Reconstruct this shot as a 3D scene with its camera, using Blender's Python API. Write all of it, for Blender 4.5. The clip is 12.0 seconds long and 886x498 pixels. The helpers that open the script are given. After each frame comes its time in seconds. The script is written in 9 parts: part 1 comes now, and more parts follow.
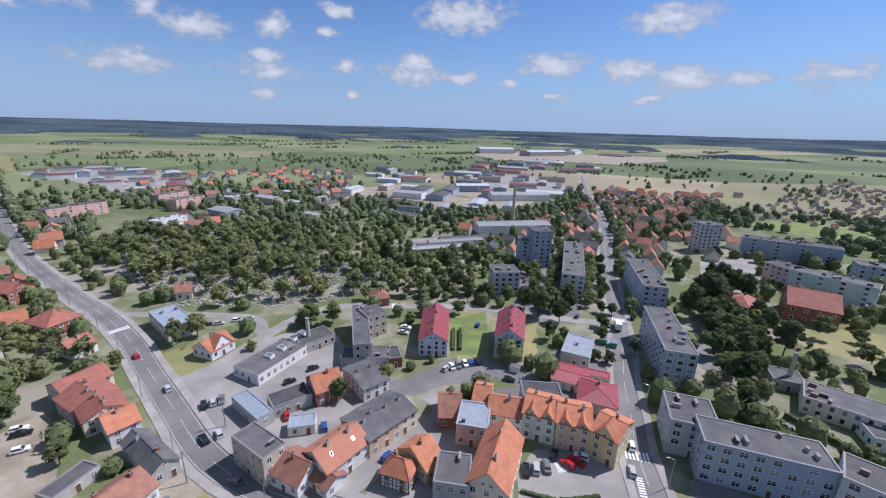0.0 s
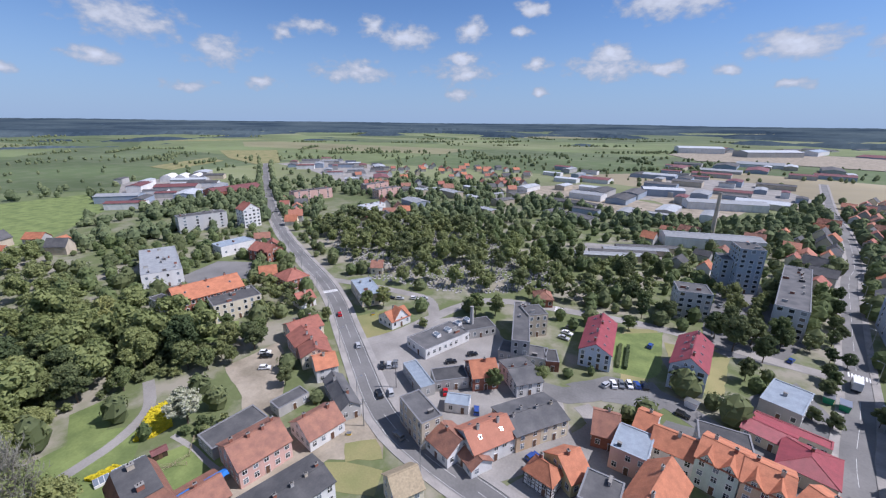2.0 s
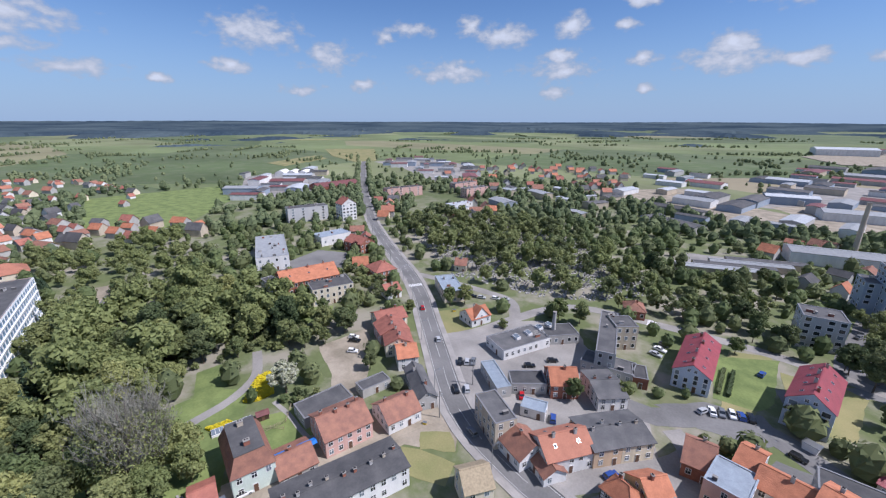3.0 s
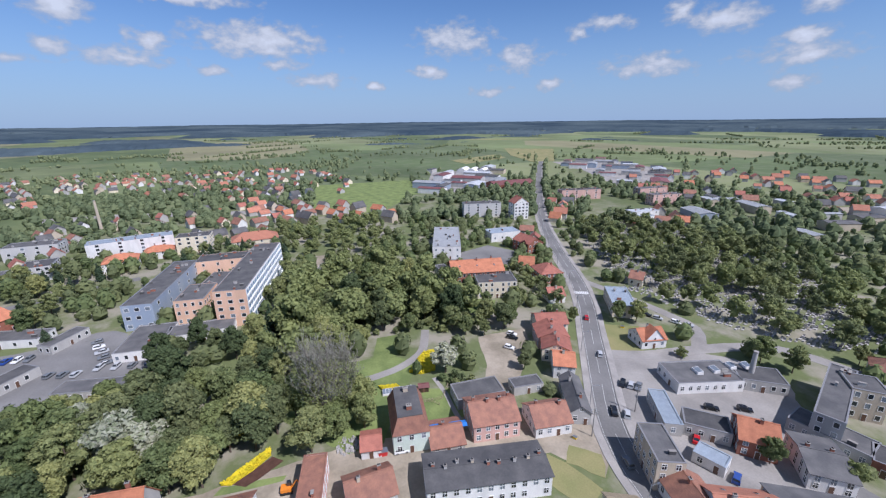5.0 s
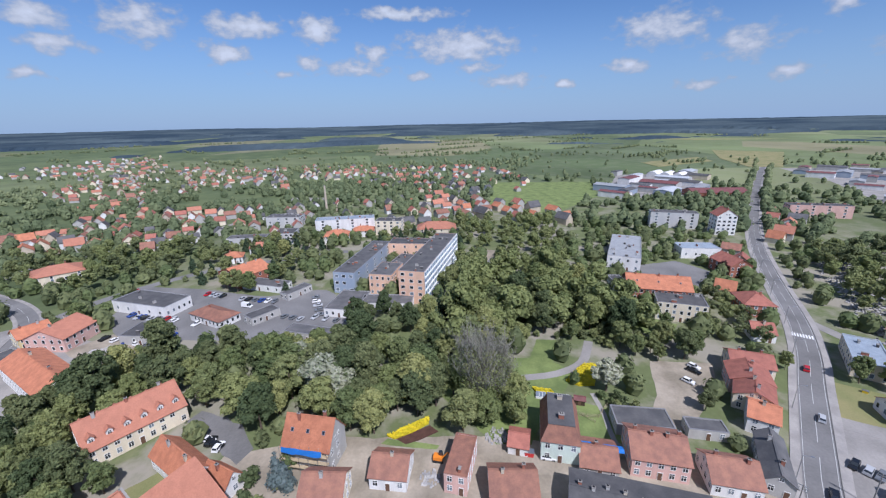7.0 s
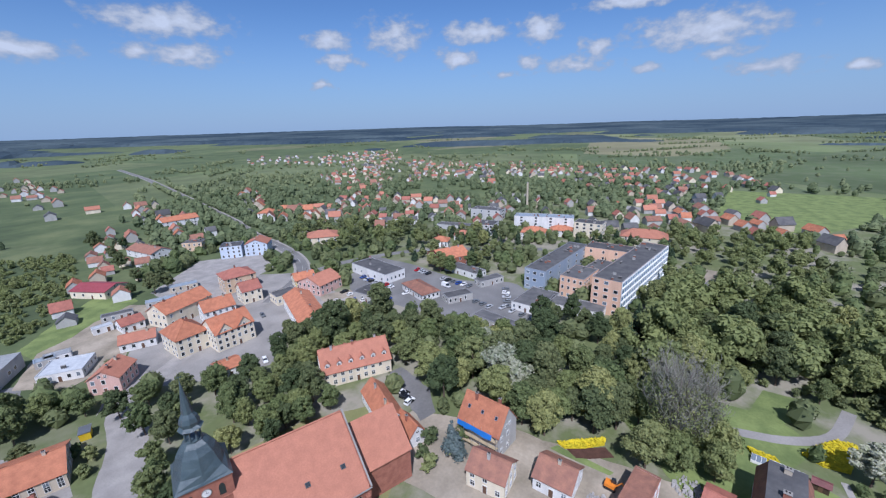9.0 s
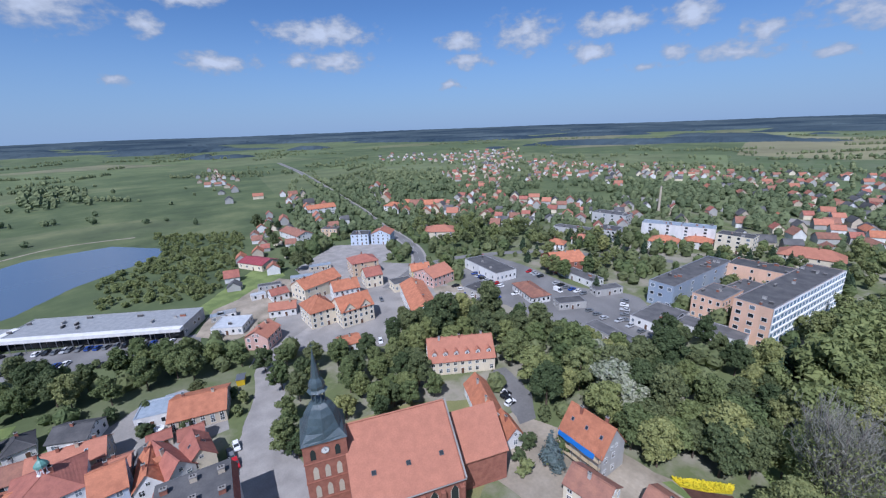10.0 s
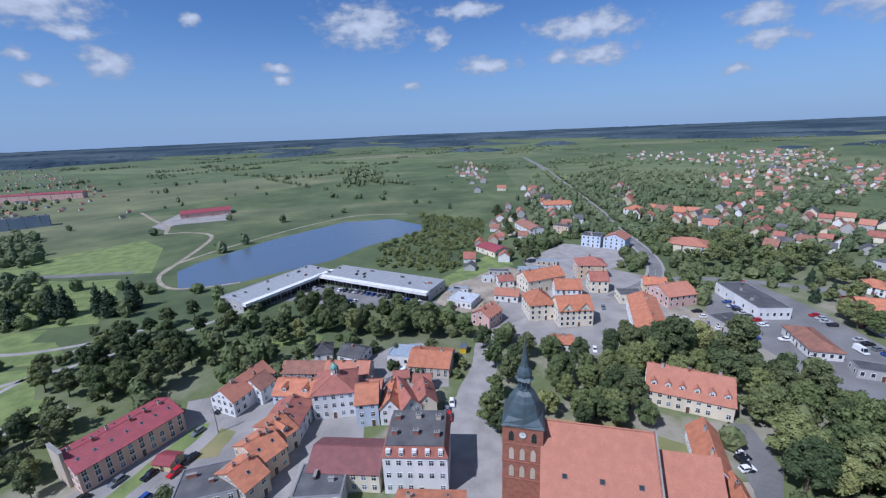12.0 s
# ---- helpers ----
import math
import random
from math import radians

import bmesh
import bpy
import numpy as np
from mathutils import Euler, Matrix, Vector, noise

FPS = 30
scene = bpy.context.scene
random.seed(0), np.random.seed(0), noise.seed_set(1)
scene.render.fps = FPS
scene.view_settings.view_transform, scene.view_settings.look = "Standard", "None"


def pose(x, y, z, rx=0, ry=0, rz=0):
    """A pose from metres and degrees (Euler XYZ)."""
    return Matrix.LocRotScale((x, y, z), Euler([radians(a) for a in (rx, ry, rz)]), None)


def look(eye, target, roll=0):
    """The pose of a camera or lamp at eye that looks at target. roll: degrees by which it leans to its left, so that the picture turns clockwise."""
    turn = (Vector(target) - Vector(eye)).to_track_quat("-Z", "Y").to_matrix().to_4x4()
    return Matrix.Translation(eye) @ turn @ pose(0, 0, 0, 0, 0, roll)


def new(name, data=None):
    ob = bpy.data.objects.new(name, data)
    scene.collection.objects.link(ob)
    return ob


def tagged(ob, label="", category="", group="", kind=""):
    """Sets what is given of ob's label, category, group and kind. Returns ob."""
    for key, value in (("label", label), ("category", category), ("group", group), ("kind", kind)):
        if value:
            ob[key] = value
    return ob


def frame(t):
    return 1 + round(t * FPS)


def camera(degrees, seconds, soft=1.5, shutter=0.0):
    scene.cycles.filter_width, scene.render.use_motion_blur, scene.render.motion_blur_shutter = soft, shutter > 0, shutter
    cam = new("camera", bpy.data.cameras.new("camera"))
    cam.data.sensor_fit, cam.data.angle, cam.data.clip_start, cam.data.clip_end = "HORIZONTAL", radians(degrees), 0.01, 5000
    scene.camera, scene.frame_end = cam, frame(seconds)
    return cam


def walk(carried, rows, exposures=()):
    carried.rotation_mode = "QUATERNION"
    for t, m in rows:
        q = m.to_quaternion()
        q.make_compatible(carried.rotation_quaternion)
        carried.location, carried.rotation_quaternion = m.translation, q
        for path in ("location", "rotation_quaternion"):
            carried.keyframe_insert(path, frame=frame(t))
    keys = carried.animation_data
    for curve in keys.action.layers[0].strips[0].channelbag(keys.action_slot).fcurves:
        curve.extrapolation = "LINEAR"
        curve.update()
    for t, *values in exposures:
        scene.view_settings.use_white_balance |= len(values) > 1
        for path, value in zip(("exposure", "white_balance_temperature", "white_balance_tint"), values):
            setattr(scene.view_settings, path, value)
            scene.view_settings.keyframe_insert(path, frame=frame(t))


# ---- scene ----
cam = camera(95.35, 12.0, soft=1.25)
PATH = [
    (0.0, 0.000, 0.000, 80.000, -0.000, -16.743, -1.536),
    (0.5, -0.035, -0.382, 80.159, 6.344, -16.979, -1.327),
    (1.0, 0.048, -0.804, 80.346, 12.579, -17.241, -1.086),
    (1.5, 0.218, -1.123, 80.488, 18.732, -17.403, -0.889),
    (2.0, 0.443, -1.491, 80.632, 24.494, -17.491, -0.617),
    (2.5, 0.719, -1.913, 80.768, 30.853, -17.597, -0.362),
    (3.0, 0.974, -2.227, 80.843, 36.881, -17.640, -0.157),
    (5.0, 1.385, -3.081, 81.022, 61.116, -17.572, 0.654),
    (5.5, 1.505, -3.326, 81.146, 67.260, -17.551, 0.753),
    (6.0, 1.752, -3.577, 81.316, 73.229, -17.476, 0.948),
    (6.5, 2.049, -3.791, 81.482, 79.500, -17.439, 1.070),
    (7.0, 2.360, -3.984, 81.564, 85.684, -17.350, 1.193),
    (9.0, 2.812, -4.544, 81.664, 113.724, -16.979, 1.650),
    (9.5, 3.009, -4.454, 81.858, 121.860, -16.820, 1.786),
    (10.0, 3.298, -4.086, 82.228, 130.319, -16.708, 1.954),
    (10.5, 3.636, -3.572, 82.686, 138.623, -16.607, 2.015),
    (11.0, 3.922, -3.022, 83.153, 146.660, -16.453, 2.140),
    (11.5, 4.180, -2.348, 83.642, 154.987, -16.307, 2.162),
    (12.0, 4.457, -1.713, 84.077, 163.235, -16.121, 2.185),
]
walk(cam, [(t, pose(x, y, z, 90 + pitch, roll, yaw)) for t, x, y, z, yaw, pitch, roll in PATH], exposures=[(0.0, 0.32, 5780.0, 21.0), (3.0, 0.32, 5760.0, 20.5), (7.0, 0.25, 5600.0, 19.5), (9.5, 0.15, 5380.0, 19.0), (12.0, 0.08, 5240.0, 19.0)])

# ---- light: afternoon sun, clear sky with fair-weather clouds ----
SUN_AZ, SUN_EL = 68.0, 52.0          # degrees clockwise from +y, and above the horizon
world = bpy.data.worlds.new("world")
scene.world = world
world.use_nodes = True
wt = world.node_tree
wt.nodes.clear()
W_OUT = wt.nodes.new("ShaderNodeOutputWorld")
W_SKY = wt.nodes.new("ShaderNodeTexSky")
W_SKY.sky_type, W_SKY.sun_disc = "NISHITA", False
W_SKY.sun_elevation, W_SKY.sun_rotation = radians(SUN_EL), radians(SUN_AZ)
W_SKY.air_density, W_SKY.dust_density, W_SKY.ozone_density = 1.0, 0.25, 4.0
SKY_STRENGTH = 0.072


def wnode(kind, op=None, *ins):
    n = wt.nodes.new(kind)
    if op:
        n.operation = op
    for i, v in enumerate(ins):
        if v is None:
            continue
        if isinstance(v, bpy.types.NodeSocket):
            wt.links.new(v, n.inputs[i])
        else:
            n.inputs[i].default_value = v
    return n


W_TC = wnode("ShaderNodeTexCoord")
W_DIR = wnode("ShaderNodeVectorMath", "NORMALIZE", W_TC.outputs["Generated"]).outputs[0]
W_SEP = wnode("ShaderNodeSeparateXYZ", None, W_DIR)
# azimuth measured from the west so that its seam lies behind all views
AZ0 = -80.0
ca, sa = math.cos(radians(AZ0)), math.sin(radians(AZ0))
wx = wnode("ShaderNodeVectorMath", "DOT_PRODUCT", W_DIR, (ca, -sa, 0)).outputs["Value"]
wy = wnode("ShaderNodeVectorMath", "DOT_PRODUCT", W_DIR, (sa, ca, 0)).outputs["Value"]
W_AZ = wnode("ShaderNodeMath", "ARCTAN2", wx, wy).outputs[0]
W_EL = wnode("ShaderNodeMath", "ARCSINE", W_SEP.outputs["Z"]).outputs[0]
W_AE0 = wnode("ShaderNodeCombineXYZ", None, W_AZ, W_EL).outputs[0]
W_WARP = wnode("ShaderNodeTexNoise", None, W_DIR)
W_WARP.inputs["Scale"].default_value, W_WARP.inputs["Detail"].default_value = 26.0, 3.0
W_WOFF = wnode("ShaderNodeVectorMath", "SUBTRACT", W_WARP.outputs["Color"], (0.5, 0.5, 0.5)).outputs[0]
W_WSC = wnode("ShaderNodeVectorMath", "MULTIPLY", W_WOFF, (0.05, 0.022, 0.0)).outputs[0]
W_AE = wnode("ShaderNodeVectorMath", "ADD", W_AE0, W_WSC).outputs[0]
CLOUD_SUM = [None, None]


def cloud(az, el, w, h, op=1.0):
    """One cloud: its azimuth and elevation, half width and half height, in degrees."""
    a = (az - AZ0 + 180) % 360 - 180
    d = wnode("ShaderNodeVectorMath", "SUBTRACT", W_AE, (radians(a), radians(el), 0)).outputs[0]
    s = wnode("ShaderNodeVectorMath", "MULTIPLY", d, (1 / radians(w * 1.6), 1 / radians(h * 1.9), 0)).outputs[0]
    n = wnode("ShaderNodeVectorMath", "LENGTH", s).outputs["Value"]
    m = wnode("ShaderNodeMath", "MULTIPLY_ADD", n, -op, op).outputs[0]
    CLOUD_SUM[0] = m if CLOUD_SUM[0] is None else wnode("ShaderNodeMath", "MAXIMUM", CLOUD_SUM[0], m).outputs[0]


cloud(-29.3, 10.0, 2.9, 1.0)
cloud(-33.3, 11.3, 1.6, 1.1, 0.8)
cloud(-20.9, 11.0, 1.6, 0.9)
cloud(-13.7, 13.2, 1.7, 0.6)
cloud(-14.7, 10.7, 1.0, 0.5)
cloud(2.2, 13.3, 5.2, 1.5)
cloud(26.5, 12.4, 4.3, 1.2)
cloud(13.9, 8.0, 3.7, 1.1)
cloud(-3.7, 8.0, 2.0, 0.9)
cloud(-4.1, 6.4, 4.3, 1.0, 0.9)
cloud(2.4, 6.2, 1.8, 0.7)
cloud(-22.3, 7.9, 1.9, 0.6)
cloud(-12.8, 7.2, 1.4, 0.6)
cloud(-35.7, 6.0, 4.3, 1.0, 0.8)
cloud(-21.8, 6.0, 4.6, 1.1, 0.7)
cloud(22.9, 7.2, 3.1, 1.0)
cloud(28.8, 6.2, 3.4, 1.1)
cloud(34.7, 5.9, 2.1, 0.7)
cloud(41.8, 6.0, 3.7, 1.1, 0.7)
cloud(-11.9, 3.7, 1.0, 0.4)
cloud(-22.3, 3.5, 1.6, 0.5)
cloud(8.5, 5.8, 1.0, 0.5)
cloud(14.3, 4.1, 1.5, 0.4)
cloud(25.5, 4.0, 1.4, 0.4)
cloud(-41.0, 10.9, 2.9, 0.6, 0.8)
cloud(-44.3, 9.9, 1.3, 0.6, 0.8)
cloud(-59.3, 9.8, 4.4, 1.4, 0.8)
cloud(-51.4, 7.5, 3.2, 1.2, 0.7)
cloud(-62.6, 6.1, 2.0, 0.6)
cloud(-69.9, 4.4, 1.0, 0.4)
cloud(-47.4, 4.4, 1.9, 0.6)
cloud(-54.9, 3.7, 1.9, 0.5, 0.8)
cloud(-83.3, 9.3, 6.1, 1.5)
cloud(-101.2, 11.0, 2.4, 1.1)
cloud(-102.3, 7.5, 1.3, 0.7)
cloud(-94.5, 8.7, 1.7, 0.9)
cloud(-96.6, 6.9, 4.2, 0.7, 0.8)
cloud(-111.6, 8.2, 2.0, 0.9)
cloud(-109.3, 11.1, 3.8, 0.9)
cloud(-77.5, 5.1, 3.2, 0.8, 0.7)
cloud(-80.8, 6.9, 2.4, 0.6, 0.7)
cloud(-88.9, 5.8, 1.9, 0.5, 0.7)
cloud(-105.3, 6.2, 2.6, 0.4, 0.6)
cloud(-90.5, 12.9, 5.6, 0.5)
cloud(-145.3, 11.5, 5.7, 1.1)
cloud(-157.2, 8.1, 3.5, 0.8)
cloud(-143.5, 8.4, 3.2, 0.9)
cloud(-148.1, 8.5, 1.5, 0.6)
cloud(-127.8, 10.5, 2.5, 0.9)
cloud(-126.5, 8.2, 2.1, 0.7)
cloud(-119.3, 10.9, 3.5, 1.6, 0.8)
cloud(-129.2, 5.4, 1.3, 0.5)
cloud(155.0, 13.1, 4.6, 1.4)
cloud(-172.5, 12.8, 4.9, 1.9)
cloud(-163.8, 11.4, 1.3, 0.9)
cloud(159.5, 8.2, 1.8, 1.1)
cloud(153.8, 6.3, 1.4, 0.5)
cloud(157.3, 10.9, 1.7, 0.6)
cloud(167.8, 12.9, 1.0, 0.4)
cloud(176.7, 8.2, 1.4, 0.5)
cloud(176.8, 6.8, 1.3, 0.5)
cloud(153.1, 8.6, 0.9, 0.5)
cloud(-166.9, 5.9, 1.1, 0.4)
cloud(-159.8, 14.3, 3.5, 0.7)

W_NOI = wnode("ShaderNodeTexNoise", None, wnode("ShaderNodeVectorMath", "MULTIPLY", W_DIR, (1, 1, 1.8)).outputs[0])
W_NOI.inputs["Scale"].default_value, W_NOI.inputs["Detail"].default_value, W_NOI.inputs["Roughness"].default_value = 34.0, 6.0, 0.52
W_ADD = wnode("ShaderNodeMath", "MULTIPLY_ADD", W_NOI.outputs["Fac"], 1.5, wnode("ShaderNodeMath", "SUBTRACT", CLOUD_SUM[0], 0.88).outputs[0]).outputs[0]
W_HI = wnode("ShaderNodeTexNoise", None, wnode("ShaderNodeVectorMath", "MULTIPLY", W_DIR, (1, 1, 2.2)).outputs[0])      # unseen cumulus above the view, added to raise the fill light
W_HI.inputs["Scale"].default_value, W_HI.inputs["Detail"].default_value = 5.0, 6.0
W_UP = wt.nodes.new("ShaderNodeMapRange")
wt.links.new(W_EL, W_UP.inputs["Value"])
W_UP.inputs["From Min"].default_value, W_UP.inputs["From Max"].default_value = radians(17), radians(26)
W_HIM = wnode("ShaderNodeMath", "MULTIPLY", wnode("ShaderNodeMath", "MULTIPLY_ADD", W_HI.outputs["Fac"], 5.0, -2.5).outputs[0], W_UP.outputs[0]).outputs[0]
W_ADD = wnode("ShaderNodeMath", "MAXIMUM", W_ADD, W_HIM).outputs[0]
W_MASK = wt.nodes.new("ShaderNodeMapRange")
W_MASK.interpolation_type = "SMOOTHSTEP"
wt.links.new(W_ADD, W_MASK.inputs["Value"])
W_MASK.inputs["From Min"].default_value, W_MASK.inputs["From Max"].default_value = -0.06, 0.62
W_TONE = wt.nodes.new("ShaderNodeMapRange")
wt.links.new(W_ADD, W_TONE.inputs["Value"])
W_TONE.inputs["From Min"].default_value, W_TONE.inputs["From Max"].default_value = 0.2, 0.9
W_TONE.inputs["To Min"].default_value, W_TONE.inputs["To Max"].default_value = 0.36, 0.56
W_CLC = wnode("ShaderNodeCombineXYZ", None, wnode("ShaderNodeMath", "MULTIPLY", W_TONE.outputs[0], 0.93).outputs[0], W_TONE.outputs[0], wnode("ShaderNodeMath", "MULTIPLY", W_TONE.outputs[0], 1.06).outputs[0])
W_RAW = wnode("ShaderNodeVectorMath", "MULTIPLY", W_SKY.outputs["Color"], (SKY_STRENGTH * 0.84, SKY_STRENGTH, SKY_STRENGTH * 1.12))
W_LOW = wt.nodes.new("ShaderNodeMapRange")             # pale summer haze towards the horizon
W_LOW.interpolation_type = "SMOOTHSTEP"
wt.links.new(W_EL, W_LOW.inputs["Value"])
W_LOW.inputs["From Min"].default_value, W_LOW.inputs["From Max"].default_value = radians(-3), radians(15)
W_LOW.inputs["To Min"].default_value, W_LOW.inputs["To Max"].default_value = 0.92, 0.0
W_SKYS = wt.nodes.new("ShaderNodeMix")
W_SKYS.data_type = "VECTOR"
wt.links.new(W_LOW.outputs[0], W_SKYS.inputs["Factor"])
wt.links.new(W_RAW.outputs[0], W_SKYS.inputs[4])
W_SKYS.inputs[5].default_value = (0.25, 0.355, 0.485)
W_MIX = wt.nodes.new("ShaderNodeMix")
W_MIX.data_type = "VECTOR"
wt.links.new(W_MASK.outputs[0], W_MIX.inputs["Factor"])
wt.links.new(W_SKYS.outputs[1], W_MIX.inputs[4])
wt.links.new(W_CLC.outputs[0], W_MIX.inputs[5])
W_BG = wt.nodes.new("ShaderNodeBackground")
wt.links.new(W_MIX.outputs[1], W_BG.inputs["Color"])
wt.links.new(W_BG.outputs[0], W_OUT.inputs["Surface"])
world.cycles.sampling_method = "MANUAL"
world.cycles.sample_map_resolution = 512

sun = new("sun", bpy.data.lights.new("sun", "SUN"))
sun.data.energy, sun.data.angle, sun.data.color = 4.4, radians(0.55), (1.0, 0.95, 0.87)
sun_dir = Vector((math.sin(radians(SUN_AZ)) * math.cos(radians(SUN_EL)), math.cos(radians(SUN_AZ)) * math.cos(radians(SUN_EL)), math.sin(radians(SUN_EL))))
sun.matrix_world = look(sun_dir * 300, (0, 0, 0))

# ---- materials ----
MATS = {}


def material(name, base, alt=None, rough=0.8, scale=0.6, fine=12.0, bump=0.15, metal=0.0, rand=0.12, spread=(0.35, 0.65), coords="Object", spec=0.3, streak=1.0):
    """Two colours mixed by broad noise, fine grain on top, a little random tone from thing to thing, and relief."""
    alt = alt or tuple(c * 0.72 for c in base)
    m = bpy.data.materials.new(name)
    m.use_nodes = True
    t = m.node_tree
    b = t.nodes["Principled BSDF"]
    tc = t.nodes.new("ShaderNodeTexCoord")
    mp = t.nodes.new("ShaderNodeMapping")
    mp.inputs["Scale"].default_value = (1, 1, streak)
    t.links.new(tc.outputs[coords], mp.inputs["Vector"])
    big, small = t.nodes.new("ShaderNodeTexNoise"), t.nodes.new("ShaderNodeTexNoise")
    for n, s, d in ((big, scale, 9.0), (small, fine, 4.0)):
        t.links.new(mp.outputs[0], n.inputs["Vector"])
        n.inputs["Scale"].default_value, n.inputs["Detail"].default_value = s, d
    ramp = t.nodes.new("ShaderNodeMapRange")
    ramp.inputs["From Min"].default_value, ramp.inputs["From Max"].default_value = spread
    t.links.new(big.outputs["Fac"], ramp.inputs["Value"])
    mix = t.nodes.new("ShaderNodeMix")
    mix.data_type = "RGBA"
    t.links.new(ramp.outputs[0], mix.inputs["Factor"])
    mix.inputs[6].default_value, mix.inputs[7].default_value = (*alt, 1), (*base, 1)
    info = t.nodes.new("ShaderNodeObjectInfo")
    val = t.nodes.new("ShaderNodeMath")
    val.operation = "MULTIPLY_ADD"
    t.links.new(info.outputs["Random"], val.inputs[0])
    val.inputs[1].default_value, val.inputs[2].default_value = 2 * rand, 0.79 - rand
    val2 = t.nodes.new("ShaderNodeMath")
    val2.operation = "MULTIPLY_ADD"
    t.links.new(small.outputs["Fac"], val2.inputs[0])
    val2.inputs[1].default_value = 0.42
    t.links.new(val.outputs[0], val2.inputs[2])
    hsv = t.nodes.new("ShaderNodeHueSaturation")
    t.links.new(mix.outputs[2], hsv.inputs["Color"])
    t.links.new(val2.outputs[0], hsv.inputs["Value"])
    t.links.new(hsv.outputs[0], b.inputs["Base Color"])
    b.inputs["Roughness"].default_value, b.inputs["Metallic"].default_value = rough, metal
    b.inputs["Specular IOR Level"].default_value = spec
    if bump:
        bp = t.nodes.new("ShaderNodeBump")
        bp.inputs["Strength"].default_value, bp.inputs["Distance"].default_value = bump, 0.05
        t.links.new(small.outputs["Fac"], bp.inputs["Height"])
        t.links.new(bp.outputs[0], b.inputs["Normal"])
    MATS[name] = m
    return m


def tiles(name, base, alt, wave=3.2, rough=0.75, bump=0.5, direction="Z", **kw):
    """Clay tile courses or standing seams: bands across the roof on top of the weathered tone."""
    m = material(name, base, alt, rough=rough, scale=0.55, fine=3.2, bump=0, **kw)
    t = m.node_tree
    b = t.nodes["Principled BSDF"]
    tc = t.nodes.new("ShaderNodeTexCoord")
    w = t.nodes.new("ShaderNodeTexWave")
    w.wave_type, w.bands_direction = "BANDS", direction
    w.inputs["Scale"].default_value, w.inputs["Distortion"].default_value = wave, 0.6
    t.links.new(tc.outputs["Object"], w.inputs["Vector"])
    bp = t.nodes.new("ShaderNodeBump")
    bp.inputs["Strength"].default_value, bp.inputs["Distance"].default_value = bump, 0.05
    t.links.new(w.outputs["Fac"], bp.inputs["Height"])
    t.links.new(bp.outputs[0], b.inputs["Normal"])
    return m


def leafy(name, base, alt, trans=0.22):
    """Foliage: tone varies from clump to clump and from tree to tree, some light passes through."""
    m = bpy.data.materials.new(name)
    m.use_nodes = True
    t = m.node_tree
    b = t.nodes["Principled BSDF"]
    geo, info = t.nodes.new("ShaderNodeNewGeometry"), t.nodes.new("ShaderNodeObjectInfo")
    mix = t.nodes.new("ShaderNodeMix")
    mix.data_type = "RGBA"
    t.links.new(geo.outputs["Random Per Island"], mix.inputs["Factor"])
    mix.inputs[6].default_value, mix.inputs[7].default_value = (*base, 1), (*alt, 1)
    hsv = t.nodes.new("ShaderNodeHueSaturation")
    for k, lo, hi in (("Hue", 0.48, 0.53), ("Value", 0.75, 1.3)):
        r = t.nodes.new("ShaderNodeMapRange")
        t.links.new(info.outputs["Random"], r.inputs["Value"])
        r.inputs["To Min"].default_value, r.inputs["To Max"].default_value = (lo, hi) if k == "Hue" else (hi, lo)
        t.links.new(r.outputs[0], hsv.inputs[k])
    t.links.new(mix.outputs[2], hsv.inputs["Color"])
    t.links.new(hsv.outputs[0], b.inputs["Base Color"])
    b.inputs["Roughness"].default_value = 0.7 if trans else 1.0
    b.inputs["Specular IOR Level"].default_value = 0.15 if trans else 0.0
    if trans:
        tr = t.nodes.new("ShaderNodeBsdfTranslucent")
        t.links.new(hsv.outputs[0], tr.inputs["Color"])
        ms = t.nodes.new("ShaderNodeMixShader")
        ms.inputs[0].default_value = trans
        t.links.new(b.outputs[0], ms.inputs[1])
        t.links.new(tr.outputs[0], ms.inputs[2])
        t.links.new(ms.outputs[0], t.nodes["Material Output"].inputs["Surface"])
    MATS[name] = m
    return m


def plain(name, base, rough=0.5, metal=0.0, spec=0.5):
    m = bpy.data.materials.new(name)
    m.use_nodes = True
    b = m.node_tree.nodes["Principled BSDF"]
    b.inputs["Base Color"].default_value = (*base, 1)
    b.inputs["Roughness"].default_value, b.inputs["Metallic"].default_value = rough, metal
    b.inputs["Specular IOR Level"].default_value = spec
    MATS[name] = m
    return m


for n_, c_ in dict(plaster_white=(0.70, 0.69, 0.665), plaster_cream=(0.70, 0.62, 0.47), plaster_beige=(0.50, 0.43, 0.33), plaster_peach=(0.62, 0.46, 0.31), plaster_yellow=(0.64, 0.53, 0.28),
                   plaster_grey=(0.42, 0.41, 0.385), plaster_mint=(0.56, 0.64, 0.56), plaster_pink=(0.62, 0.40, 0.34), plaster_salmon=(0.72, 0.47, 0.33), plaster_blue=(0.52, 0.58, 0.66)).items():
    material(n_, c_, tuple(c * 0.82 for c in c_), rough=0.9, scale=0.35, fine=9.0, bump=0.08, rand=0.05, spread=(0.3, 0.6), streak=0.35)
material("panel_blue", (0.27, 0.325, 0.40), (0.33, 0.37, 0.41), rough=0.85, scale=0.12, fine=8.0, rand=0.08, streak=0.5)
material("panel_grey", (0.50, 0.49, 0.47), (0.43, 0.43, 0.43), rough=0.85, scale=0.15, fine=8.0, rand=0.08, streak=0.5)
material("brick", (0.33, 0.138, 0.092), (0.25, 0.10, 0.068), rough=0.88, scale=0.9, fine=7.0, bump=0.3, rand=0.08)
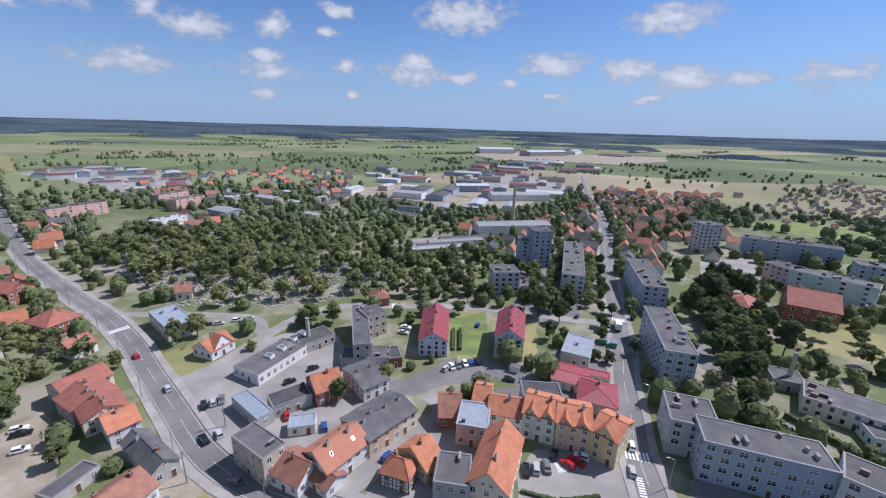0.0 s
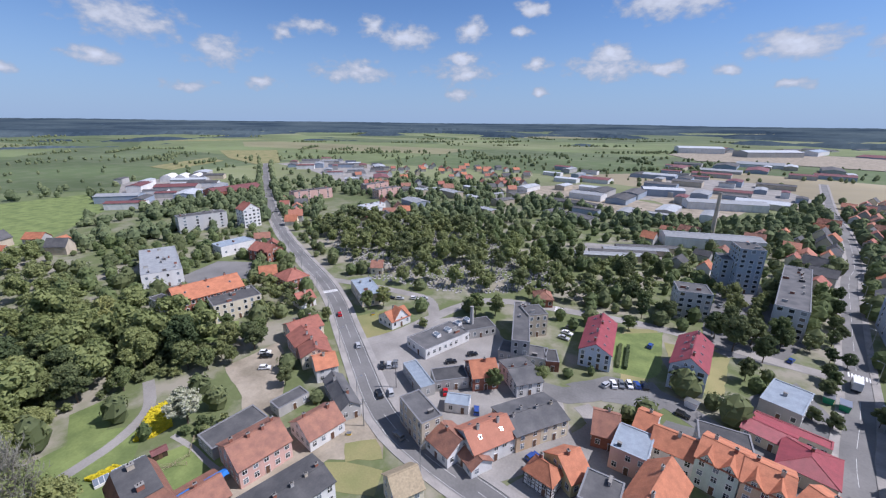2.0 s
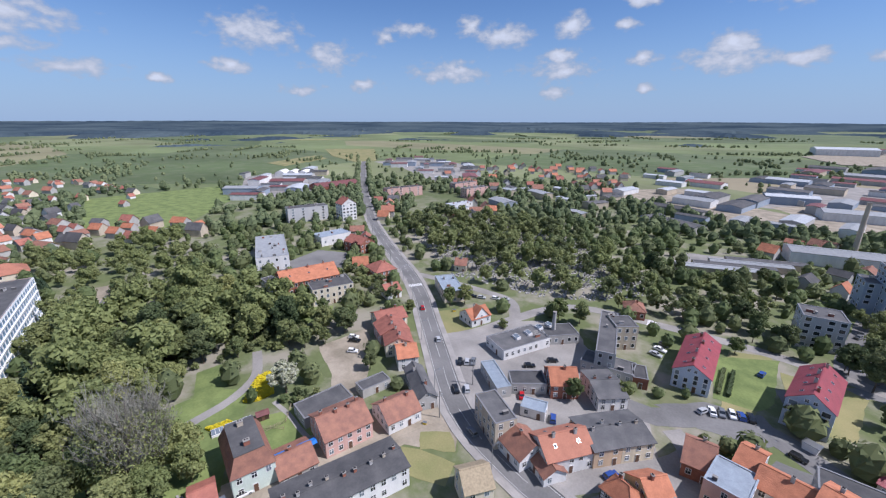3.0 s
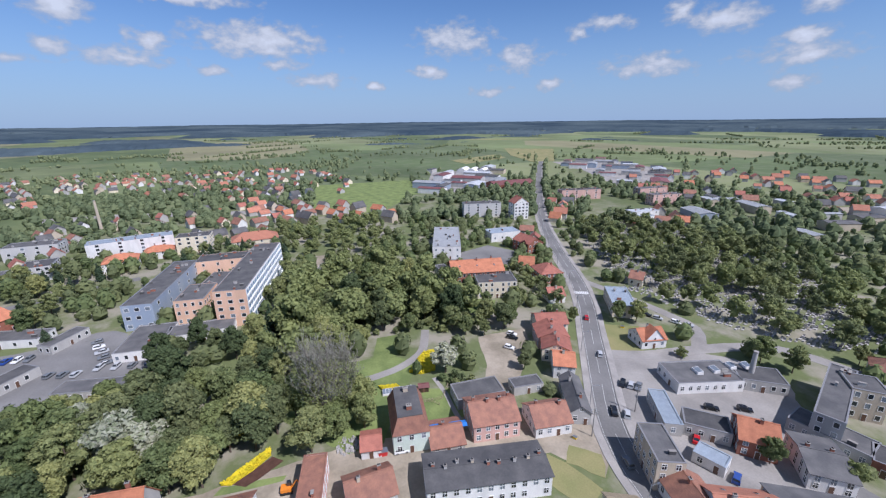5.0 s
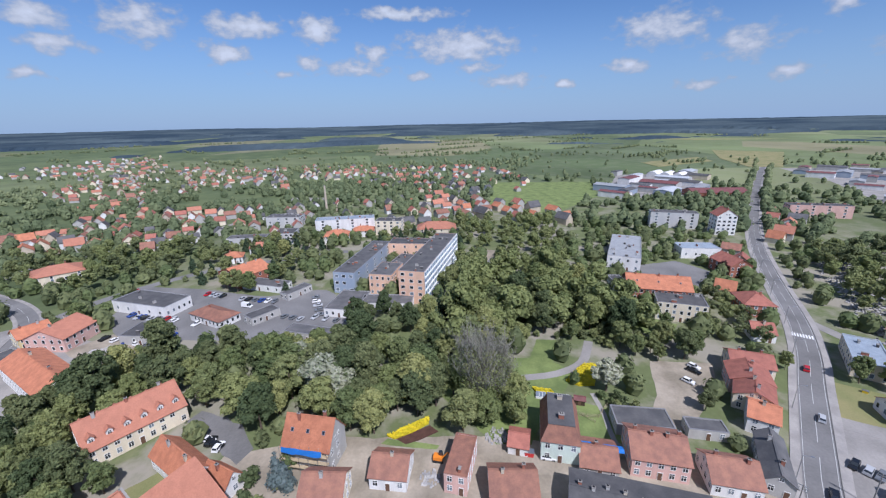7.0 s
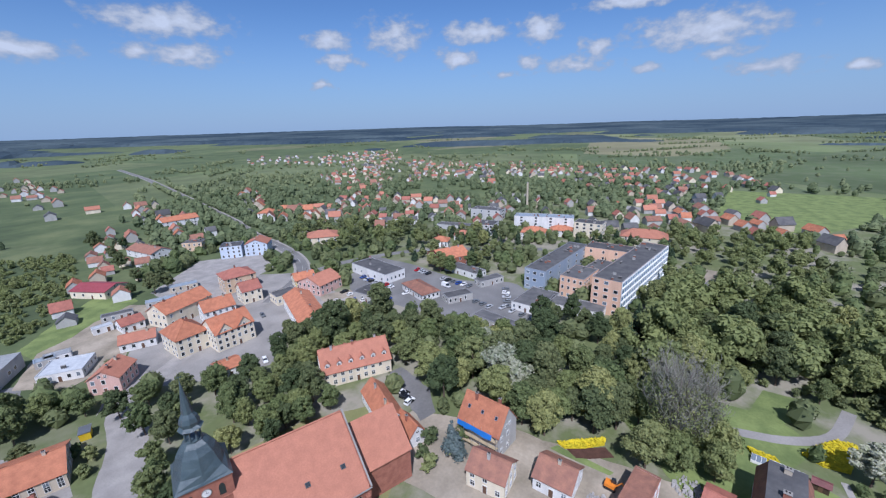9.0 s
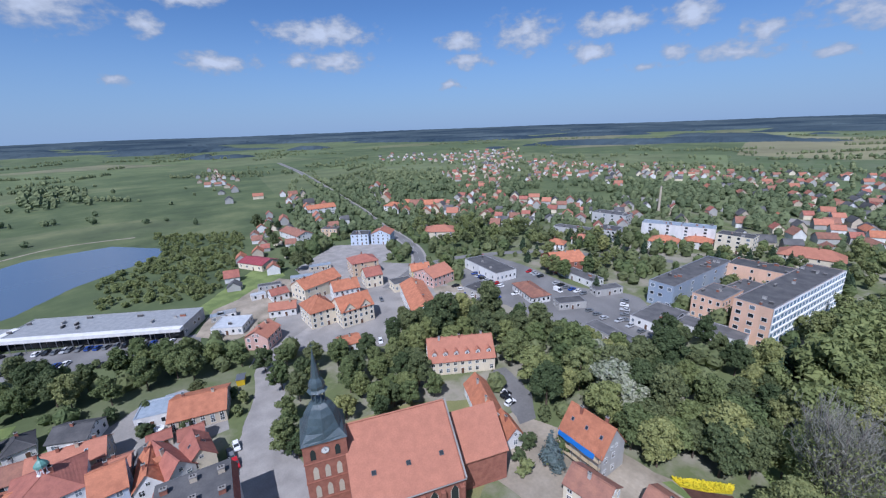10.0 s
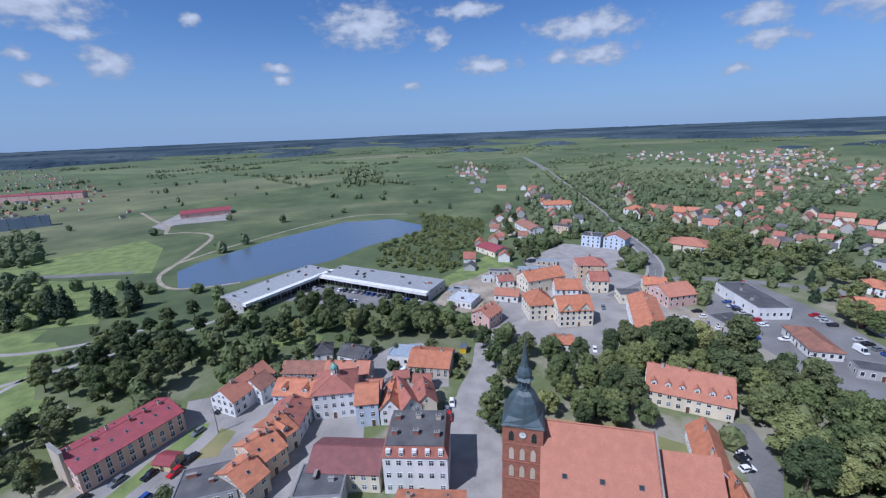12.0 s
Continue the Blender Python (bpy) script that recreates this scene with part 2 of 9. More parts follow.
tiles("tile_orange", (0.49, 0.195, 0.105), (0.37, 0.145, 0.08))
tiles("tile_salmon", (0.43, 0.185, 0.118), (0.37, 0.158, 0.102))
tiles("tile_red", (0.36, 0.14, 0.10), (0.27, 0.105, 0.078))
tiles("tile_brown", (0.31, 0.15, 0.10), (0.22, 0.11, 0.08))
tiles("metal_red", (0.32, 0.07, 0.08), (0.25, 0.058, 0.066), wave=2.0, rough=0.5, direction="X")
tiles("metal_maroon", (0.21, 0.082, 0.076), (0.16, 0.066, 0.062), wave=2.0, rough=0.55, direction="X")
tiles("metal_grey", (0.30, 0.35, 0.40), (0.24, 0.28, 0.32), wave=1.6, rough=0.5, direction="X", spec=0.5)
tiles("metal_light", (0.47, 0.49, 0.50), (0.38, 0.40, 0.42), wave=1.0, rough=0.6, direction="X")
tiles("metal_mall", (0.31, 0.32, 0.325), (0.25, 0.26, 0.265), wave=1.0, rough=0.6, direction="X")
tiles("copper_dark", (0.075, 0.105, 0.115), (0.05, 0.075, 0.085), wave=2.2, rough=0.42, direction="X", spec=0.6)
material("felt", (0.118, 0.115, 0.113), (0.075, 0.075, 0.077), rough=0.85, scale=0.25, fine=2.2, bump=0.1, rand=0.25)
material("timber", (0.07, 0.045, 0.03), rough=0.8, scale=2.0, fine=20.0)
material("wood_pale", (0.42, 0.34, 0.22), rough=0.8, scale=2.0, fine=20.0)
material("lath", (0.42, 0.34, 0.22), rough=0.8, scale=2.0, fine=20.0)
material("concrete", (0.31, 0.292, 0.268), (0.22, 0.208, 0.192), rough=0.92, scale=0.09, fine=1.8, bump=0.05, rand=0.04, coords="Object")
material("asphalt", (0.205, 0.20, 0.193), (0.145, 0.142, 0.137), rough=0.9, scale=0.07, fine=1.4, bump=0.05, rand=0.05)
material("paving", (0.335, 0.315, 0.29), (0.25, 0.236, 0.22), rough=0.9, scale=0.2, fine=3.0, bump=0.08, rand=0.04)
material("dirt", (0.36, 0.31, 0.24), (0.22, 0.19, 0.14), rough=0.95, scale=0.12, fine=1.2, bump=0.2, rand=0.04)
material("lawn", (0.190, 0.236, 0.078), (0.118, 0.156, 0.052), rough=0.95, scale=0.14, fine=1.3, bump=0.4, rand=0.06, spread=(0.36, 0.64))
material("dry_grass", (0.29, 0.25, 0.12), (0.18, 0.19, 0.075), rough=0.95, scale=0.06, fine=2.5, bump=0.3, rand=0.06)
material("bark", (0.13, 0.10, 0.075), rough=0.95, scale=1.2, fine=9.0, bump=0.5)
material("bark_grey", (0.24, 0.21, 0.185), rough=0.95, scale=1.2, fine=9.0, bump=0.3)
material("twig_grey", (0.33, 0.32, 0.26), rough=0.95, scale=1.2, fine=9.0, bump=0.0)
material("stone_grey", (0.56, 0.54, 0.51), (0.32, 0.31, 0.30), rough=0.8, scale=0.5, fine=8.0, rand=0.3)
material("blossom_yellow", (0.62, 0.48, 0.012), (0.42, 0.36, 0.012), rough=0.9, scale=0.8, fine=9.0, bump=0.6)
material("soil", (0.10, 0.05, 0.035), rough=0.95, scale=0.6, fine=8.0, bump=0.4)
leafy("leaf_dark", (0.086, 0.110, 0.050), (0.155, 0.184, 0.080), 0.28)
leafy("leaf_mid", (0.130, 0.160, 0.066), (0.228, 0.258, 0.104), 0.30)
leafy("leaf_light", (0.178, 0.206, 0.080), (0.290, 0.314, 0.122), 0.32)
leafy("leaf_white", (0.20, 0.23, 0.13), (0.44, 0.44, 0.34))
leafy("leaf_red", (0.045, 0.018, 0.02), (0.075, 0.03, 0.03))
leafy("needle", (0.035, 0.060, 0.034), (0.060, 0.085, 0.045), 0.1)
leafy("needle_blue", (0.10, 0.14, 0.13), (0.16, 0.20, 0.19), 0.1)
# bluish for distance haze, darker patches for cloud shadow, both put into the colour
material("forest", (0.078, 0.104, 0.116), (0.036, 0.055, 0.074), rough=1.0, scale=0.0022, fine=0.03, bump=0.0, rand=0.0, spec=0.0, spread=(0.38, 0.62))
leafy("far_wood", (0.100, 0.124, 0.066), (0.168, 0.190, 0.096), 0.0)
plain("window_frame", (0.72, 0.72, 0.70), 0.5)
plain("glass_dark", (0.025, 0.03, 0.035), 0.08, 0.0, 0.8)
plain("glass_light", (0.16, 0.19, 0.22), 0.12, 0.0, 0.8)
plain("door_brown", (0.12, 0.065, 0.04), 0.5)
plain("white_paint", (0.78, 0.78, 0.76), 0.6)
plain("worn_paint", (0.52, 0.52, 0.50), 0.7)
plain("black_rubber", (0.015, 0.015, 0.016), 0.8)
plain("edging", (0.20, 0.20, 0.205), 0.6)
plain("steel", (0.42, 0.43, 0.45), 0.35, 0.8)
plain("tarp_blue", (0.03, 0.17, 0.52), 0.45)
plain("yellow_paint", (0.72, 0.50, 0.02), 0.5)
plain("green_paint", (0.02, 0.28, 0.14), 0.45)
plain("blue_paint", (0.05, 0.30, 0.55), 0.5)
plain("red_paint", (0.50, 0.03, 0.03), 0.4)
plain("glass_blue", (0.16, 0.26, 0.36), 0.15, 0.0, 0.8)
plain("green_copper", (0.13, 0.28, 0.24), 0.5)
plain("orange_paint", (0.70, 0.22, 0.02), 0.45)
plain("water", (0.10, 0.135, 0.185), 0.2, 0.0, 0.8)
for n_, c_ in dict(car_black=(0.012, 0.013, 0.015), car_grey=(0.16, 0.17, 0.18), car_silver=(0.42, 0.43, 0.44), car_white=(0.75, 0.75, 0.74), car_red=(0.42, 0.015, 0.02), car_blue=(0.03, 0.07, 0.26)).items():
    plain(n_, c_, 0.22, 0.0, 0.7)


# ---- building helpers ----
class Geo:
    """Vertices and faces of one mesh, with a material slot per face."""

    def __init__(self):
        self.v, self.f, self.s = [], [], []

    def face(self, pts, slot=0):
        i = len(self.v)
        self.v += [tuple(p) for p in pts]
        self.f.append(tuple(range(i, i + len(pts))))
        self.s.append(slot)

    def solid(self, low, top, slot=0, cap=True):
        """A closed body between two rings of points that run counter-clockwise seen from above."""
        i, n = len(self.v), len(low)
        self.v += [tuple(p) for p in low] + [tuple(p) for p in top]
        for k in range(n):
            j = (k + 1) % n
            self.f.append((i + k, i + j, i + n + j, i + n + k))
            self.s.append(slot)
        if cap:
            self.f += [tuple(i + n + k for k in range(n)), tuple(i + k for k in reversed(range(n)))]
            self.s += [slot, slot]

    def box(self, x0, y0, z0, x1, y1, z1, slot=0):
        self.solid([(x0, y0, z0), (x1, y0, z0), (x1, y1, z0), (x0, y1, z0)], [(x0, y0, z1), (x1, y0, z1), (x1, y1, z1), (x0, y1, z1)], slot)

    def rim(self, a, b, ia, ib, z0, z1, slot=0):
        """A closed rectangular rim: half sizes outside and inside, from z0 up to z1."""
        i = len(self.v)
        for u, v in ((a, b), (ia, ib)):
            for z in (z0, z1):
                self.v += [(-u, -v, z), (u, -v, z), (u, v, z), (-u, v, z)]
        for k in range(4):
            j = (k + 1) % 4
            self.f += [(i + k, i + j, i + 4 + j, i + 4 + k), (i + 4 + k, i + 4 + j, i + 12 + j, i + 12 + k), (i + 12 + k, i + 12 + j, i + 8 + j, i + 8 + k), (i + 8 + k, i + 8 + j, i + j, i + k)]
            self.s += [slot] * 4

    def cyl(self, x, y, z0, z1, r0, r1, n=8, slot=0):
        ring = [(math.cos(2 * math.pi * k / n), math.sin(2 * math.pi * k / n)) for k in range(n)]
        self.solid([(x + r0 * c, y + r0 * s, z0) for c, s in ring], [(x + r1 * c, y + r1 * s, z1) for c, s in ring], slot)

    def limb(self, a, b, ra, rb, n=5, slot=0):
        a, b = Vector(a), Vector(b)
        d = (b - a).normalized()
        u = d.orthogonal().normalized()
        w = d.cross(u)
        ring = [(math.cos(2 * math.pi * k / n), math.sin(2 * math.pi * k / n)) for k in range(n)]
        self.solid([a + (u * c + w * s) * ra for c, s in ring], [b + (u * c + w * s) * rb for c, s in ring], slot)

    def mesh(self, name, mats):
        me = bpy.data.meshes.new(name)
        me.from_pydata(self.v, [], self.f)
        for m in mats if isinstance(mats, (list, tuple)) else [mats]:
            me.materials.append(MATS[m])
        if any(self.s):
            me.polygons.foreach_set("material_index", self.s)
        me.update()
        return me


def part(name, geo, mats, parent=None, label="", at=None):
    data = geo.mesh(name, mats) if isinstance(geo, Geo) else geo
    ob = new(name, data)
    if at is not None:
        ob.matrix_basis = at
    ob.parent = parent
    return tagged(ob, label) if label else ob


def thing(name, x, y, rot, label, category, group="", kind="", z=0.0):
    ob = new(name)
    ob.empty_display_size = 0.5
    ob.matrix_basis = pose(x, y, z, 0, 0, rot)
    return tagged(ob, label, category, group, kind)


FCELL = {}


def note_foot(f):
    """Notes a footprint in a coarse index by place."""
    r = math.hypot(f[3], f[4]) + 9
    for i in range(int((f[0] - r) // 25), int((f[0] + r) // 25) + 1):
        for j in range(int((f[1] - r) // 25), int((f[1] + r) // 25) + 1):
            FCELL.setdefault((i, j), []).append(f)




def free(x, y, gap=1.0):
    for fx, fy, fa, fl, fw in FCELL.get((int(x // 25), int(y // 25)), ()):
        dx, dy = x - fx, y - fy
        if abs(dx) > fl + fw + gap or abs(dy) > fl + fw + gap:
            continue
        c, s = math.cos(fa), math.sin(fa)
        if abs(dx * c + dy * s) < fl + gap and abs(dy * c - dx * s) < fw + gap:
            return False
    return True


def window_mesh(w, h, glass):
    """Frame with a cross of glazing bars, the four panes set back in it; one connected mesh."""
    g = Geo()
    t = 0.09
    xs = [-w / 2 - t, -w / 2, -0.035, 0.035, w / 2, w / 2 + t]
    zs = [-t, 0.0, h * 0.62, h * 0.62 + 0.06, h, h + t]
    n = len(xs)
    g.v = [(x, -0.07, z) for z in zs for x in xs]
    back = len(g.v)
    g.v += [(xs[0], 0.0, zs[0]), (xs[-1], 0.0, zs[0]), (xs[-1], 0.0, zs[-1]), (xs[0], 0.0, zs[-1])]
    c = [0, n - 1, n * n - 1, n * (n - 1)]
    for k in range(4):
        e = [c[0] + i for i in range(n)] if k == 0 else [c[1] + n * i for i in range(n)] if k == 1 else [c[2] - i for i in range(n)] if k == 2 else [c[3] - n * i for i in range(n)]
        g.f.append(tuple(e[::-1]) + (back + k, back + (k + 1) % 4))
        g.s.append(0)
    for i in range(n - 1):
        for j in range(n - 1):
            q = (j * n + i, j * n + i + 1, (j + 1) * n + i + 1, (j + 1) * n + i)
            if i in (1, 3) and j in (1, 3):
                k = len(g.v)
                g.v += [(g.v[p][0], -0.02, g.v[p][2]) for p in q]
                for a in range(4):
                    g.f.append((q[a], q[(a + 1) % 4], k + (a + 1) % 4, k + a))
                    g.s.append(0)
                g.f.append((k, k + 1, k + 2, k + 3))
                g.s.append(1)
            else:
                g.f.append(q)
                g.s.append(0)
    return g.mesh("window", ["window_frame", glass])


def far_window(w, h, glass):
    """The same window for walls far off: a frame round one pane that is set back."""
    g = Geo()
    t = 0.13
    o = [(-w / 2 - t, -0.07, -t), (w / 2 + t, -0.07, -t), (w / 2 + t, -0.07, h + t), (-w / 2 - t, -0.07, h + t)]
    i = [(-w / 2, -0.07, 0), (w / 2, -0.07, 0), (w / 2, -0.07, h), (-w / 2, -0.07, h)]
    g.v = o + i + [(p[0], -0.02, p[2]) for p in i] + [(p[0], 0.0, p[2]) for p in o]
    for k in range(4):
        j = (k + 1) % 4
        g.f += [(k, j, 4 + j, 4 + k), (4 + k, 4 + j, 8 + j, 8 + k), (12 + k, 12 + j, j, k)]
    g.f.append((8, 9, 10, 11))
    g.s = [0] * 12 + [1]
    return g.mesh("window", ["window_frame", glass])


WINDOW = {k: window_mesh(*k) for k in ((1.05, 1.45, "glass_dark"), (1.05, 1.45, "glass_light"), (1.7, 1.4, "glass_dark"), (1.7, 1.4, "glass_light"), (0.8, 0.9, "glass_dark"), (2.4, 1.9, "glass_dark"))}
FAR_WINDOW = {k: far_window(*k) for k in WINDOW}
rng = random.Random(11)


def door_mesh():
    g = Geo()
    g.box(-0.6, -0.08, 0, 0.6, 0.0, 2.3, 1)
    g.box(-0.5, -0.11, 0.02, 0.5, -0.08, 2.15)
    g.box(0.36, -0.15, 1.0, 0.42, -0.11, 1.15, 1)
    return g.mesh("door", ["door_brown", "window_frame"])


DOOR = door_mesh()


def side_matrix(side, L, W, u, z):
    """Pose on a wall: side 0 front (-y), 1 right (+x), 2 back (+y), 3 left (-x); u runs along the wall."""
    if side == 0:
        return pose(u, -W / 2, z)
    if side == 1:
        return pose(L / 2, u, z, 0, 0, 90)
    if side == 2:
        return pose(-u, W / 2, z, 0, 0, 180)
    return pose(-L / 2, -u, z, 0, 0, 270)


def seen_side(x, y, rot, side):
    a = radians(rot + (-90, 0, 90, 180)[side])
    return math.cos(a) * -x + math.sin(a) * -y > 0


def add_windows(ob, x, y, rot, L, W, h, floors, wall, skip=(), big=False, gable_sides=(), rise=0.0):
    dist = math.hypot(x, y)
    panel = wall.startswith("panel") or floors >= 4
    size = (1.7, 1.4) if panel or big else (1.05, 1.45)
    pitch = 3.0 if panel or big else 2.3
    fh = h / floors
    for side in range(4):
        if side in skip or (dist > 75 and not seen_side(x, y, rot, side)):
            continue
        run = L if side in (0, 2) else W
        n = int((run - 0.8) / pitch)
        if dist > 195:
            n = min(n, 5 if dist < 235 else 4)
        if n < 1:
            continue
        step = run / n
        for fl in range(floors):
            z = fl * fh + max(0.7, fh * 0.34)
            if z + 1.5 > h:
                z = max(0.6, h - 1.75)
            for k in range(n):
                u = -run / 2 + step * (k + 0.5)
                if fl == 0 and side == 0 and k == n // 2 and not big:
                    part("door", DOOR, None, ob, at=side_matrix(0, L, W, u, 0))
                    continue
                if rng.random() < 0.06:
                    continue
                part("window", (FAR_WINDOW if dist > 140 else WINDOW)[size + (("glass_light",) if rng.random() < 0.25 else ("glass_dark",))], None, ob, at=side_matrix(side, L, W, u, z))
        if side in gable_sides and rise > 1.9 and run > 4:
            for u in ((-0.9, 0.9) if run > 7 else (0,)):
                part("window", WINDOW[(0.8, 0.9, "glass_dark")], None, ob, at=side_matrix(side, L, W, u, h + 0.5))


WORD = dict(plaster_white="white", plaster_cream="cream", plaster_beige="beige", plaster_peach="peach-coloured", plaster_yellow="yellow", plaster_grey="grey", plaster_mint="pale green", plaster_pink="pink", plaster_salmon="salmon",
            plaster_blue="pale blue", panel_blue="blue-grey panel", panel_grey="grey panel", brick="red-brick", tile_orange="an orange tiled", tile_salmon="a terracotta tiled", tile_red="a red tiled", tile_brown="a brown tiled",
            metal_red="a red metal", metal_maroon="a maroon metal", metal_grey="a blue-grey metal", metal_light="a pale metal", metal_mall="a grey metal", felt="a dark felt", lath="an open lath")
STOREY = {1: "single-storey", 2: "two-storey", 3: "three-storey", 4: "four-storey", 5: "five-storey", 6: "six-storey", 8: "eight-storey", 9: "nine-storey"}


def shell(kind, x, y, rot, L, W, h, wall, roof, floors, name="", category=""):
    if not name:
        name = "apartment_block" if floors >= 4 else ("shed" if kind == "flat" and floors == 1 and L * W < 130 else ("hall" if kind == "flat" and floors == 1 else "house"))
    label = f"{STOREY[floors]} {WORD[wall]} {name.replace('_', ' ')} with {WORD[roof]} {kind if kind != 'hip' else 'hipped'} roof"
    note_foot((x, y, radians(rot), L / 2, W / 2))
    return thing(name, x, y, rot, label, category or name.replace("_", " "), group="buildings of the town")


def chimney(ob, x, y, z, top, mat="brick", w=0.7):
    g = Geo()
    g.box(-w / 2, -w / 2.6, z, w / 2, w / 2.6, top)
    g.box(-w / 2 - 0.08, -w / 2.6 - 0.08, top, w / 2 + 0.08, w / 2.6 + 0.08, top + 0.14, 1)
    g.cyl(-w / 5, 0, top + 0.14, top + 0.45, 0.13, 0.11, 6, 2)
    g.cyl(w / 5, 0, top + 0.14, top + 0.40, 0.13, 0.11, 6, 2)
    part("chimney", g, [mat, "concrete", "black_rubber"], ob, at=pose(x, y, 0))


def flat(x, y, rot, L, W, h, wall, roof, floors, vents=None, name="", big=False):
    ob = shell("flat", x, y, rot, L, W, h, wall, roof, floors, name)
    g = Geo()
    g.box(-L / 2, -W / 2, -0.2, L / 2, W / 2, h)
    part("wall", g, wall, ob)
    g = Geo()
    g.rim(L / 2, W / 2, L / 2 - 0.3, W / 2 - 0.3, h + 0.002, h + 0.32)
    rim = part("parapet", g, wall, ob)
    g = Geo()
    g.rim(L / 2 + 0.05, W / 2 + 0.05, L / 2 - 0.35, W / 2 - 0.35, h + 0.323, h + 0.37)
    part("metal_edging", g, "edging" if roof == "felt" else roof, rim)
    g = Geo()
    g.box(-L / 2 + 0.3, -W / 2 + 0.3, h + 0.004, L / 2 - 0.3, W / 2 - 0.3, h + 0.16)
    part("roof", g, roof, ob)
    if vents is None:
        vents = int(L * W / 45) if floors >= 2 else int(L * W / 120)
    for k in range(min(vents, 12)):
        g = Geo()
        q = rng.uniform(0.45, 1.15)
        g.box(-q, -0.28, 0, q, 0.28, 1.0)
        g.box(-q - 0.08, -0.36, 1.0, q + 0.08, 0.36, 1.1, 1)
        part("roof_vent", g, [rng.choice(("plaster_grey", "brick", "felt")), "concrete"], ob, at=pose(rng.uniform(-L / 2 + 1.2, L / 2 - 1.2), rng.uniform(-W / 2 + 1.2, W / 2 - 1.2), h + 0.15, 0, 0, 90 * rng.randint(0, 1)))
    add_windows(ob, x, y, rot, L, W, h, floors, wall, big=big)
    return ob


def house_profile(b, h, rise, z0=-0.2):
    """Outline of a gabled end wall."""
    return [(-b, z0), (b, z0), (b, h), (0, h + rise), (-b, h)]


def roof_profile(b, low, top, t):
    """Outline of a pitched roof's two slopes with a ridge tile."""
    r = top + t - (top - low) / b * 0.2
    return [(-b, low), (0, top), (b, low), (b, low + t), (0.2, r), (0.2, r + 0.12), (-0.2, r + 0.12), (-0.2, r), (-b, low + t)]


def gable(x, y, rot, L, W, h, wall, roof, floors, rise, axis="x", chimneys=None, dormers=0, fronts=0, over=0.35, name="", sky=0):
    ob = shell("gable", x, y, rot, L, W, h, wall, roof, floors, name)
    # a: half length along the ridge, b: half span
    a, b = (L / 2, W / 2) if axis == "x" else (W / 2, L / 2)
    T = (lambda p: p) if axis == "x" else (lambda p: (-p[1], p[0], p[2]))
    t, e = 0.16, rise / b * over
    g = Geo()
    g.solid(*[[T((u, v, z)) for v, z in house_profile(b, h, rise - 0.02)] for u in (-a, a)])
    part("wall", g, wall, ob)
    g = Geo()
    g.solid(*[[T((u, v, z)) for v, z in roof_profile(b + over, h - e, h + rise, t)] for u in (-a - over, a + over)])
    part("roof", g, roof, ob)
    if chimneys is None:
        chimneys = (1 if L * W < 90 else 2) + (1 if L > 18 else 0) if roof.startswith(("tile", "felt")) and floors > 0 and L * W > 40 else 0
    for k in range(chimneys):
        u = -a + 2 * a * (k + 0.5) / chimneys + rng.uniform(-0.6, 0.6)
        v = rng.choice((-1, 1)) * rng.uniform(0.3, 0.9)
        p = T((u, v, 0))
        chimney(ob, p[0], p[1], h + rise * 0.5, h + rise + 0.9, rng.choice(("brick", "plaster_grey", "brick", "plaster_beige")))
    for k in range(sky):
        u = -a + 2 * a * (k + 0.5) / sky
        for s in (-1, 1):
            g = Geo()
            g.box(-0.4, -0.5, 0, 0.4, 0.5, 0.07)
            g.box(-0.3, -0.4, 0.07, 0.3, 0.4, 0.09, 1)
            tilt = math.degrees(math.atan2(rise, b))
            m = pose(u, s * b * 0.5, h + rise * 0.5 + t + 0.02, -s * tilt, 0, 0)
            part("roof_window", g, ["steel", "glass_dark"], ob, at=m if axis == "x" else pose(0, 0, 0, 0, 0, 90) @ m)
    for k in range(dormers):
        for s in (-1, 1) if W > 13 else (-1,):
            u = -a + 2 * a * (k + 0.5) / dormers
            dormer(ob, u, s, b, h, rise, wall, roof, axis)
    if fronts:
        for k in range(fronts):
            u = -L / 2 + L * (k + 0.5) / fronts
            w = L / fronts * 0.42
            g = Geo()
            tri = [(u - w, -W / 2 - 0.02, h - 0.3), (u + w, -W / 2 - 0.02, h - 0.3), (u, -W / 2 - 0.02, h + w * 1.1)]
            back = [(u - w, -0.2, h - 0.3), (u + w, -0.2, h - 0.3), (u, -0.2, h + w * 1.1)]
            g.solid(tri, back)
            part("front_gable", g, wall, ob)
            g = Geo()
            for s in (-1, 1):
                low = [(u + s * (w + 0.3), -W / 2 - 0.35, h - 0.55), (u, -W / 2 - 0.35, h + w * 1.1 + 0.03), (u, -0.3, h + w * 1.1 + 0.03), (u + s * (w + 0.3), -0.3, h - 0.55)]
                if s < 0:
                    low = low[::-1]
                g.solid([(p[0], p[1], p[2]) for p in low][::-1], [(p[0], p[1], p[2] + 0.14) for p in low][::-1])
            part("front_gable_roof", g, roof, ob)
            part("window", WINDOW[(0.8, 0.9, "glass_dark")], None, ob, at=pose(u, -W / 2 - 0.03, h + 0.1))
    add_windows(ob, x, y, rot, L, W, h, floors, wall, gable_sides=(1, 3) if axis == "x" else (0, 2), rise=rise)
    return ob


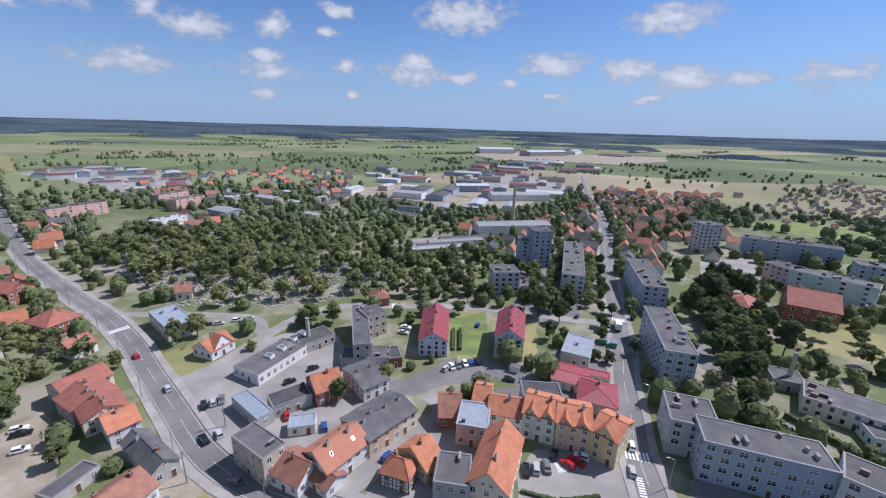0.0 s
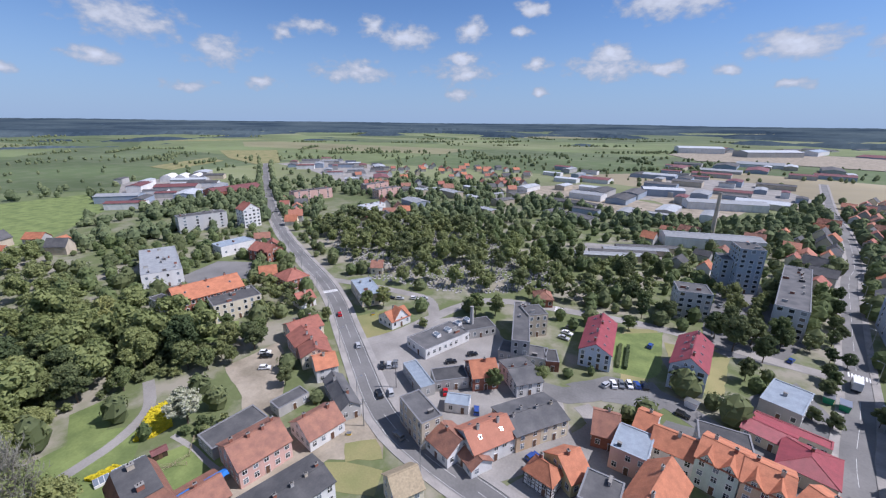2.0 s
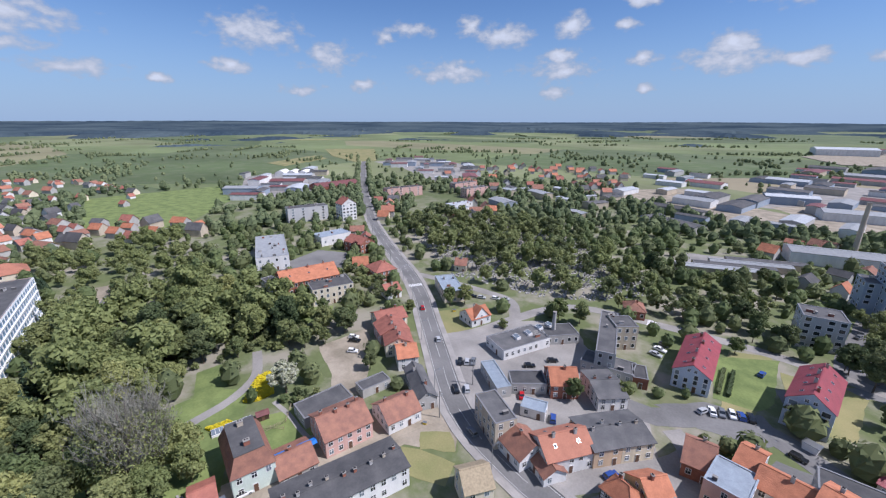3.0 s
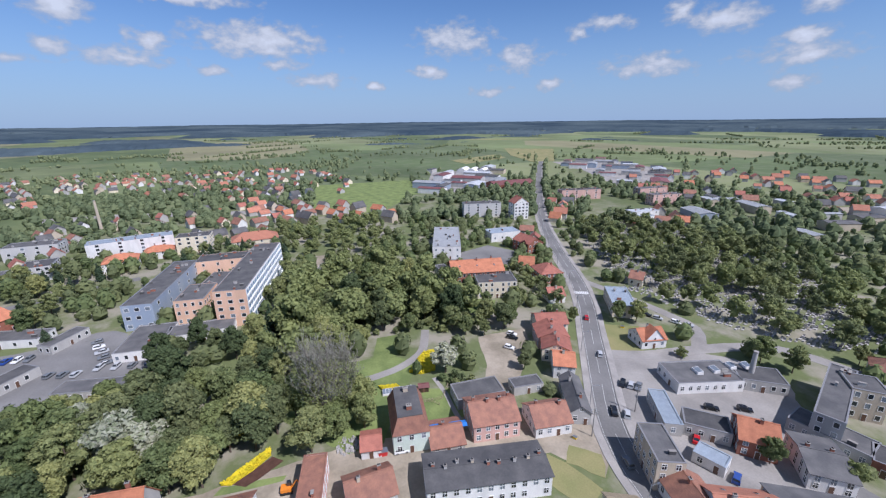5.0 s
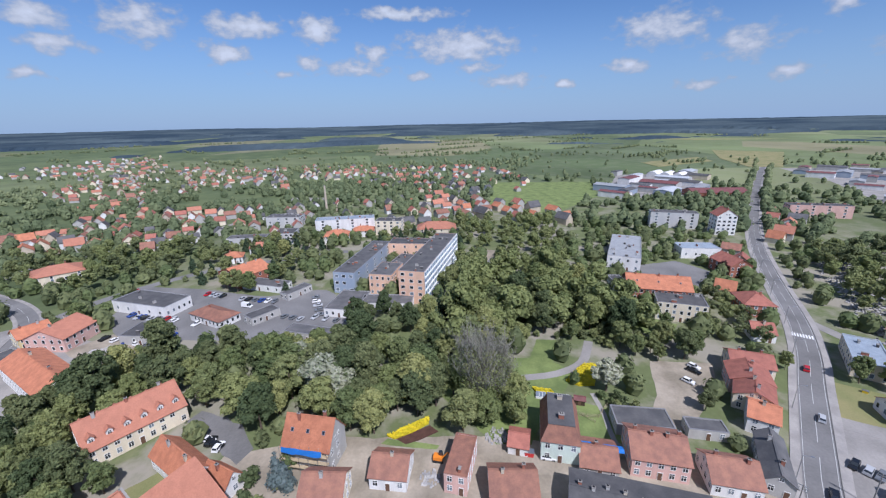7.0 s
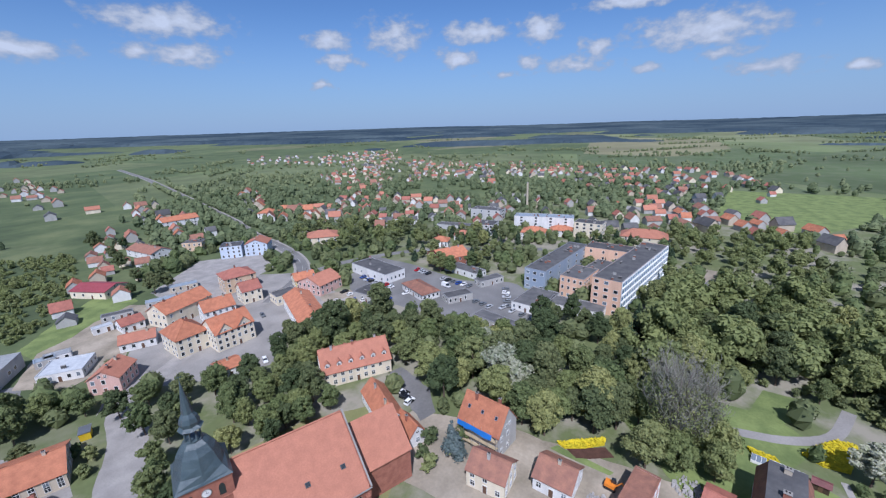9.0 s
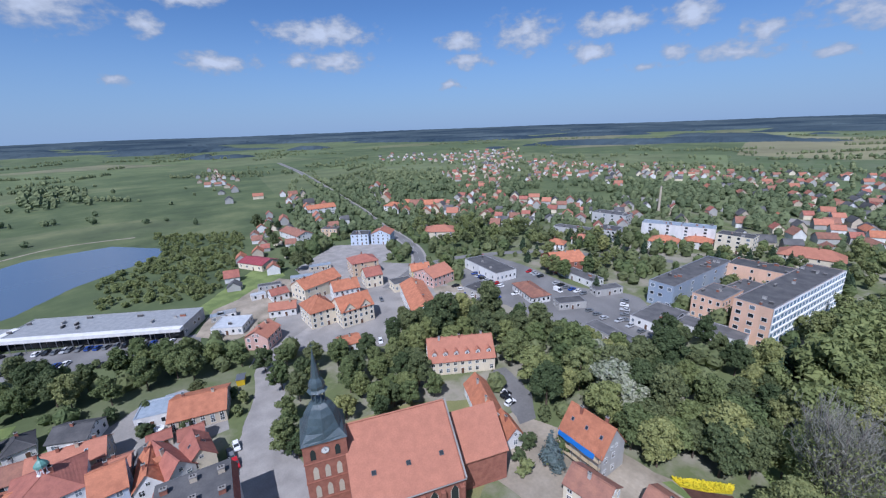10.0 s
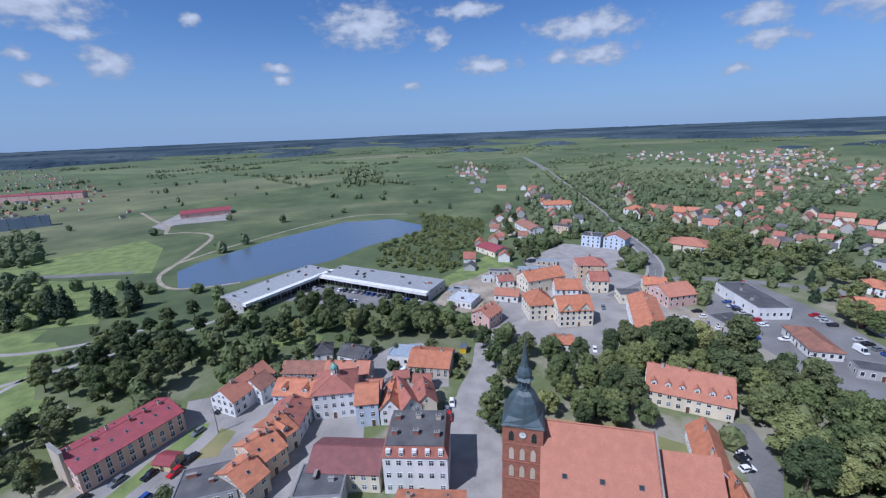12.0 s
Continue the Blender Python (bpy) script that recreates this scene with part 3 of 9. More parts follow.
def dormer(ob, u, s, b, h, rise, wall, roof, axis):
    g = Geo()
    y0, w = s * b * 0.78, 0.75
    z0, z1 = h + rise * 0.2, h + rise * 0.2 + 1.3
    y1 = s * b * 0.25
    lo, hi = min(y0, y1), max(y0, y1)
    g.box(u - w, lo, z0 - 0.4, u + w, hi, z1)
    g2 = Geo()
    ya, yb = y0 + s * 0.3, s * 0.05 * b
    for k in (-1, 1):
        low = [(u + k * (w + 0.25), ya, z1 - 0.15), (u, ya, z1 + 0.75), (u, yb, z1 + 0.75), (u + k * (w + 0.25), yb, z1 - 0.15)]
        if k * s > 0:
            low = low[::-1]
        g2.solid(low, [(p[0], p[1], p[2] + 0.1) for p in low])
    tri = [(u - w, y0, z1), (u + w, y0, z1), (u, y0, z1 + 0.7)]
    g.solid(tri if s > 0 else tri[::-1], [(p[0], p[1] - s * 0.1, p[2]) for p in (tri if s > 0 else tri[::-1])])
    m = Matrix.Identity(4) if axis == "x" else pose(0, 0, 0, 0, 0, 90)
    d = part("dormer", g, "plaster_white", ob, at=m)
    part("dormer_roof", g2, roof, d)
    part("window", WINDOW[(0.8, 0.9, "glass_dark")], None, d, at=pose(u, y0 + s * 0.02, z0 + 0.2, 0, 0, 0 if s < 0 else 180))


def hip(x, y, rot, L, W, h, wall, roof, floors, rise, chimneys=1, over=0.4, name="", dormers=0):
    ob = shell("hip", x, y, rot, L, W, h, wall, roof, floors, name)
    g = Geo()
    g.box(-L / 2, -W / 2, -0.2, L / 2, W / 2, h)
    part("wall", g, wall, ob)
    g = Geo()
    a, b = L / 2 + over, W / 2 + over
    if L >= W:
        r0, r1 = (-(a - b * 0.9), 0), (a - b * 0.9, 0)
    else:
        r0, r1 = (0, -(b - a * 0.9)), (0, b - a * 0.9)
    z0, z1 = h - 0.15, h + rise
    c = [(-a, -b, z0), (a, -b, z0), (a, b, z0), (-a, b, z0)]
    top = [(p[0], p[1], z0 + 0.14) for p in c]
    p, q = (*r0, z1), (*r1, z1)
    g.solid(c, top, cap=False)
    g.v += [p, q]
    g.f += [(3, 2, 1, 0)] + ([(4, 5, 9, 8), (5, 6, 9), (6, 7, 8, 9), (7, 4, 8)] if L >= W else [(4, 5, 8), (5, 6, 9, 8), (6, 7, 9), (7, 4, 8, 9)])
    g.s += [0] * 5
    top_roof = part("roof", g, roof, ob)
    for u, v in [] if math.hypot(x, y) > 230 else [(p, q)] + [(top[k], e) for k, e in ((0, p), (1, q if L >= W else p), (2, q), (3, p if L >= W else q))]:
        g = Geo()
        g.limb(u, v, 0.12, 0.12, 5)
        part("ridge_tiles", g, roof, top_roof)
    for k in range(chimneys):
        chimney(ob, rng.uniform(-L / 5, L / 5), rng.uniform(-W / 8, W / 8), h + rise * 0.4, h + rise + 0.8)
    for k in range(dormers):
        dormer(ob, -L / 2 + L * (k + 0.5) / dormers, -1, b, h, rise, wall, roof, "x")
    add_windows(ob, x, y, rot, L, W, h, floors, wall)
    return ob


def mansard(x, y, rot, L, W, h, wall, roof, floors, rise, chimneys=3, name="", dormers=True):
    ob = shell("mansard", x, y, rot, L, W, h, wall, roof, floors, name)
    g = Geo()
    g.box(-L / 2, -W / 2, -0.2, L / 2, W / 2, h)
    part("wall", g, wall, ob)
    g = Geo()
    a, b, i = L / 2 + 0.3, W / 2 + 0.3, rise * 0.45
    g.solid([(-a, -b, h - 0.1), (a, -b, h - 0.1), (a, b, h - 0.1), (-a, b, h - 0.1)], [(-a + i, -b + i, h + rise), (a - i, -b + i, h + rise), (a - i, b - i, h + rise), (-a + i, b - i, h + rise)])
    part("roof", g, roof, ob)
    g = Geo()
    g.box(-a + i - 0.1, -b + i - 0.1, h + rise + 0.004, a - i + 0.1, b - i + 0.1, h + rise + 0.18)
    part("roof_deck", g, "felt", ob)
    for k in range(chimneys):
        for s in (-1, 1):
            chimney(ob, -L / 2 + L * (k + 0.5) / chimneys, s * W * 0.2 + rng.uniform(-1, 1), h + rise, h + rise + 1.3, rng.choice(("brick", "plaster_beige")), 1.3)
    n = int(L / 3) if dormers else 0
    for k in range(n):
        g = Geo()
        u = -L / 2 + L * (k + 0.5) / n
        g.box(u - 0.55, -W / 2 - 0.1, h + 0.2, u + 0.55, -W / 2 + 1.4, h + rise * 0.8)
        d = part("dormer", g, "plaster_white", ob)
        part("window", WINDOW[(0.8, 0.9, "glass_dark")], None, d, at=pose(u, -W / 2 - 0.1, h + 0.45))
    add_windows(ob, x, y, rot, L, W, h, floors, wall)
    return ob


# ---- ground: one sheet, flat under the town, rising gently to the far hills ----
def ground_z(x, y):
    r = math.hypot(x, y)
    if r < 1000:
        return 0.0
    a = math.atan2(y, x)
    s = min(1.0, (r - 1000) / 3800)
    hills = 0.5 + 0.5 * noise.noise((math.cos(a) * 3.1, math.sin(a) * 3.1, r / 2200))
    return s * s * (38 + 34 * hills)


def make_ground():
    radii = [0, 40, 120, 260, 450, 650, 900, 1100, 1350, 1650, 2000, 2400, 2900, 3400, 4000, 4500, 4900]
    n = 128
    g = Geo()
    g.v.append((0, 0, 0))
    for r in radii[1:]:
        for k in range(n):
            x, y = r * math.cos(2 * math.pi * k / n), r * math.sin(2 * math.pi * k / n)
            g.v.append((x, y, ground_z(x, y)))
    for k in range(n):
        g.f.append((0, 1 + k, 1 + (k + 1) % n))
    for i in range(len(radii) - 2):
        for k in range(n):
            j = (k + 1) % n
            g.f.append((1 + i * n + k, 1 + (i + 1) * n + k, 1 + (i + 1) * n + j, 1 + i * n + j))
    g.s = [0] * len(g.f)
    return g


def ground_material():
    """Meadow near by; further off a patchwork of crops, pasture and stubble."""
    m = material("meadow", (0.122, 0.146, 0.060), (0.172, 0.176, 0.094), rough=0.97, scale=0.045, fine=0.5, bump=0.2, rand=0.0, spread=(0.30, 0.46))
    t = m.node_tree
    b = t.nodes["Principled BSDF"]
    old = b.inputs["Base Color"].links[0].from_socket
    tc = t.nodes.new("ShaderNodeTexCoord")
    vor = t.nodes.new("ShaderNodeTexVoronoi")
    mp = t.nodes.new("ShaderNodeMapping")
    mp.inputs["Rotation"].default_value = (0, 0, 0.6)
    mp.inputs["Scale"].default_value = (0.0016, 0.0034, 0.0)
    t.links.new(tc.outputs["Object"], mp.inputs["Vector"])
    t.links.new(mp.outputs[0], vor.inputs["Vector"])
    vor.inputs["Scale"].default_value = 1.0
    sep = t.nodes.new("ShaderNodeSeparateColor")
    t.links.new(vor.outputs["Color"], sep.inputs[0])
    ramp = t.nodes.new("ShaderNodeValToRGB")
    ramp.color_ramp.interpolation = "CONSTANT"
    els = ramp.color_ramp.elements
    els[0].position, els[0].color = 0.0, (0.088, 0.120, 0.050, 1)
    els[1].position, els[1].color = 0.28, (0.138, 0.172, 0.072, 1)
    for p, c in ((0.5, (0.165, 0.185, 0.088, 1)), (0.66, (0.100, 0.130, 0.060, 1)), (0.84, (0.205, 0.195, 0.105, 1)), (0.89, (0.26, 0.225, 0.145, 1)), (0.92, (0.135, 0.165, 0.072, 1))):
        e = els.new(p)
        e.color = c
    t.links.new(sep.outputs[0], ramp.inputs[0])
    ln = t.nodes.new("ShaderNodeVectorMath")
    ln.operation = "LENGTH"
    t.links.new(tc.outputs["Object"], ln.inputs[0])
    far = t.nodes.new("ShaderNodeMapRange")
    t.links.new(ln.outputs["Value"], far.inputs["Value"])
    far.inputs["From Min"].default_value, far.inputs["From Max"].default_value = 380, 560
    mix = t.nodes.new("ShaderNodeMix")
    mix.data_type = "RGBA"
    t.links.new(far.outputs[0], mix.inputs["Factor"])
    t.links.new(old, mix.inputs[6])
    mul = t.nodes.new("ShaderNodeMix")
    mul.data_type, mul.blend_type = "RGBA", "MULTIPLY"
    mul.inputs["Factor"].default_value = 0.6
    nz = t.nodes.new("ShaderNodeTexNoise")
    nz.inputs["Scale"].default_value, nz.inputs["Detail"].default_value = 0.004, 6.0
    t.links.new(tc.outputs["Object"], nz.inputs["Vector"])
    t.links.new(ramp.outputs[0], mul.inputs[6])
    br = t.nodes.new("ShaderNodeMapRange")
    br.inputs["From Min"].default_value, br.inputs["From Max"].default_value, br.inputs["To Min"].default_value, br.inputs["To Max"].default_value = 0.3, 0.7, 0.55, 1.5
    t.links.new(nz.outputs["Fac"], br.inputs["Value"])
    t.links.new(br.outputs[0], mul.inputs[7])
    t.links.new(mul.outputs[2], mix.inputs[7])
    sy = t.nodes.new("ShaderNodeSeparateXYZ")                 # darker grass and reed towards the lake, cloud shade and vignette in the colour
    t.links.new(tc.outputs["Object"], sy.inputs[0])
    lake = t.nodes.new("ShaderNodeMapRange")
    t.links.new(sy.outputs["Y"], lake.inputs["Value"])
    lake.inputs["From Min"].default_value, lake.inputs["From Max"].default_value, lake.inputs["To Min"].default_value, lake.inputs["To Max"].default_value = -190, -130, 1.0, 0.0
    shade_reach = t.nodes.new("ShaderNodeMapRange")
    t.links.new(ln.outputs["Value"], shade_reach.inputs["Value"])
    shade_reach.inputs["From Min"].default_value, shade_reach.inputs["From Max"].default_value, shade_reach.inputs["To Min"].default_value, shade_reach.inputs["To Max"].default_value = 420, 900, 0.92, 0.55
    reed_shade = t.nodes.new("ShaderNodeMath")
    reed_shade.operation = "MULTIPLY"
    t.links.new(lake.outputs[0], reed_shade.inputs[0])
    t.links.new(shade_reach.outputs[0], reed_shade.inputs[1])
    reed = t.nodes.new("ShaderNodeTexNoise")
    reed.inputs["Scale"].default_value, reed.inputs["Detail"].default_value, reed.inputs["Roughness"].default_value = 0.016, 9.0, 0.66
    t.links.new(tc.outputs["Object"], reed.inputs["Vector"])
    tone = t.nodes.new("ShaderNodeValToRGB")
    ends = tone.color_ramp.elements
    ends[0].position, ends[0].color = 0.36, (0.052, 0.074, 0.034, 1)
    ends[1].position, ends[1].color = 0.66, (0.150, 0.170, 0.076, 1)
    e = ends.new(0.5)
    e.color = (0.085, 0.112, 0.048, 1)
    t.links.new(reed.outputs["Fac"], tone.inputs[0])
    lush = t.nodes.new("ShaderNodeMix")
    lush.data_type = "RGBA"
    t.links.new(reed_shade.outputs[0], lush.inputs["Factor"])
    t.links.new(mix.outputs[2], lush.inputs[6])
    t.links.new(tone.outputs[0], lush.inputs[7])
    worn = t.nodes.new("ShaderNodeTexNoise")
    worn.inputs["Scale"].default_value, worn.inputs["Detail"].default_value, worn.inputs["Roughness"].default_value = 0.035, 8.0, 0.62
    t.links.new(tc.outputs["Object"], worn.inputs["Vector"])
    wr = t.nodes.new("ShaderNodeMapRange")
    t.links.new(worn.outputs["Fac"], wr.inputs["Value"])
    wr.inputs["From Min"].default_value, wr.inputs["From Max"].default_value = 0.47, 0.60
    sp = t.nodes.new("ShaderNodeSeparateXYZ")
    t.links.new(tc.outputs["Object"], sp.inputs[0])
    town = t.nodes.new("ShaderNodeMapRange")
    t.links.new(sp.outputs["Y"], town.inputs["Value"])
    town.inputs["From Min"].default_value, town.inputs["From Max"].default_value = -170, -110
    near = t.nodes.new("ShaderNodeMapRange")
    t.links.new(ln.outputs["Value"], near.inputs["Value"])
    near.inputs["From Min"].default_value, near.inputs["From Max"].default_value, near.inputs["To Min"].default_value, near.inputs["To Max"].default_value = 300, 480, 0.85, 0.12
    m1, m2 = t.nodes.new("ShaderNodeMath"), t.nodes.new("ShaderNodeMath")
    m1.operation = m2.operation = "MULTIPLY"
    t.links.new(wr.outputs[0], m1.inputs[0])
    t.links.new(town.outputs[0], m1.inputs[1])
    t.links.new(m1.outputs[0], m2.inputs[0])
    t.links.new(near.outputs[0], m2.inputs[1])
    earth = t.nodes.new("ShaderNodeMix")
    earth.data_type = "RGBA"
    t.links.new(m2.outputs[0], earth.inputs["Factor"])
    t.links.new(lush.outputs[2], earth.inputs[6])
    earth.inputs[7].default_value = (0.30, 0.27, 0.22, 1)
    t.links.new(earth.outputs[2], b.inputs["Base Color"])


ground_material()
tagged(new("ground", make_ground().mesh("ground", "meadow")), "green meadow and fields reaching to the horizon", "ground", kind="structure")

PAVED = []


def inside(x, y, poly):
    c = False
    j = len(poly) - 1
    for i in range(len(poly)):
        (xi, yi), (xj, yj) = poly[i], poly[j]
        if (yi > y) != (yj > y) and x < (xj - xi) * (y - yi) / (yj - yi) + xi:
            c = not c
        j = i
    return c


def patch(name, mat, label, pts, z=0.03, soft=True, category=""):
    """A level piece of the ground's cover, with its edge a little uneven."""
    area = sum(pts[i - 1][0] * pts[i][1] - pts[i][0] * pts[i - 1][1] for i in range(len(pts)))
    if area < 0:
        pts = pts[::-1]
    ring = []
    for i, p in enumerate(pts):
        q = pts[(i + 1) % len(pts)]
        n = max(1, int(math.dist(p, q) / 3)) if soft else 1
        for k in range(n):
            x, y = p[0] + (q[0] - p[0]) * k / n, p[1] + (q[1] - p[1]) * k / n
            w = 0.7 if soft else 0
            ring.append((x + w * noise.noise((x * .3, y * .3, 1)), y + w * noise.noise((x * .3, y * .3, 7))))
    g = Geo()
    g.solid([(x, y, -0.3) for x, y in ring], [(x, y, z) for x, y in ring])
    if mat in ("concrete", "asphalt", "paving", "dirt", "water"):
        PAVED.append(pts)
    return tagged(new(name, g.mesh(name, mat)), label, category or name.replace("_", " "), kind="structure")


ROADS = []
ROADCELL = {}


def smooth(pts, step=5.0):
    out = []
    for i in range(len(pts) - 1):
        p0, p1, p2, p3 = (Vector((*pts[max(0, min(len(pts) - 1, k))], 0)) for k in (i - 1, i, i + 1, i + 2))
        n = max(2, int((p2 - p1).length / step))
        for k in range(n):
            t = k / n
            out.append(0.5 * ((2 * p1) + (p2 - p0) * t + (2 * p0 - 5 * p1 + 4 * p2 - p3) * t * t + (3 * p1 - p0 - 3 * p2 + p3) * t ** 3))
    out.append(Vector((*pts[-1], 0)))
    return out


def strip(line, o0, o1, z0, z1):
    """A band along a line between two sideways offsets (left is plus), from z0 up to z1."""
    g = Geo()
    ring = []
    for i, p in enumerate(line):
        d = (line[min(i + 1, len(line) - 1)] - line[max(i - 1, 0)]).normalized()
        n = Vector((-d.y, d.x, 0))
        z = ground_z(p.x, p.y)
        a, b = p + n * o0, p + n * o1
        ring.append((a.x, a.y, b.x, b.y, z))
    for i, (ax, ay, bx, by, z) in enumerate(ring):
        g.v += [(ax, ay, z + z1), (bx, by, z + z1), (ax, ay, z + z0), (bx, by, z + z0)]
    for i in range(len(ring) - 1):
        k = 4 * i
        g.f += [(k, k + 4, k + 5, k + 1), (k + 2, k + 6, k + 4, k), (k + 1, k + 5, k + 7, k + 3)]
    g.s = [0] * len(g.f)
    return g


def road(name, pts, width, mat="asphalt", z=0.06, label="grey asphalt road through the town", walk_w=0.0, dashes=False, edge=False):
    line = smooth(pts)
    ROADS.append((pts, width / 2 + walk_w))
    for (ax, ay), (bx, by) in zip(pts, pts[1:]):
        n = int(math.hypot(bx - ax, by - ay) / 10) + 1
        for k in range(n + 1):
            i, j = int((ax + (bx - ax) * k / n) // 30), int((ay + (by - ay) * k / n) // 30)
            for di in (-1, 0, 1):
                for dj in (-1, 0, 1):
                    ROADCELL.setdefault((i + di, j + dj), set()).add((ax, ay, bx, by, width / 2 + walk_w))
    h = width / 2
    ob = tagged(new(name, strip(line, h, -h, -0.3, z).mesh(name, mat)), label, "road", kind="structure")
    if walk_w:
        for s in (1, -1):
            o = (h + 0.15 + walk_w, h + 0.15) if s > 0 else (-h - 0.15, -h - 0.15 - walk_w)
            tagged(new("pavement", strip(line, *o, -0.3, z + 0.12).mesh("pavement", "paving")), "pale paved pavement beside the road", "pavement", kind="structure")
            k = (h + 0.15, h) if s > 0 else (-h, -h - 0.15)
            tagged(new("kerb", strip(line, *k, -0.3, z + 0.14).mesh("kerb", "concrete")), "concrete kerb along the road", "kerb", kind="structure")
    marks = Geo()

    def dash(i, off, w):
        a, b = line[i], line[i + 1]
        d = (b - a).normalized()
        n = Vector((-d.y, d.x, 0))
        q = [a + n * (off - w), b + n * (off - w), b + n * (off + w), a + n * (off + w)]
        marks.face([(p.x, p.y, ground_z(p.x, p.y) + z + 0.012) for p in q])
    for i in range(len(line) - 1):
        if line[i].length > 420:
            break
        if dashes and i % 3 != 2:
            dash(i, 0, 0.055)
        if edge:
            for s in (-1, 1):
                dash(i, s * (h - 0.45), 0.05)
    if marks.f:
        tagged(new("road_marking", marks.mesh("road_marking", "worn_paint")), "white painted lines on the road", "road marking", kind="structure")
    return line


MAIN = road("road", [(52, 66), (30, 61), (5, 60), (-21, 67), (-32, 70), (-48, 76), (-60, 84), (-71, 94), (-85, 107), (-98, 119), (-115, 135), (-138, 153), (-170, 174), (-201, 195), (-237, 221), (-288, 262), (-380, 342), (-440, 395), (-620, 560), (-900, 830)], 7.1, walk_w=2.0, dashes=True, edge=True)
STREET = road("road", [(47, 56), (50, 70), (53, 86), (58, 101), (63, 117), (73, 142), (85, 179), (99, 221), (118, 277), (134, 315), (160, 400), (190, 520), (260, 760)], 6.6, walk_w=2.0, dashes=True)
road("road", [(-21, 72), (-11, 82), (-3, 92), (2, 101), (-3, 108)], 5.5, mat="concrete", z=0.05, label="pale concrete side street between houses")
road("road", [(-26, 112), (-8, 111), (3, 119), (17, 123), (28, 116), (42, 106), (52, 103)], 8.0, z=0.055, label="asphalt lane with parking bays")
road("road", [(-84, 108), (-75, 121), (-68, 140), (-60, 158), (-48, 169), (-20, 172), (20, 172), (60, 162), (80, 158)], 5.6, mat="concrete", z=0.055, label="pale road past the wooded cemetery")
road("road", [(-68, 142), (-78, 156), (-95, 158), (-115, 158), (-136, 156)], 5.0, mat="concrete", z=0.052, label="pale access road with parked cars")
road("road", [(-88, -30), (-82, -14), (-77, 12), (-75, 30), (-64, 63), (-56, 80)], 7.0, mat="dirt", z=0.05, label="unpaved sandy street under repair")
road("road", [(-16, -62), (-20, -76), (-33, -108), (-45, -127), (-52, -141), (-64, -147), (-86, -156), (-96, -175), (-112, -200), (-130, -225)], 6.5, mat="paving", z=0.05, label="pale paved street beside the church")
road("road", [(8, -126), (16, -115), (21, -100), (24, -86), (26, -70)], 4.6, mat="paving", z=0.05, label="narrow paved street of the old town")
road("road", [(12, -150), (30, -146), (40, -137), (47, -124), (54, -110), (64, -96), (74, -84)], 6.0, mat="concrete", z=0.048, label="pale street past the long pink block")
road("road", [(-130, -160), (-165, -172), (-188, -194), (-207, -228), (-231, -285), (-260, -340), (-325, -485), (-420, -700), (-493, -872), (-600, -1150)], 7.0, walk_w=1.5, dashes=True)
road("road", [(-165, -172), (-190, -165), (-215, -148), (-235, -125), (-250, -90), (-262, -50)], 6.0, z=0.056)
road("road", [(-208, -150), (-200, -120), (-188, -80), (-192, -52), (-160, -40)], 6.0, z=0.05)
road("path", [(60, -262), (85, -262), (103, -271), (115, -300), (108, -330), (70, -375), (20, -420), (-30, -446), (-80, -430)], 2.6, mat="dirt", z=0.05, label="sandy path along the lake shore")
road("path", [(115, -300), (107, -406), (140, -442), (154, -442), (165, -481), (191, -526), (230, -600)], 3.4, mat="dirt", z=0.045, label="sandy track over the meadow")
road("path", [(-109.3, 13.5), (-109.3, 20.5), (-110.8, 28.4), (-111.3, 38.1), (-113.0, 44.5), (-116.0, 50.6), (-120.8, 55.0), (-131.2, 60.7)], 3.2, mat="concrete", z=0.05, label="pale curved path in the park")
road("path", [(200, -140), (150, -165), (116, -178), (85, -192), (50, -214), (20, -225)], 2.6, mat="paving", z=0.04, label="pale footpath along the river meadow")
road("path", [(170, -120), (118, -140), (95, -150)], 2.4, mat="paving", z=0.04, label="pale footpath between lawns")
road("road", [(-450, -120), (-400, -150), (-345, -170), (-300, -200), (-262, -240), (-215, -245)], 5.0, mat="concrete", z=0.05, label="pale road along the gardens")
road("road", [(300, 480), (360, 400), (420, 330)], 5.0, mat="concrete", z=0.05, label="pale road between the allotments")

patch("yard", "concrete", "worn concrete yard among workshops and houses", [(-84, 107), (-62, 88), (-48, 80), (-20, 73), (-4, 95), (-10, 113), (-22, 118), (-30, 128), (-42, 146), (-58, 146), (-68, 138)], 0.03)
patch("yard", "concrete", "pale concrete market square with parked cars", [(18, 64), (46, 64), (52, 84), (44, 84), (26, 86), (20, 78)], 0.035)
patch("yard", "asphalt", "asphalt yard behind the market houses", [(8, 92), (30, 96), (54, 90), (66, 125), (60, 150), (44, 135), (40, 112), (20, 112)], 0.025)
patch("yard", "concrete", "courtyard paving between old houses", [(-18, 66), (18, 62), (18, 82), (8, 100), (-4, 92)], 0.022)
patch("yard", "asphalt", "asphalt car park below the red-roofed blocks", [(-9, 117), (3, 127), (17, 130), (22, 121), (18, 116), (3, 113)], 0.04)
patch("lawn", "lawn", "mown lawn beside a red-roofed block", [(3, 158), (22, 169), (20, 139), (16, 131), (5, 131)], 0.05)
patch("lawn", "dry_grass", "dry lawn beside a red-roofed block", [(37, 162), (43, 158), (37, 132), (24, 129), (22, 160)], 0.045)
patch("lawn", "dry_grass", "dry lawn in front of the white cottage", [(-98, 127), (-90, 138), (-77, 123), (-84, 111)], 0.05)
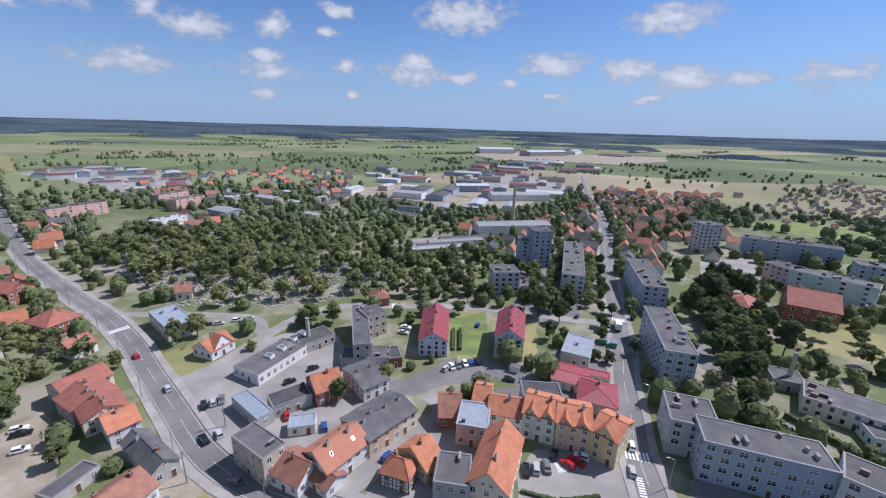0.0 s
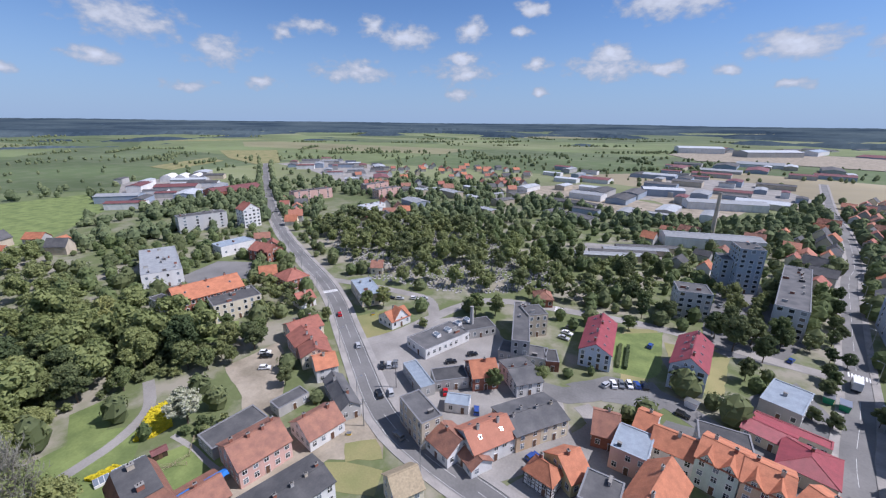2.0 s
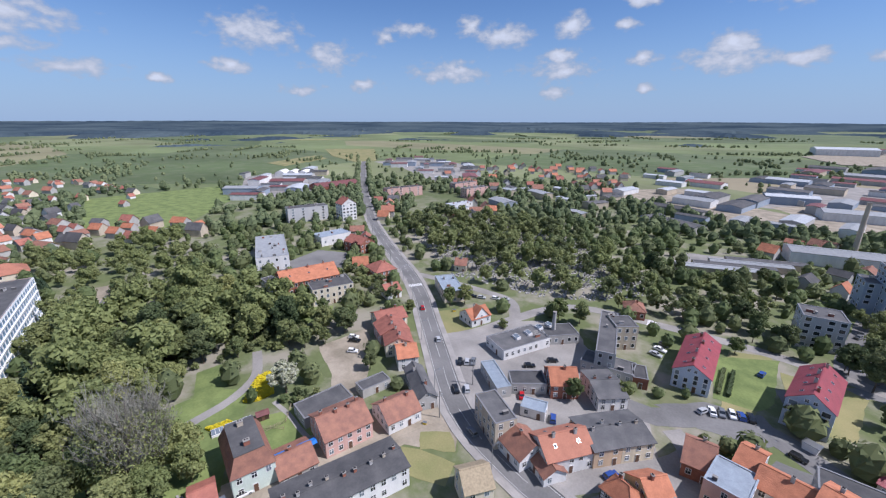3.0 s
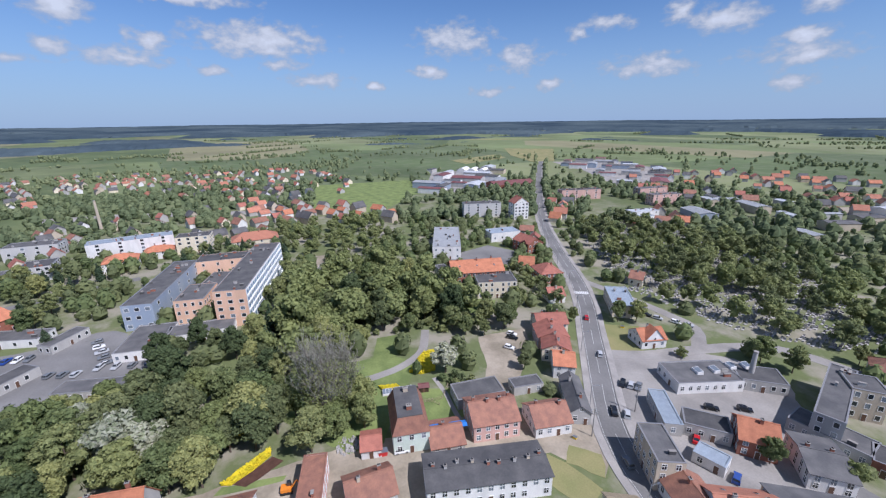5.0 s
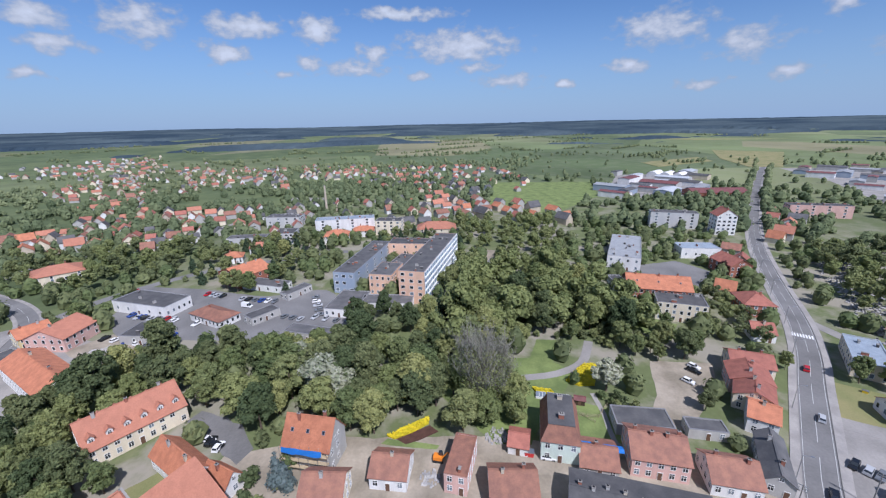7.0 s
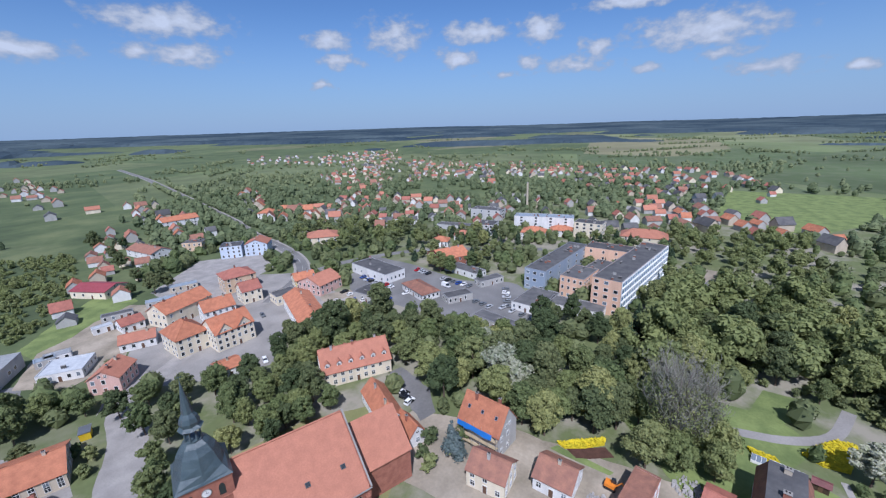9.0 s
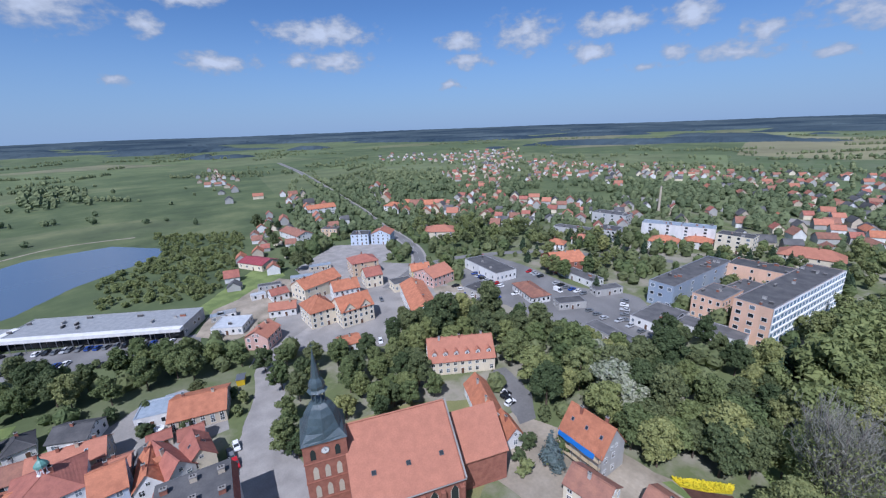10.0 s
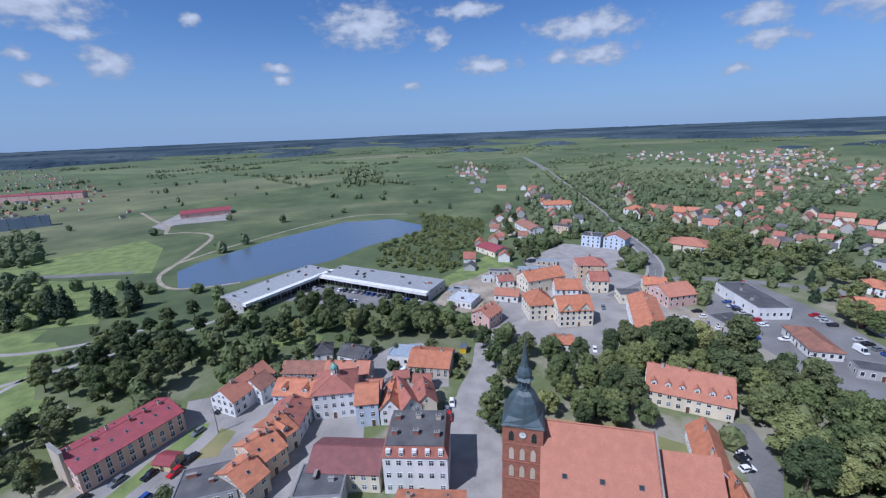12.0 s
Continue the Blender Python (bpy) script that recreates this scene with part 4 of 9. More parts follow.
patch("dirt_lot", "dirt", "bare dirt parking lot behind the red row", [(-116, 76), (-112, 97), (-99, 88), (-88, 75), (-82, 67), (-90, 62), (-98, 68)], 0.04)
patch("dirt_lot", "dirt", "bare sandy ground along the street works", [(-84, 18), (-64, 78), (-50, 73), (-46, 66), (-58, 60), (-70, 14)], 0.03)
patch("lawn", "dry_grass", "small worn lawn at the road corner", [(-58, 66), (-51, 71), (-46, 66), (-54, 61)], 0.06)
patch("lawn", "dry_grass", "small worn lawn with a path", [(-58, 59), (-54, 61), (-44, 63), (-42, 56), (-52, 53)], 0.06)
patch("car_park", "asphalt", "asphalt hospital car park", [(-212, -150), (-205, -118), (-187, -73), (-191, -50), (-168, -32), (-147, -38), (-144, -61), (-150, -100), (-156, -130), (-175, -145)], 0.03)
patch("car_park", "asphalt", "asphalt car park of the shopping centre", [(34, -222), (14, -240), (-47, -188), (-41, -172), (10, -207)], 0.035)
patch("yard", "paving", "paved square beside the church", [(-8, -70), (-29, -70), (-35, -85), (-38, -105), (-52, -126), (-44, -130), (-26, -107), (-18, -90)], 0.035)
patch("yard", "concrete", "concrete yards between red-roofed houses", [(-64, -150), (-89, -134), (-106, -126), (-128, -140), (-140, -158), (-124, -172), (-85, -162)], 0.03)
patch("yard", "dirt", "gravel plot with rubble", [(-146, -142), (-158, -132), (-146, -112), (-127, -116)], 0.035)
patch("yard", "paving", "wide pale paved market place", [(-117, -232), (-164, -258), (-192, -232), (-172, -200), (-132, -192), (-114, -182), (-112, -212)], 0.03)
patch("yard", "dirt", "rough ground with stored vans and huts", [(-62, -205), (-100, -232), (-112, -205), (-88, -185), (-62, -185)], 0.025)
patch("yard", "asphalt", "school yard with pale paving", [(-205, 100), (-215, 150), (-190, 160), (-172, 140), (-165, 118)], 0.03)
patch("yard", "asphalt", "asphalt yard between apartment blocks", [(40, 190), (55, 250), (72, 250), (70, 180)], 0.03)
patch("yard", "asphalt", "asphalt parking strip behind the blue blocks", [(95, 125), (102, 180), (109, 181), (103, 122)], 0.03)
patch("field", "dry_grass", "dry grass field behind a hedge", [(150, 168), (197, 153), (170, 128), (146, 140)], 0.03)
patch("yard", "asphalt", "shaded yard along the long apartment block", [(54, 60), (62, 78), (80, 70), (108, 52), (100, 40)], 0.03)
patch("lawn", "lawn", "bright park lawn with a path", [(-104, 2), (-124, 12), (-122, 40), (-112, 48), (-95, 34), (-82, 24), (-83, 15)], 0.03)
patch("lawn", "lawn", "school lawn under trees", [(-140, 80), (-128, 92), (-140, 102), (-155, 88)], 0.03)
patch("water", "water", "calm blue-grey lake among meadows", [(94, -262), (106, -303), (96, -321), (53, -369), (-11, -417), (-60, -410), (-83, -365), (-72, -341), (-22, -313), (4, -286), (40, -272), (67, -259)], 0.02, category="lake")
patch("field", "lawn", "mown green sports field", [(118, -225), (180, -235), (215, -330), (150, -300)], 0.03)
patch("field", "lawn", "bright green meadow beside the gardens", [(285, 372), (300, 345), (340, 305), (372, 320), (385, 372), (330, 392)], 0.03)
patch("yard", "concrete", "pale industrial yards", [(-620, 590), (-590, 720), (-420, 650), (-285, 480), (-345, 440), (-480, 530)], 0.03)
patch("yard", "concrete", "pale industrial yards and halls", [(0, 500), (50, 760), (180, 720), (200, 560), (110, 490)], 0.03)
patch("yard", "concrete", "works yard with halls and tents", [(-425, 205), (-600, 306), (-590, 420), (-430, 320), (-405, 260)], 0.03)
patch("yard", "concrete", "yard of the long low garages", [(-20, 248), (-22, 290), (26, 300), (32, 270)], 0.03)
FIELD_GREEN = [(-560, 110), (-540, 240), (-430, 200), (-350, 120), (-400, 70)]
patch("field", "lawn", "bright green pasture behind the works", FIELD_GREEN, 0.03)

# old town and riverside
patch("yard", "concrete", "worn paving and streets of the old town", [(76.4, -104.0), (72.9, -108.6), (55.5, -128.7), (56.1, -139.1), (28.3, -138.3), (7.0, -115.0), (0.1, -114.6), (3.7, -83.5)], 0.02)
patch("lawn", "lawn", "strip of lawn between two streets", [(66.2, -101.5), (61.2, -100.2), (47.7, -118.9), (46.4, -124.8), (50.1, -124.9)], 0.06)
patch("lawn", "dry_grass", "worn strip of grass behind the old houses", [(47.7, -109.7), (42.4, -120.9), (38.0, -117.5), (41.3, -108.5)], 0.06)
patch("lawn", "lawn", "mown riverside lawn", [(125.2, -160.8), (106.8, -158.8), (97.7, -142.4), (115.3, -143.8)], 0.03)
patch("lawn", "lawn", "mown riverside lawn with a path", [(165.4, -229.0), (139.5, -226.0), (138.8, -207.6), (153.3, -208.7)], 0.03)
patch("field", "lawn", "bright mown meadow beyond the road", [(233.5, -368.7), (205.2, -395.6), (165.4, -420.3), (137.8, -379.8), (122.6, -307.3), (205.4, -331.6), (240.3, -354.5)], 0.040)
patch("field", "lawn", "bright mown meadow with spruces", [(219.1, -319.1), (137.8, -301.5), (123.3, -251.2), (179.8, -253.3)], 0.044)
patch("lawn", "lawn", "green plot beside the market place", [(-59.2, -217.4), (-80.8, -239.0), (-111.0, -245.2), (-108.2, -227.1), (-84.5, -220.1), (-58.4, -204.6)], 0.03)
patch("yard", "concrete", "pale drive beside the red-roofed hall", [(182.0, -487.7), (177.0, -564.4), (117.4, -538.7), (105.5, -490.1), (161.4, -488.7), (161.2, -460.9)], 0.03)
road("road", [(227.3, -332.7), (205.4, -331.6), (171.6, -322.1), (135.4, -313.7)], 6.0, z=0.05, label="asphalt road across the meadow")
road("path", [(151.8, -206.0), (135.3, -201.1), (110.5, -202.0), (93.3, -208.6)], 2.6, mat="paving", z=0.04, label="pale footpath along the river meadow")
road("path", [(127.2, -164.3), (121.7, -175.4), (116.7, -191.4), (111.3, -202.3)], 2.2, mat="paving", z=0.04, label="pale footpath between lawns")
road("path", [(114.1, -141.8), (103.6, -140.9), (97.4, -141.7)], 2.2, mat="paving", z=0.04, label="pale footpath by the river")
patch("field", "dry_grass", "ploughed tan field behind the works", [(-1012.7, 767.5), (-901.8, 861.3), (-632.9, 608.4), (-648.6, 561.6), (-795.2, 622.3)], 0.5)
patch("field", "dry_grass", "pale ripe field on the plain", [(-764.9, 439.0), (-842.6, 607.7), (-754.6, 577.5), (-687.0, 426.2)], 0.4)
patch("yard", "dirt", "bare yards of the works", [(-165.9, 484.1), (-54.7, 590.8), (5.8, 498.0), (80.4, 442.0), (35.3, 388.4), (-74.9, 441.8)], 0.046)
patch("yard", "dirt", "sandy yard with stored goods", [(24.4, 506.9), (117.8, 597.7), (145.4, 546.1), (79.9, 407.9)], 0.051)
patch("yard", "dirt", "worn yards and gravel behind the old houses", [(-64, -62), (-60, -20), (-58, 20), (-52, 52), (-70, 56), (-78, 40), (-86, 18), (-88, -8), (-90, -34), (-86, -56)], 0.015)
patch("lawn", "dry_grass", "worn grass round the church", [(-30, -60), (-52, -46), (-76, -52), (-86, -66), (-70, -84), (-52, -92), (-40, -90)], 0.018)
patch("lawn", "lawn", "small garden lawn behind the houses", [(-82, -20), (-78, -4), (-84, 0), (-88, -14)], 0.04)
patch("lawn", "lawn", "garden lawn with vegetable beds", [(-84, 34), (-80, 48), (-92, 54), (-98, 42)], 0.041)
patch("yard", "concrete", "paved ground between the market houses", [(-47.2, -144.2), (-64.4, -165.7), (-82.1, -183.9), (-107.1, -203.2), (-135.1, -215.4), (-153.8, -207.2), (-171.0, -172.8), (-150.0, -130.6), (-128.9, -118.2), (-116.1, -121.2), (-106.2, -125.5), (-91.2, -114.5), (-76.6, -124.6), (-65.4, -141.0), (-52.7, -149.3)], 0.022)
patch("yard", "asphalt", "drive with parked cars beside the church house", [(-100.4, -72.8), (-104.9, -70.3), (-97.6, -56.0), (-88.0, -49.7), (-82.8, -51.9), (-91.7, -64.0)], 0.042)
patch("yard", "dirt", "rough plot with huts beside the shopping centre", [(-44.1, -187.6), (-60.2, -210.2), (-82.7, -215.6), (-88.5, -193.9), (-71.1, -173.2), (-52.8, -170.3)], 0.036)
patch("field", "dirt", "sandy ground of the distant factory site", [(94.7, 1302.7), (259.1, 1688.0), (739.8, 2102.3), (935.3, 1763.8), (666.0, 1216.0), (440.3, 1036.3), (289.2, 1104.7), (141.6, 1100.0)], 1.4)
patch("field", "dry_grass", "tan stubble field far beyond the works", [(-2130.6, 1067.5), (-2233.1, 1451.1), (-1600.7, 1566.4), (-1358.5, 1356.9), (-1466.1, 1047.5), (-1681.0, 873.2)], 3.2)
patch("lawn", "lawn", "green slope behind the old town", [(41.0, -170.2), (35.7, -177.1), (21.0, -176.2), (11.4, -171.0), (13.1, -166.0), (26.0, -167.6), (34.8, -165.2)], 0.032)
patch("yard", "concrete", "road and railway strip past the suburb", [(-490.5, -162.4), (-478.7, -96.4), (-430.1, 11.8), (-391.4, 99.3), (-378.6, 95.7), (-413.6, 10.8), (-457.5, -93.0), (-466.5, -155.5)], 0.03)
patch("yard", "asphalt", "asphalt parking between apartment blocks", [(39.9, 194.6), (52.7, 226.2), (69.4, 224.2), (68.9, 190.5), (71.2, 180.5), (59.3, 163.3), (42.6, 162.6), (36.0, 171.2)], 0.027)
patch("yard", "asphalt", "asphalt lane beside a red-roofed block", [(20.2, 146.7), (43.1, 165.9), (63.3, 165.0), (61.7, 158.8), (43.9, 159.4), (22.1, 140.6)], 0.037)
patch("lawn", "dry_grass", "dry lawn with a hedge beside a red-roofed block", [(7.1, 165.8), (19.9, 170.0), (20.5, 146.8), (14.7, 126.5), (7.1, 126.4)], 0.047)


patch("yard", "concrete", "worn paved courtyards behind the town hall", [(2.5, -125.4), (-15.1, -119.3), (-29.3, -117.5), (-33.6, -134.9), (-27.5, -149.9), (-15.3, -151.0), (-3.1, -146.0), (5.2, -146.0)], 0.026)


patch("yard", "concrete", "pale paved ground among apartment blocks", [(170.9, 251.3), (215.4, 263.8), (185.4, 217.3), (158.6, 206.2), (155.4, 225.5)], 0.028)
patch("lawn", "lawn", "bright grass beside the lake scrub", [(-57.7, -219.9), (-77.6, -237.1), (-100.2, -253.6), (-113.1, -235.3), (-92.8, -230.9), (-80.8, -219.3), (-57.4, -204.6)], 0.034)


road("path", [(-236.1, 44.4), (-205.4, 28.8), (-184.5, 18.3), (-161.2, 11.0), (-151.3, 8.0)], 3.0, z=0.05, label="grey asphalt path along the hospital park")
for name_, mat_, label_, ring_ in (("lawn", "lawn", "small clearing of grass in the park", [(-193.1, 35.6), (-187.2, 54.3), (-170.3, 50.3), (-175.7, 41.6), (-181.1, 33.1)]), ("lawn", "lawn", "grassy bank beside the park ditch", [(-134.6, 41.3), (-133.2, 51.1), (-122.6, 48.2), (-115.8, 37.4), (-115.3, 31.6)]), ("yard", "dirt", "strip of bare earth in the park", [(-251.9, 42.8), (-249.8, 51.0), (-204.5, 39.8), (-202.8, 32.6)])):
    patch(name_, mat_, label_, ring_, 0.036)
    PAVED.append(ring_)


for ring_ in ([(166, -221), (128, -209), (117, -194), (120, -188), (144, -190)], [(146, -186), (122, -185), (106, -152), (100, -145), (116, -142)]):
    patch("lawn", "lawn", "mown riverside lawn among gardens", ring_, 0.034)
    PAVED.append(ring_)
road("path", [(-100.8, 48.8), (-92.0, 48.3), (-85.8, 47.0), (-80.0, 46.2)], 1.4, mat="paving", z=0.05, label="narrow pale garden path between lawns")


# ---- church ----
def church():
    ob = thing("church", 0, 0, 0, "red-brick church with an orange tiled roof and dark spire", "church")
    ax = Vector((-16.7, 9.7, 0)).normalized()            # along the nave, away from the tower
    ang = math.degrees(math.atan2(ax.y, ax.x))
    tower = Vector((-33.8, -72.5, 0))
    ob.matrix_basis = pose(tower.x, tower.y, 0, 0, 0, ang)
    note_foot((tower.x + ax.x * 18, tower.y + ax.y * 18, radians(ang), 24, 13.5))
    w = 4.45
    g = Geo()
    g.box(-w, -w, -0.3, w, w, 21)
    for z in (6.6, 11.4, 16.2, 20.6):
        g.box(-w - 0.12, -w - 0.12, z, w + 0.12, w + 0.12, z + 0.3)
    part("tower", g, "brick", ob)
    for side in range(4):
        for z, n, hh in ((7.4, 3, 3.2), (12.2, 3, 3.2), (17.2, 2, 2.6)):
            for k in range(n):
                u = (k - (n - 1) / 2) * (2.4 if n == 3 else 5.0)
                q = Geo()
                arch = [(-0.55, 0, 0), (0.55, 0, 0), (0.55, 0, hh * 0.7), (0.3, 0, hh * 0.92), (0, 0, hh), (-0.3, 0, hh * 0.92), (-0.55, 0, hh * 0.7)]
                q.solid([(p[0] * 1.25, -0.06, p[2] - 0.1) for p in arch][::-1], [(p[0] * 1.25, 0.02, p[2] - 0.1) for p in arch][::-1])
                q.face([(p[0], -0.065, p[2]) for p in arch], 1)
                part("belfry_window" if z > 16 else "blind_niche", q, ["brick", "glass_dark" if z > 16 else "plaster_beige"], ob, at=pose(0, 0, 0, 0, 0, 90 * side) @ pose(u, -w, z))
        q = Geo()
        q.solid([(0.85 * math.cos(k * .5236), -0.14, 0.85 * math.sin(k * .5236)) for k in range(12)], [(0.85 * math.cos(k * .5236), 0.0, 0.85 * math.sin(k * .5236)) for k in range(12)])
        q.face([(0.75 * math.cos(k * .5236), -0.145, 0.75 * math.sin(k * .5236)) for k in range(12)], 1)
        q.box(-0.04, -0.17, 0, 0.04, -0.15, 0.55, 2)
        q.box(0, -0.17, -0.04, 0.4, -0.15, 0.04, 2)
        part("clock", q, ["steel", "plaster_white", "black_rubber"], ob, at=pose(0, 0, 0, 0, 0, 90 * side) @ pose(0, -w, 19.0))
    # bell-shaped copper cap, open lantern and pointed spire
    cap = Geo()
    rings = []
    for m, c, z in ((4.75, 6.7, 21.0), (4.55, 6.1, 21.5), (4.2, 4.75, 22.8), (3.75, 3.95, 24.4), (3.3, 3.4, 25.8), (2.4, 2.45, 27.2), (1.5, 1.55, 28.0)):
        rings.append([((m, c)[k % 2] * math.cos(k * math.pi / 4), (m, c)[k % 2] * math.sin(k * math.pi / 4), z) for k in range(8)])
    for low, top in zip(rings, rings[1:]):
        cap.solid(low, top)
    part("cap", cap, "copper_dark", ob)
    lan = Geo()
    for k in range(8):
        a = math.pi / 8 + k * math.pi / 4
        lan.cyl(1.35 * math.cos(a), 1.35 * math.sin(a), 28.0, 30.4, 0.16, 0.16, 6)
    lan.cyl(0, 0, 28.0, 28.25, 1.6, 1.6, 8)
    lan.cyl(0, 0, 30.4, 30.7, 1.75, 1.75, 8)
    part("lantern", lan, "copper_dark", ob)
    sp = Geo()
    prof = ((2.15, 30.7), (1.6, 31.2), (1.72, 32.0), (1.45, 32.9), (0.98, 33.7), (0.72, 35.6), (0.36, 38.0), (0.05, 40.2))
    for (r0, z0), (r1, z1) in zip(prof, prof[1:]):
        sp.cyl(0, 0, z0, z1, r0, r1, 8)
    sp.cyl(0, 0, 40.2, 41.6, 0.05, 0.04, 5)
    sp.box(-0.4, -0.05, 40.9, 0.4, 0.05, 41.0)
    part("spire", sp, "copper_dark", ob)
    # nave
    x0, x1, b, e, r = w - 0.5, 28.0, 12.8, 9.8, 20.0
    g = Geo()
    g.box(x0, -b, -0.3, x1, b, e)
    for s, x in ((-1, x0), (1, x1)):
        tri = [(x, -b, e), (x, b, e), (x, 0, r + 0.1)]
        inn = [(x - s * 0.5, -b, e), (x - s * 0.5, b, e), (x - s * 0.5, 0, r + 0.1)]
        g.solid(*((inn, tri) if s > 0 else (tri, inn)))
    for k in range(6):
        for s in (-1, 1):
            xx = x0 + 1.0 + k * (x1 - x0 - 2) / 5
            g.box(xx - 0.5, s * b - 0.9 if s < 0 else s * b, -0.3, xx + 0.5, s * b if s < 0 else s * b + 0.9, e - 2)
    part("nave", g, "brick", ob)
    g = Geo()
    for s in (-1, 1):
        low = [(x0, s * (b + 0.5), e - 0.45), (x1 - 0.5, s * (b + 0.5), e - 0.45), (x1 - 0.5, 0, r), (x0, 0, r)]
        low = low[::-1] if s > 0 else low
        g = Geo()
        g.solid(low, [(p[0], p[1], p[2] + 0.25) for p in low])
        part("roof_slope", g, "tile_salmon", ob)
    g = Geo()
    g.box(x0, -0.2, r + 0.2, x1 - 0.5, 0.2, r + 0.42)
    part("ridge_cap", g, "tile_salmon", ob)
    g = Geo()
    for s in (-1, 1):                                    # pale coping on the far gable and gutters
        low = [(x1 - 0.25, s * (b + 0.6), e - 0.2), (x1 + 0.1, s * (b + 0.6), e - 0.2), (x1 + 0.1, 0, r + 0.35), (x1 - 0.25, 0, r + 0.35)]
        low = low[::-1] if s > 0 else low
        g.solid(low, [(p[0], p[1], p[2] + 0.3) for p in low])
        g.limb((x0, s * (b + 0.6), e - 0.4), (x1, s * (b + 0.6), e - 0.4), 0.14, 0.14, 5)
        g.box(x0, s * b - 0.1, e - 1.2, x1, s * b + 0.12, e - 0.75)
    part("coping", g, "concrete", ob)
    for k in range(3):
        for s in (-1, 1):
            q = Geo()
            q.box(-0.5, -0.5, 0, 0.5, 0.5, 0.3)
            q.box(-0.4, -0.4, 0.3, 0.4, 0.4, 0.32, 1)
            part("roof_hatch", q, ["felt", "glass_dark"], ob, at=pose(x0 + 5 + k * 7.5, s * 8.5, e + (r - e) * (1 - 8.5 / b) + 0.2, -s * math.degrees(math.atan2(r - e, b)), 0, 0))
    for k in range(5):
        for s in (-1, 1):
            q = Geo()
            arch = [(-0.8, 0, 0), (0.8, 0, 0), (0.8, 0, 4.2), (0.45, 0, 5.1), (0, 0, 5.6), (-0.45, 0, 5.1), (-0.8, 0, 4.2)]
            q.solid([(p[0] * 1.2, -0.05, p[2] - 0.1) for p in arch][::-1], [(p[0] * 1.2, 0.02, p[2] - 0.1) for p in arch][::-1])
            q.face([(p[0], -0.055, p[2]) for p in arch], 1)
            m = pose(x0 + 2.6 + k * 4.7, s * b, 2.6, 0, 0, 0 if s < 0 else 180)
            part("church_window", q, ["plaster_beige", "glass_dark"], ob, at=m)
    # choir
    c0, c1, cb, ce, cr = x1, x1 + 12.5, 8.2, 8.8, 16.0
    g = Geo()
    g.box(c0, -cb, -0.3, c1, cb, ce)
    g.solid([(c1 - 0.5, -cb, ce), (c1 - 0.5, cb, ce), (c1 - 0.5, 0, cr)], [(c1, -cb, ce), (c1, cb, ce), (c1, 0, cr)])
    part("choir", g, "brick", ob)
    g = Geo()
    for s in (-1, 1):
        low = [(c0 + 0.12, s * (cb + 0.5), ce - 0.5), (c1 + 0.3, s * (cb + 0.5), ce - 0.5), (c1 + 0.3, 0, cr), (c0 + 0.12, 0, cr)]
        low = low[::-1] if s > 0 else low
        g.solid(low, [(p[0], p[1], p[2] + 0.22) for p in low])
    part("choir_roof", g, "tile_salmon", ob)
    # round stair turret with a greenish cap at the tower's foot
    g = Geo()
    g.cyl(w + 1.0, w + 1.2, -0.3, 9.5, 1.7, 1.7, 10)
    g.cyl(w + 1.0, w + 1.2, 9.5, 10.0, 2.0, 1.6, 10, 1)
    g.cyl(w + 1.0, w + 1.2, 10.0, 13.2, 1.7, 0.1, 10, 1)
    part("stair_turret", g, ["brick", "copper_dark"], ob)


church()

# ---- buildings ----
flat(-41.8, 78.5, -33.3, 12.5, 6.2, 7.92, "plaster_beige", "felt", 3)
gable(-32.0, 75.8, -24.8, 8.5, 9.0, 3.5, "plaster_white", "tile_brown", 1, 2.8)
gable(-25.3, 74.5, -35.4, 8.3, 6.0, 2.6, "plaster_white", "tile_brown", 1, 1.8)
gable(-24.1, 80.4, 52.5, 12.7, 10.0, 4.8, "plaster_white", "tile_salmon", 2, 3.1, sky=2)
gable(-18.2, 88.6, 49.0, 7.6, 12.0, 5.2, "plaster_peach", "felt", 2, 1.4)
gable(-12.5, 94.8, 46.4, 8.7, 12.0, 5.2, "plaster_cream", "felt", 2, 1.4)
hip(-8.1, 75.4, -18.8, 7.1, 5.5, 4, "plaster_white", "tile_orange", 2, 2.8)
gable(-3.4, 79.9, -42.8, 10.0, 5.9, 4, "plaster_yellow", "tile_orange", 1, 3.5, "y")
flat(10.4, 91.4, -11.1, 8.3, 10.0, 6.16, "plaster_pink", "metal_grey", 2)
flat(4.3, 73.2, -8.2, 7.9, 9.0, 6.16, "plaster_grey", "felt", 2)
gable(14.5, 76.1, 69.2, 17.7, 9.3, 6.4, "plaster_cream", "tile_orange", 2, 4.2)
gable(3.9, 98.2, 1.8, 6.3, 11.0, 4, "brick", "tile_brown", 1, 3.5)
gable(13.8, 101.3, -14.6, 4.6, 11.0, 5.6, "plaster_white", "tile_orange", 2, 2.8)
gable(20.0, 96.2, -12.0, 9.7, 9.0, 5.6, "plaster_white", "tile_orange", 2, 2.8)
gable(29.2, 94.1, -20.9, 8.5, 11.0, 7.9, "plaster_mint", "tile_orange", 3, 2.4, fronts=2, name="townhouse")
gable(37.0, 90.9, -17.1, 8.5, 11.0, 7.9, "plaster_peach", "tile_orange", 3, 2.4, fronts=2, name="townhouse")
gable(45.6, 86.2, -42.4, 6.7, 11.0, 7.9, "plaster_yellow", "tile_orange", 3, 2.4, fronts=1, name="townhouse")
flat(31.5, 103.2, -3.8, 11.6, 9.0, 5.28, "plaster_grey", "felt", 1)
hip(49.3, 105.4, -21.0, 11.0, 12.0, 4, "plaster_grey", "metal_red", 1, 2.1)
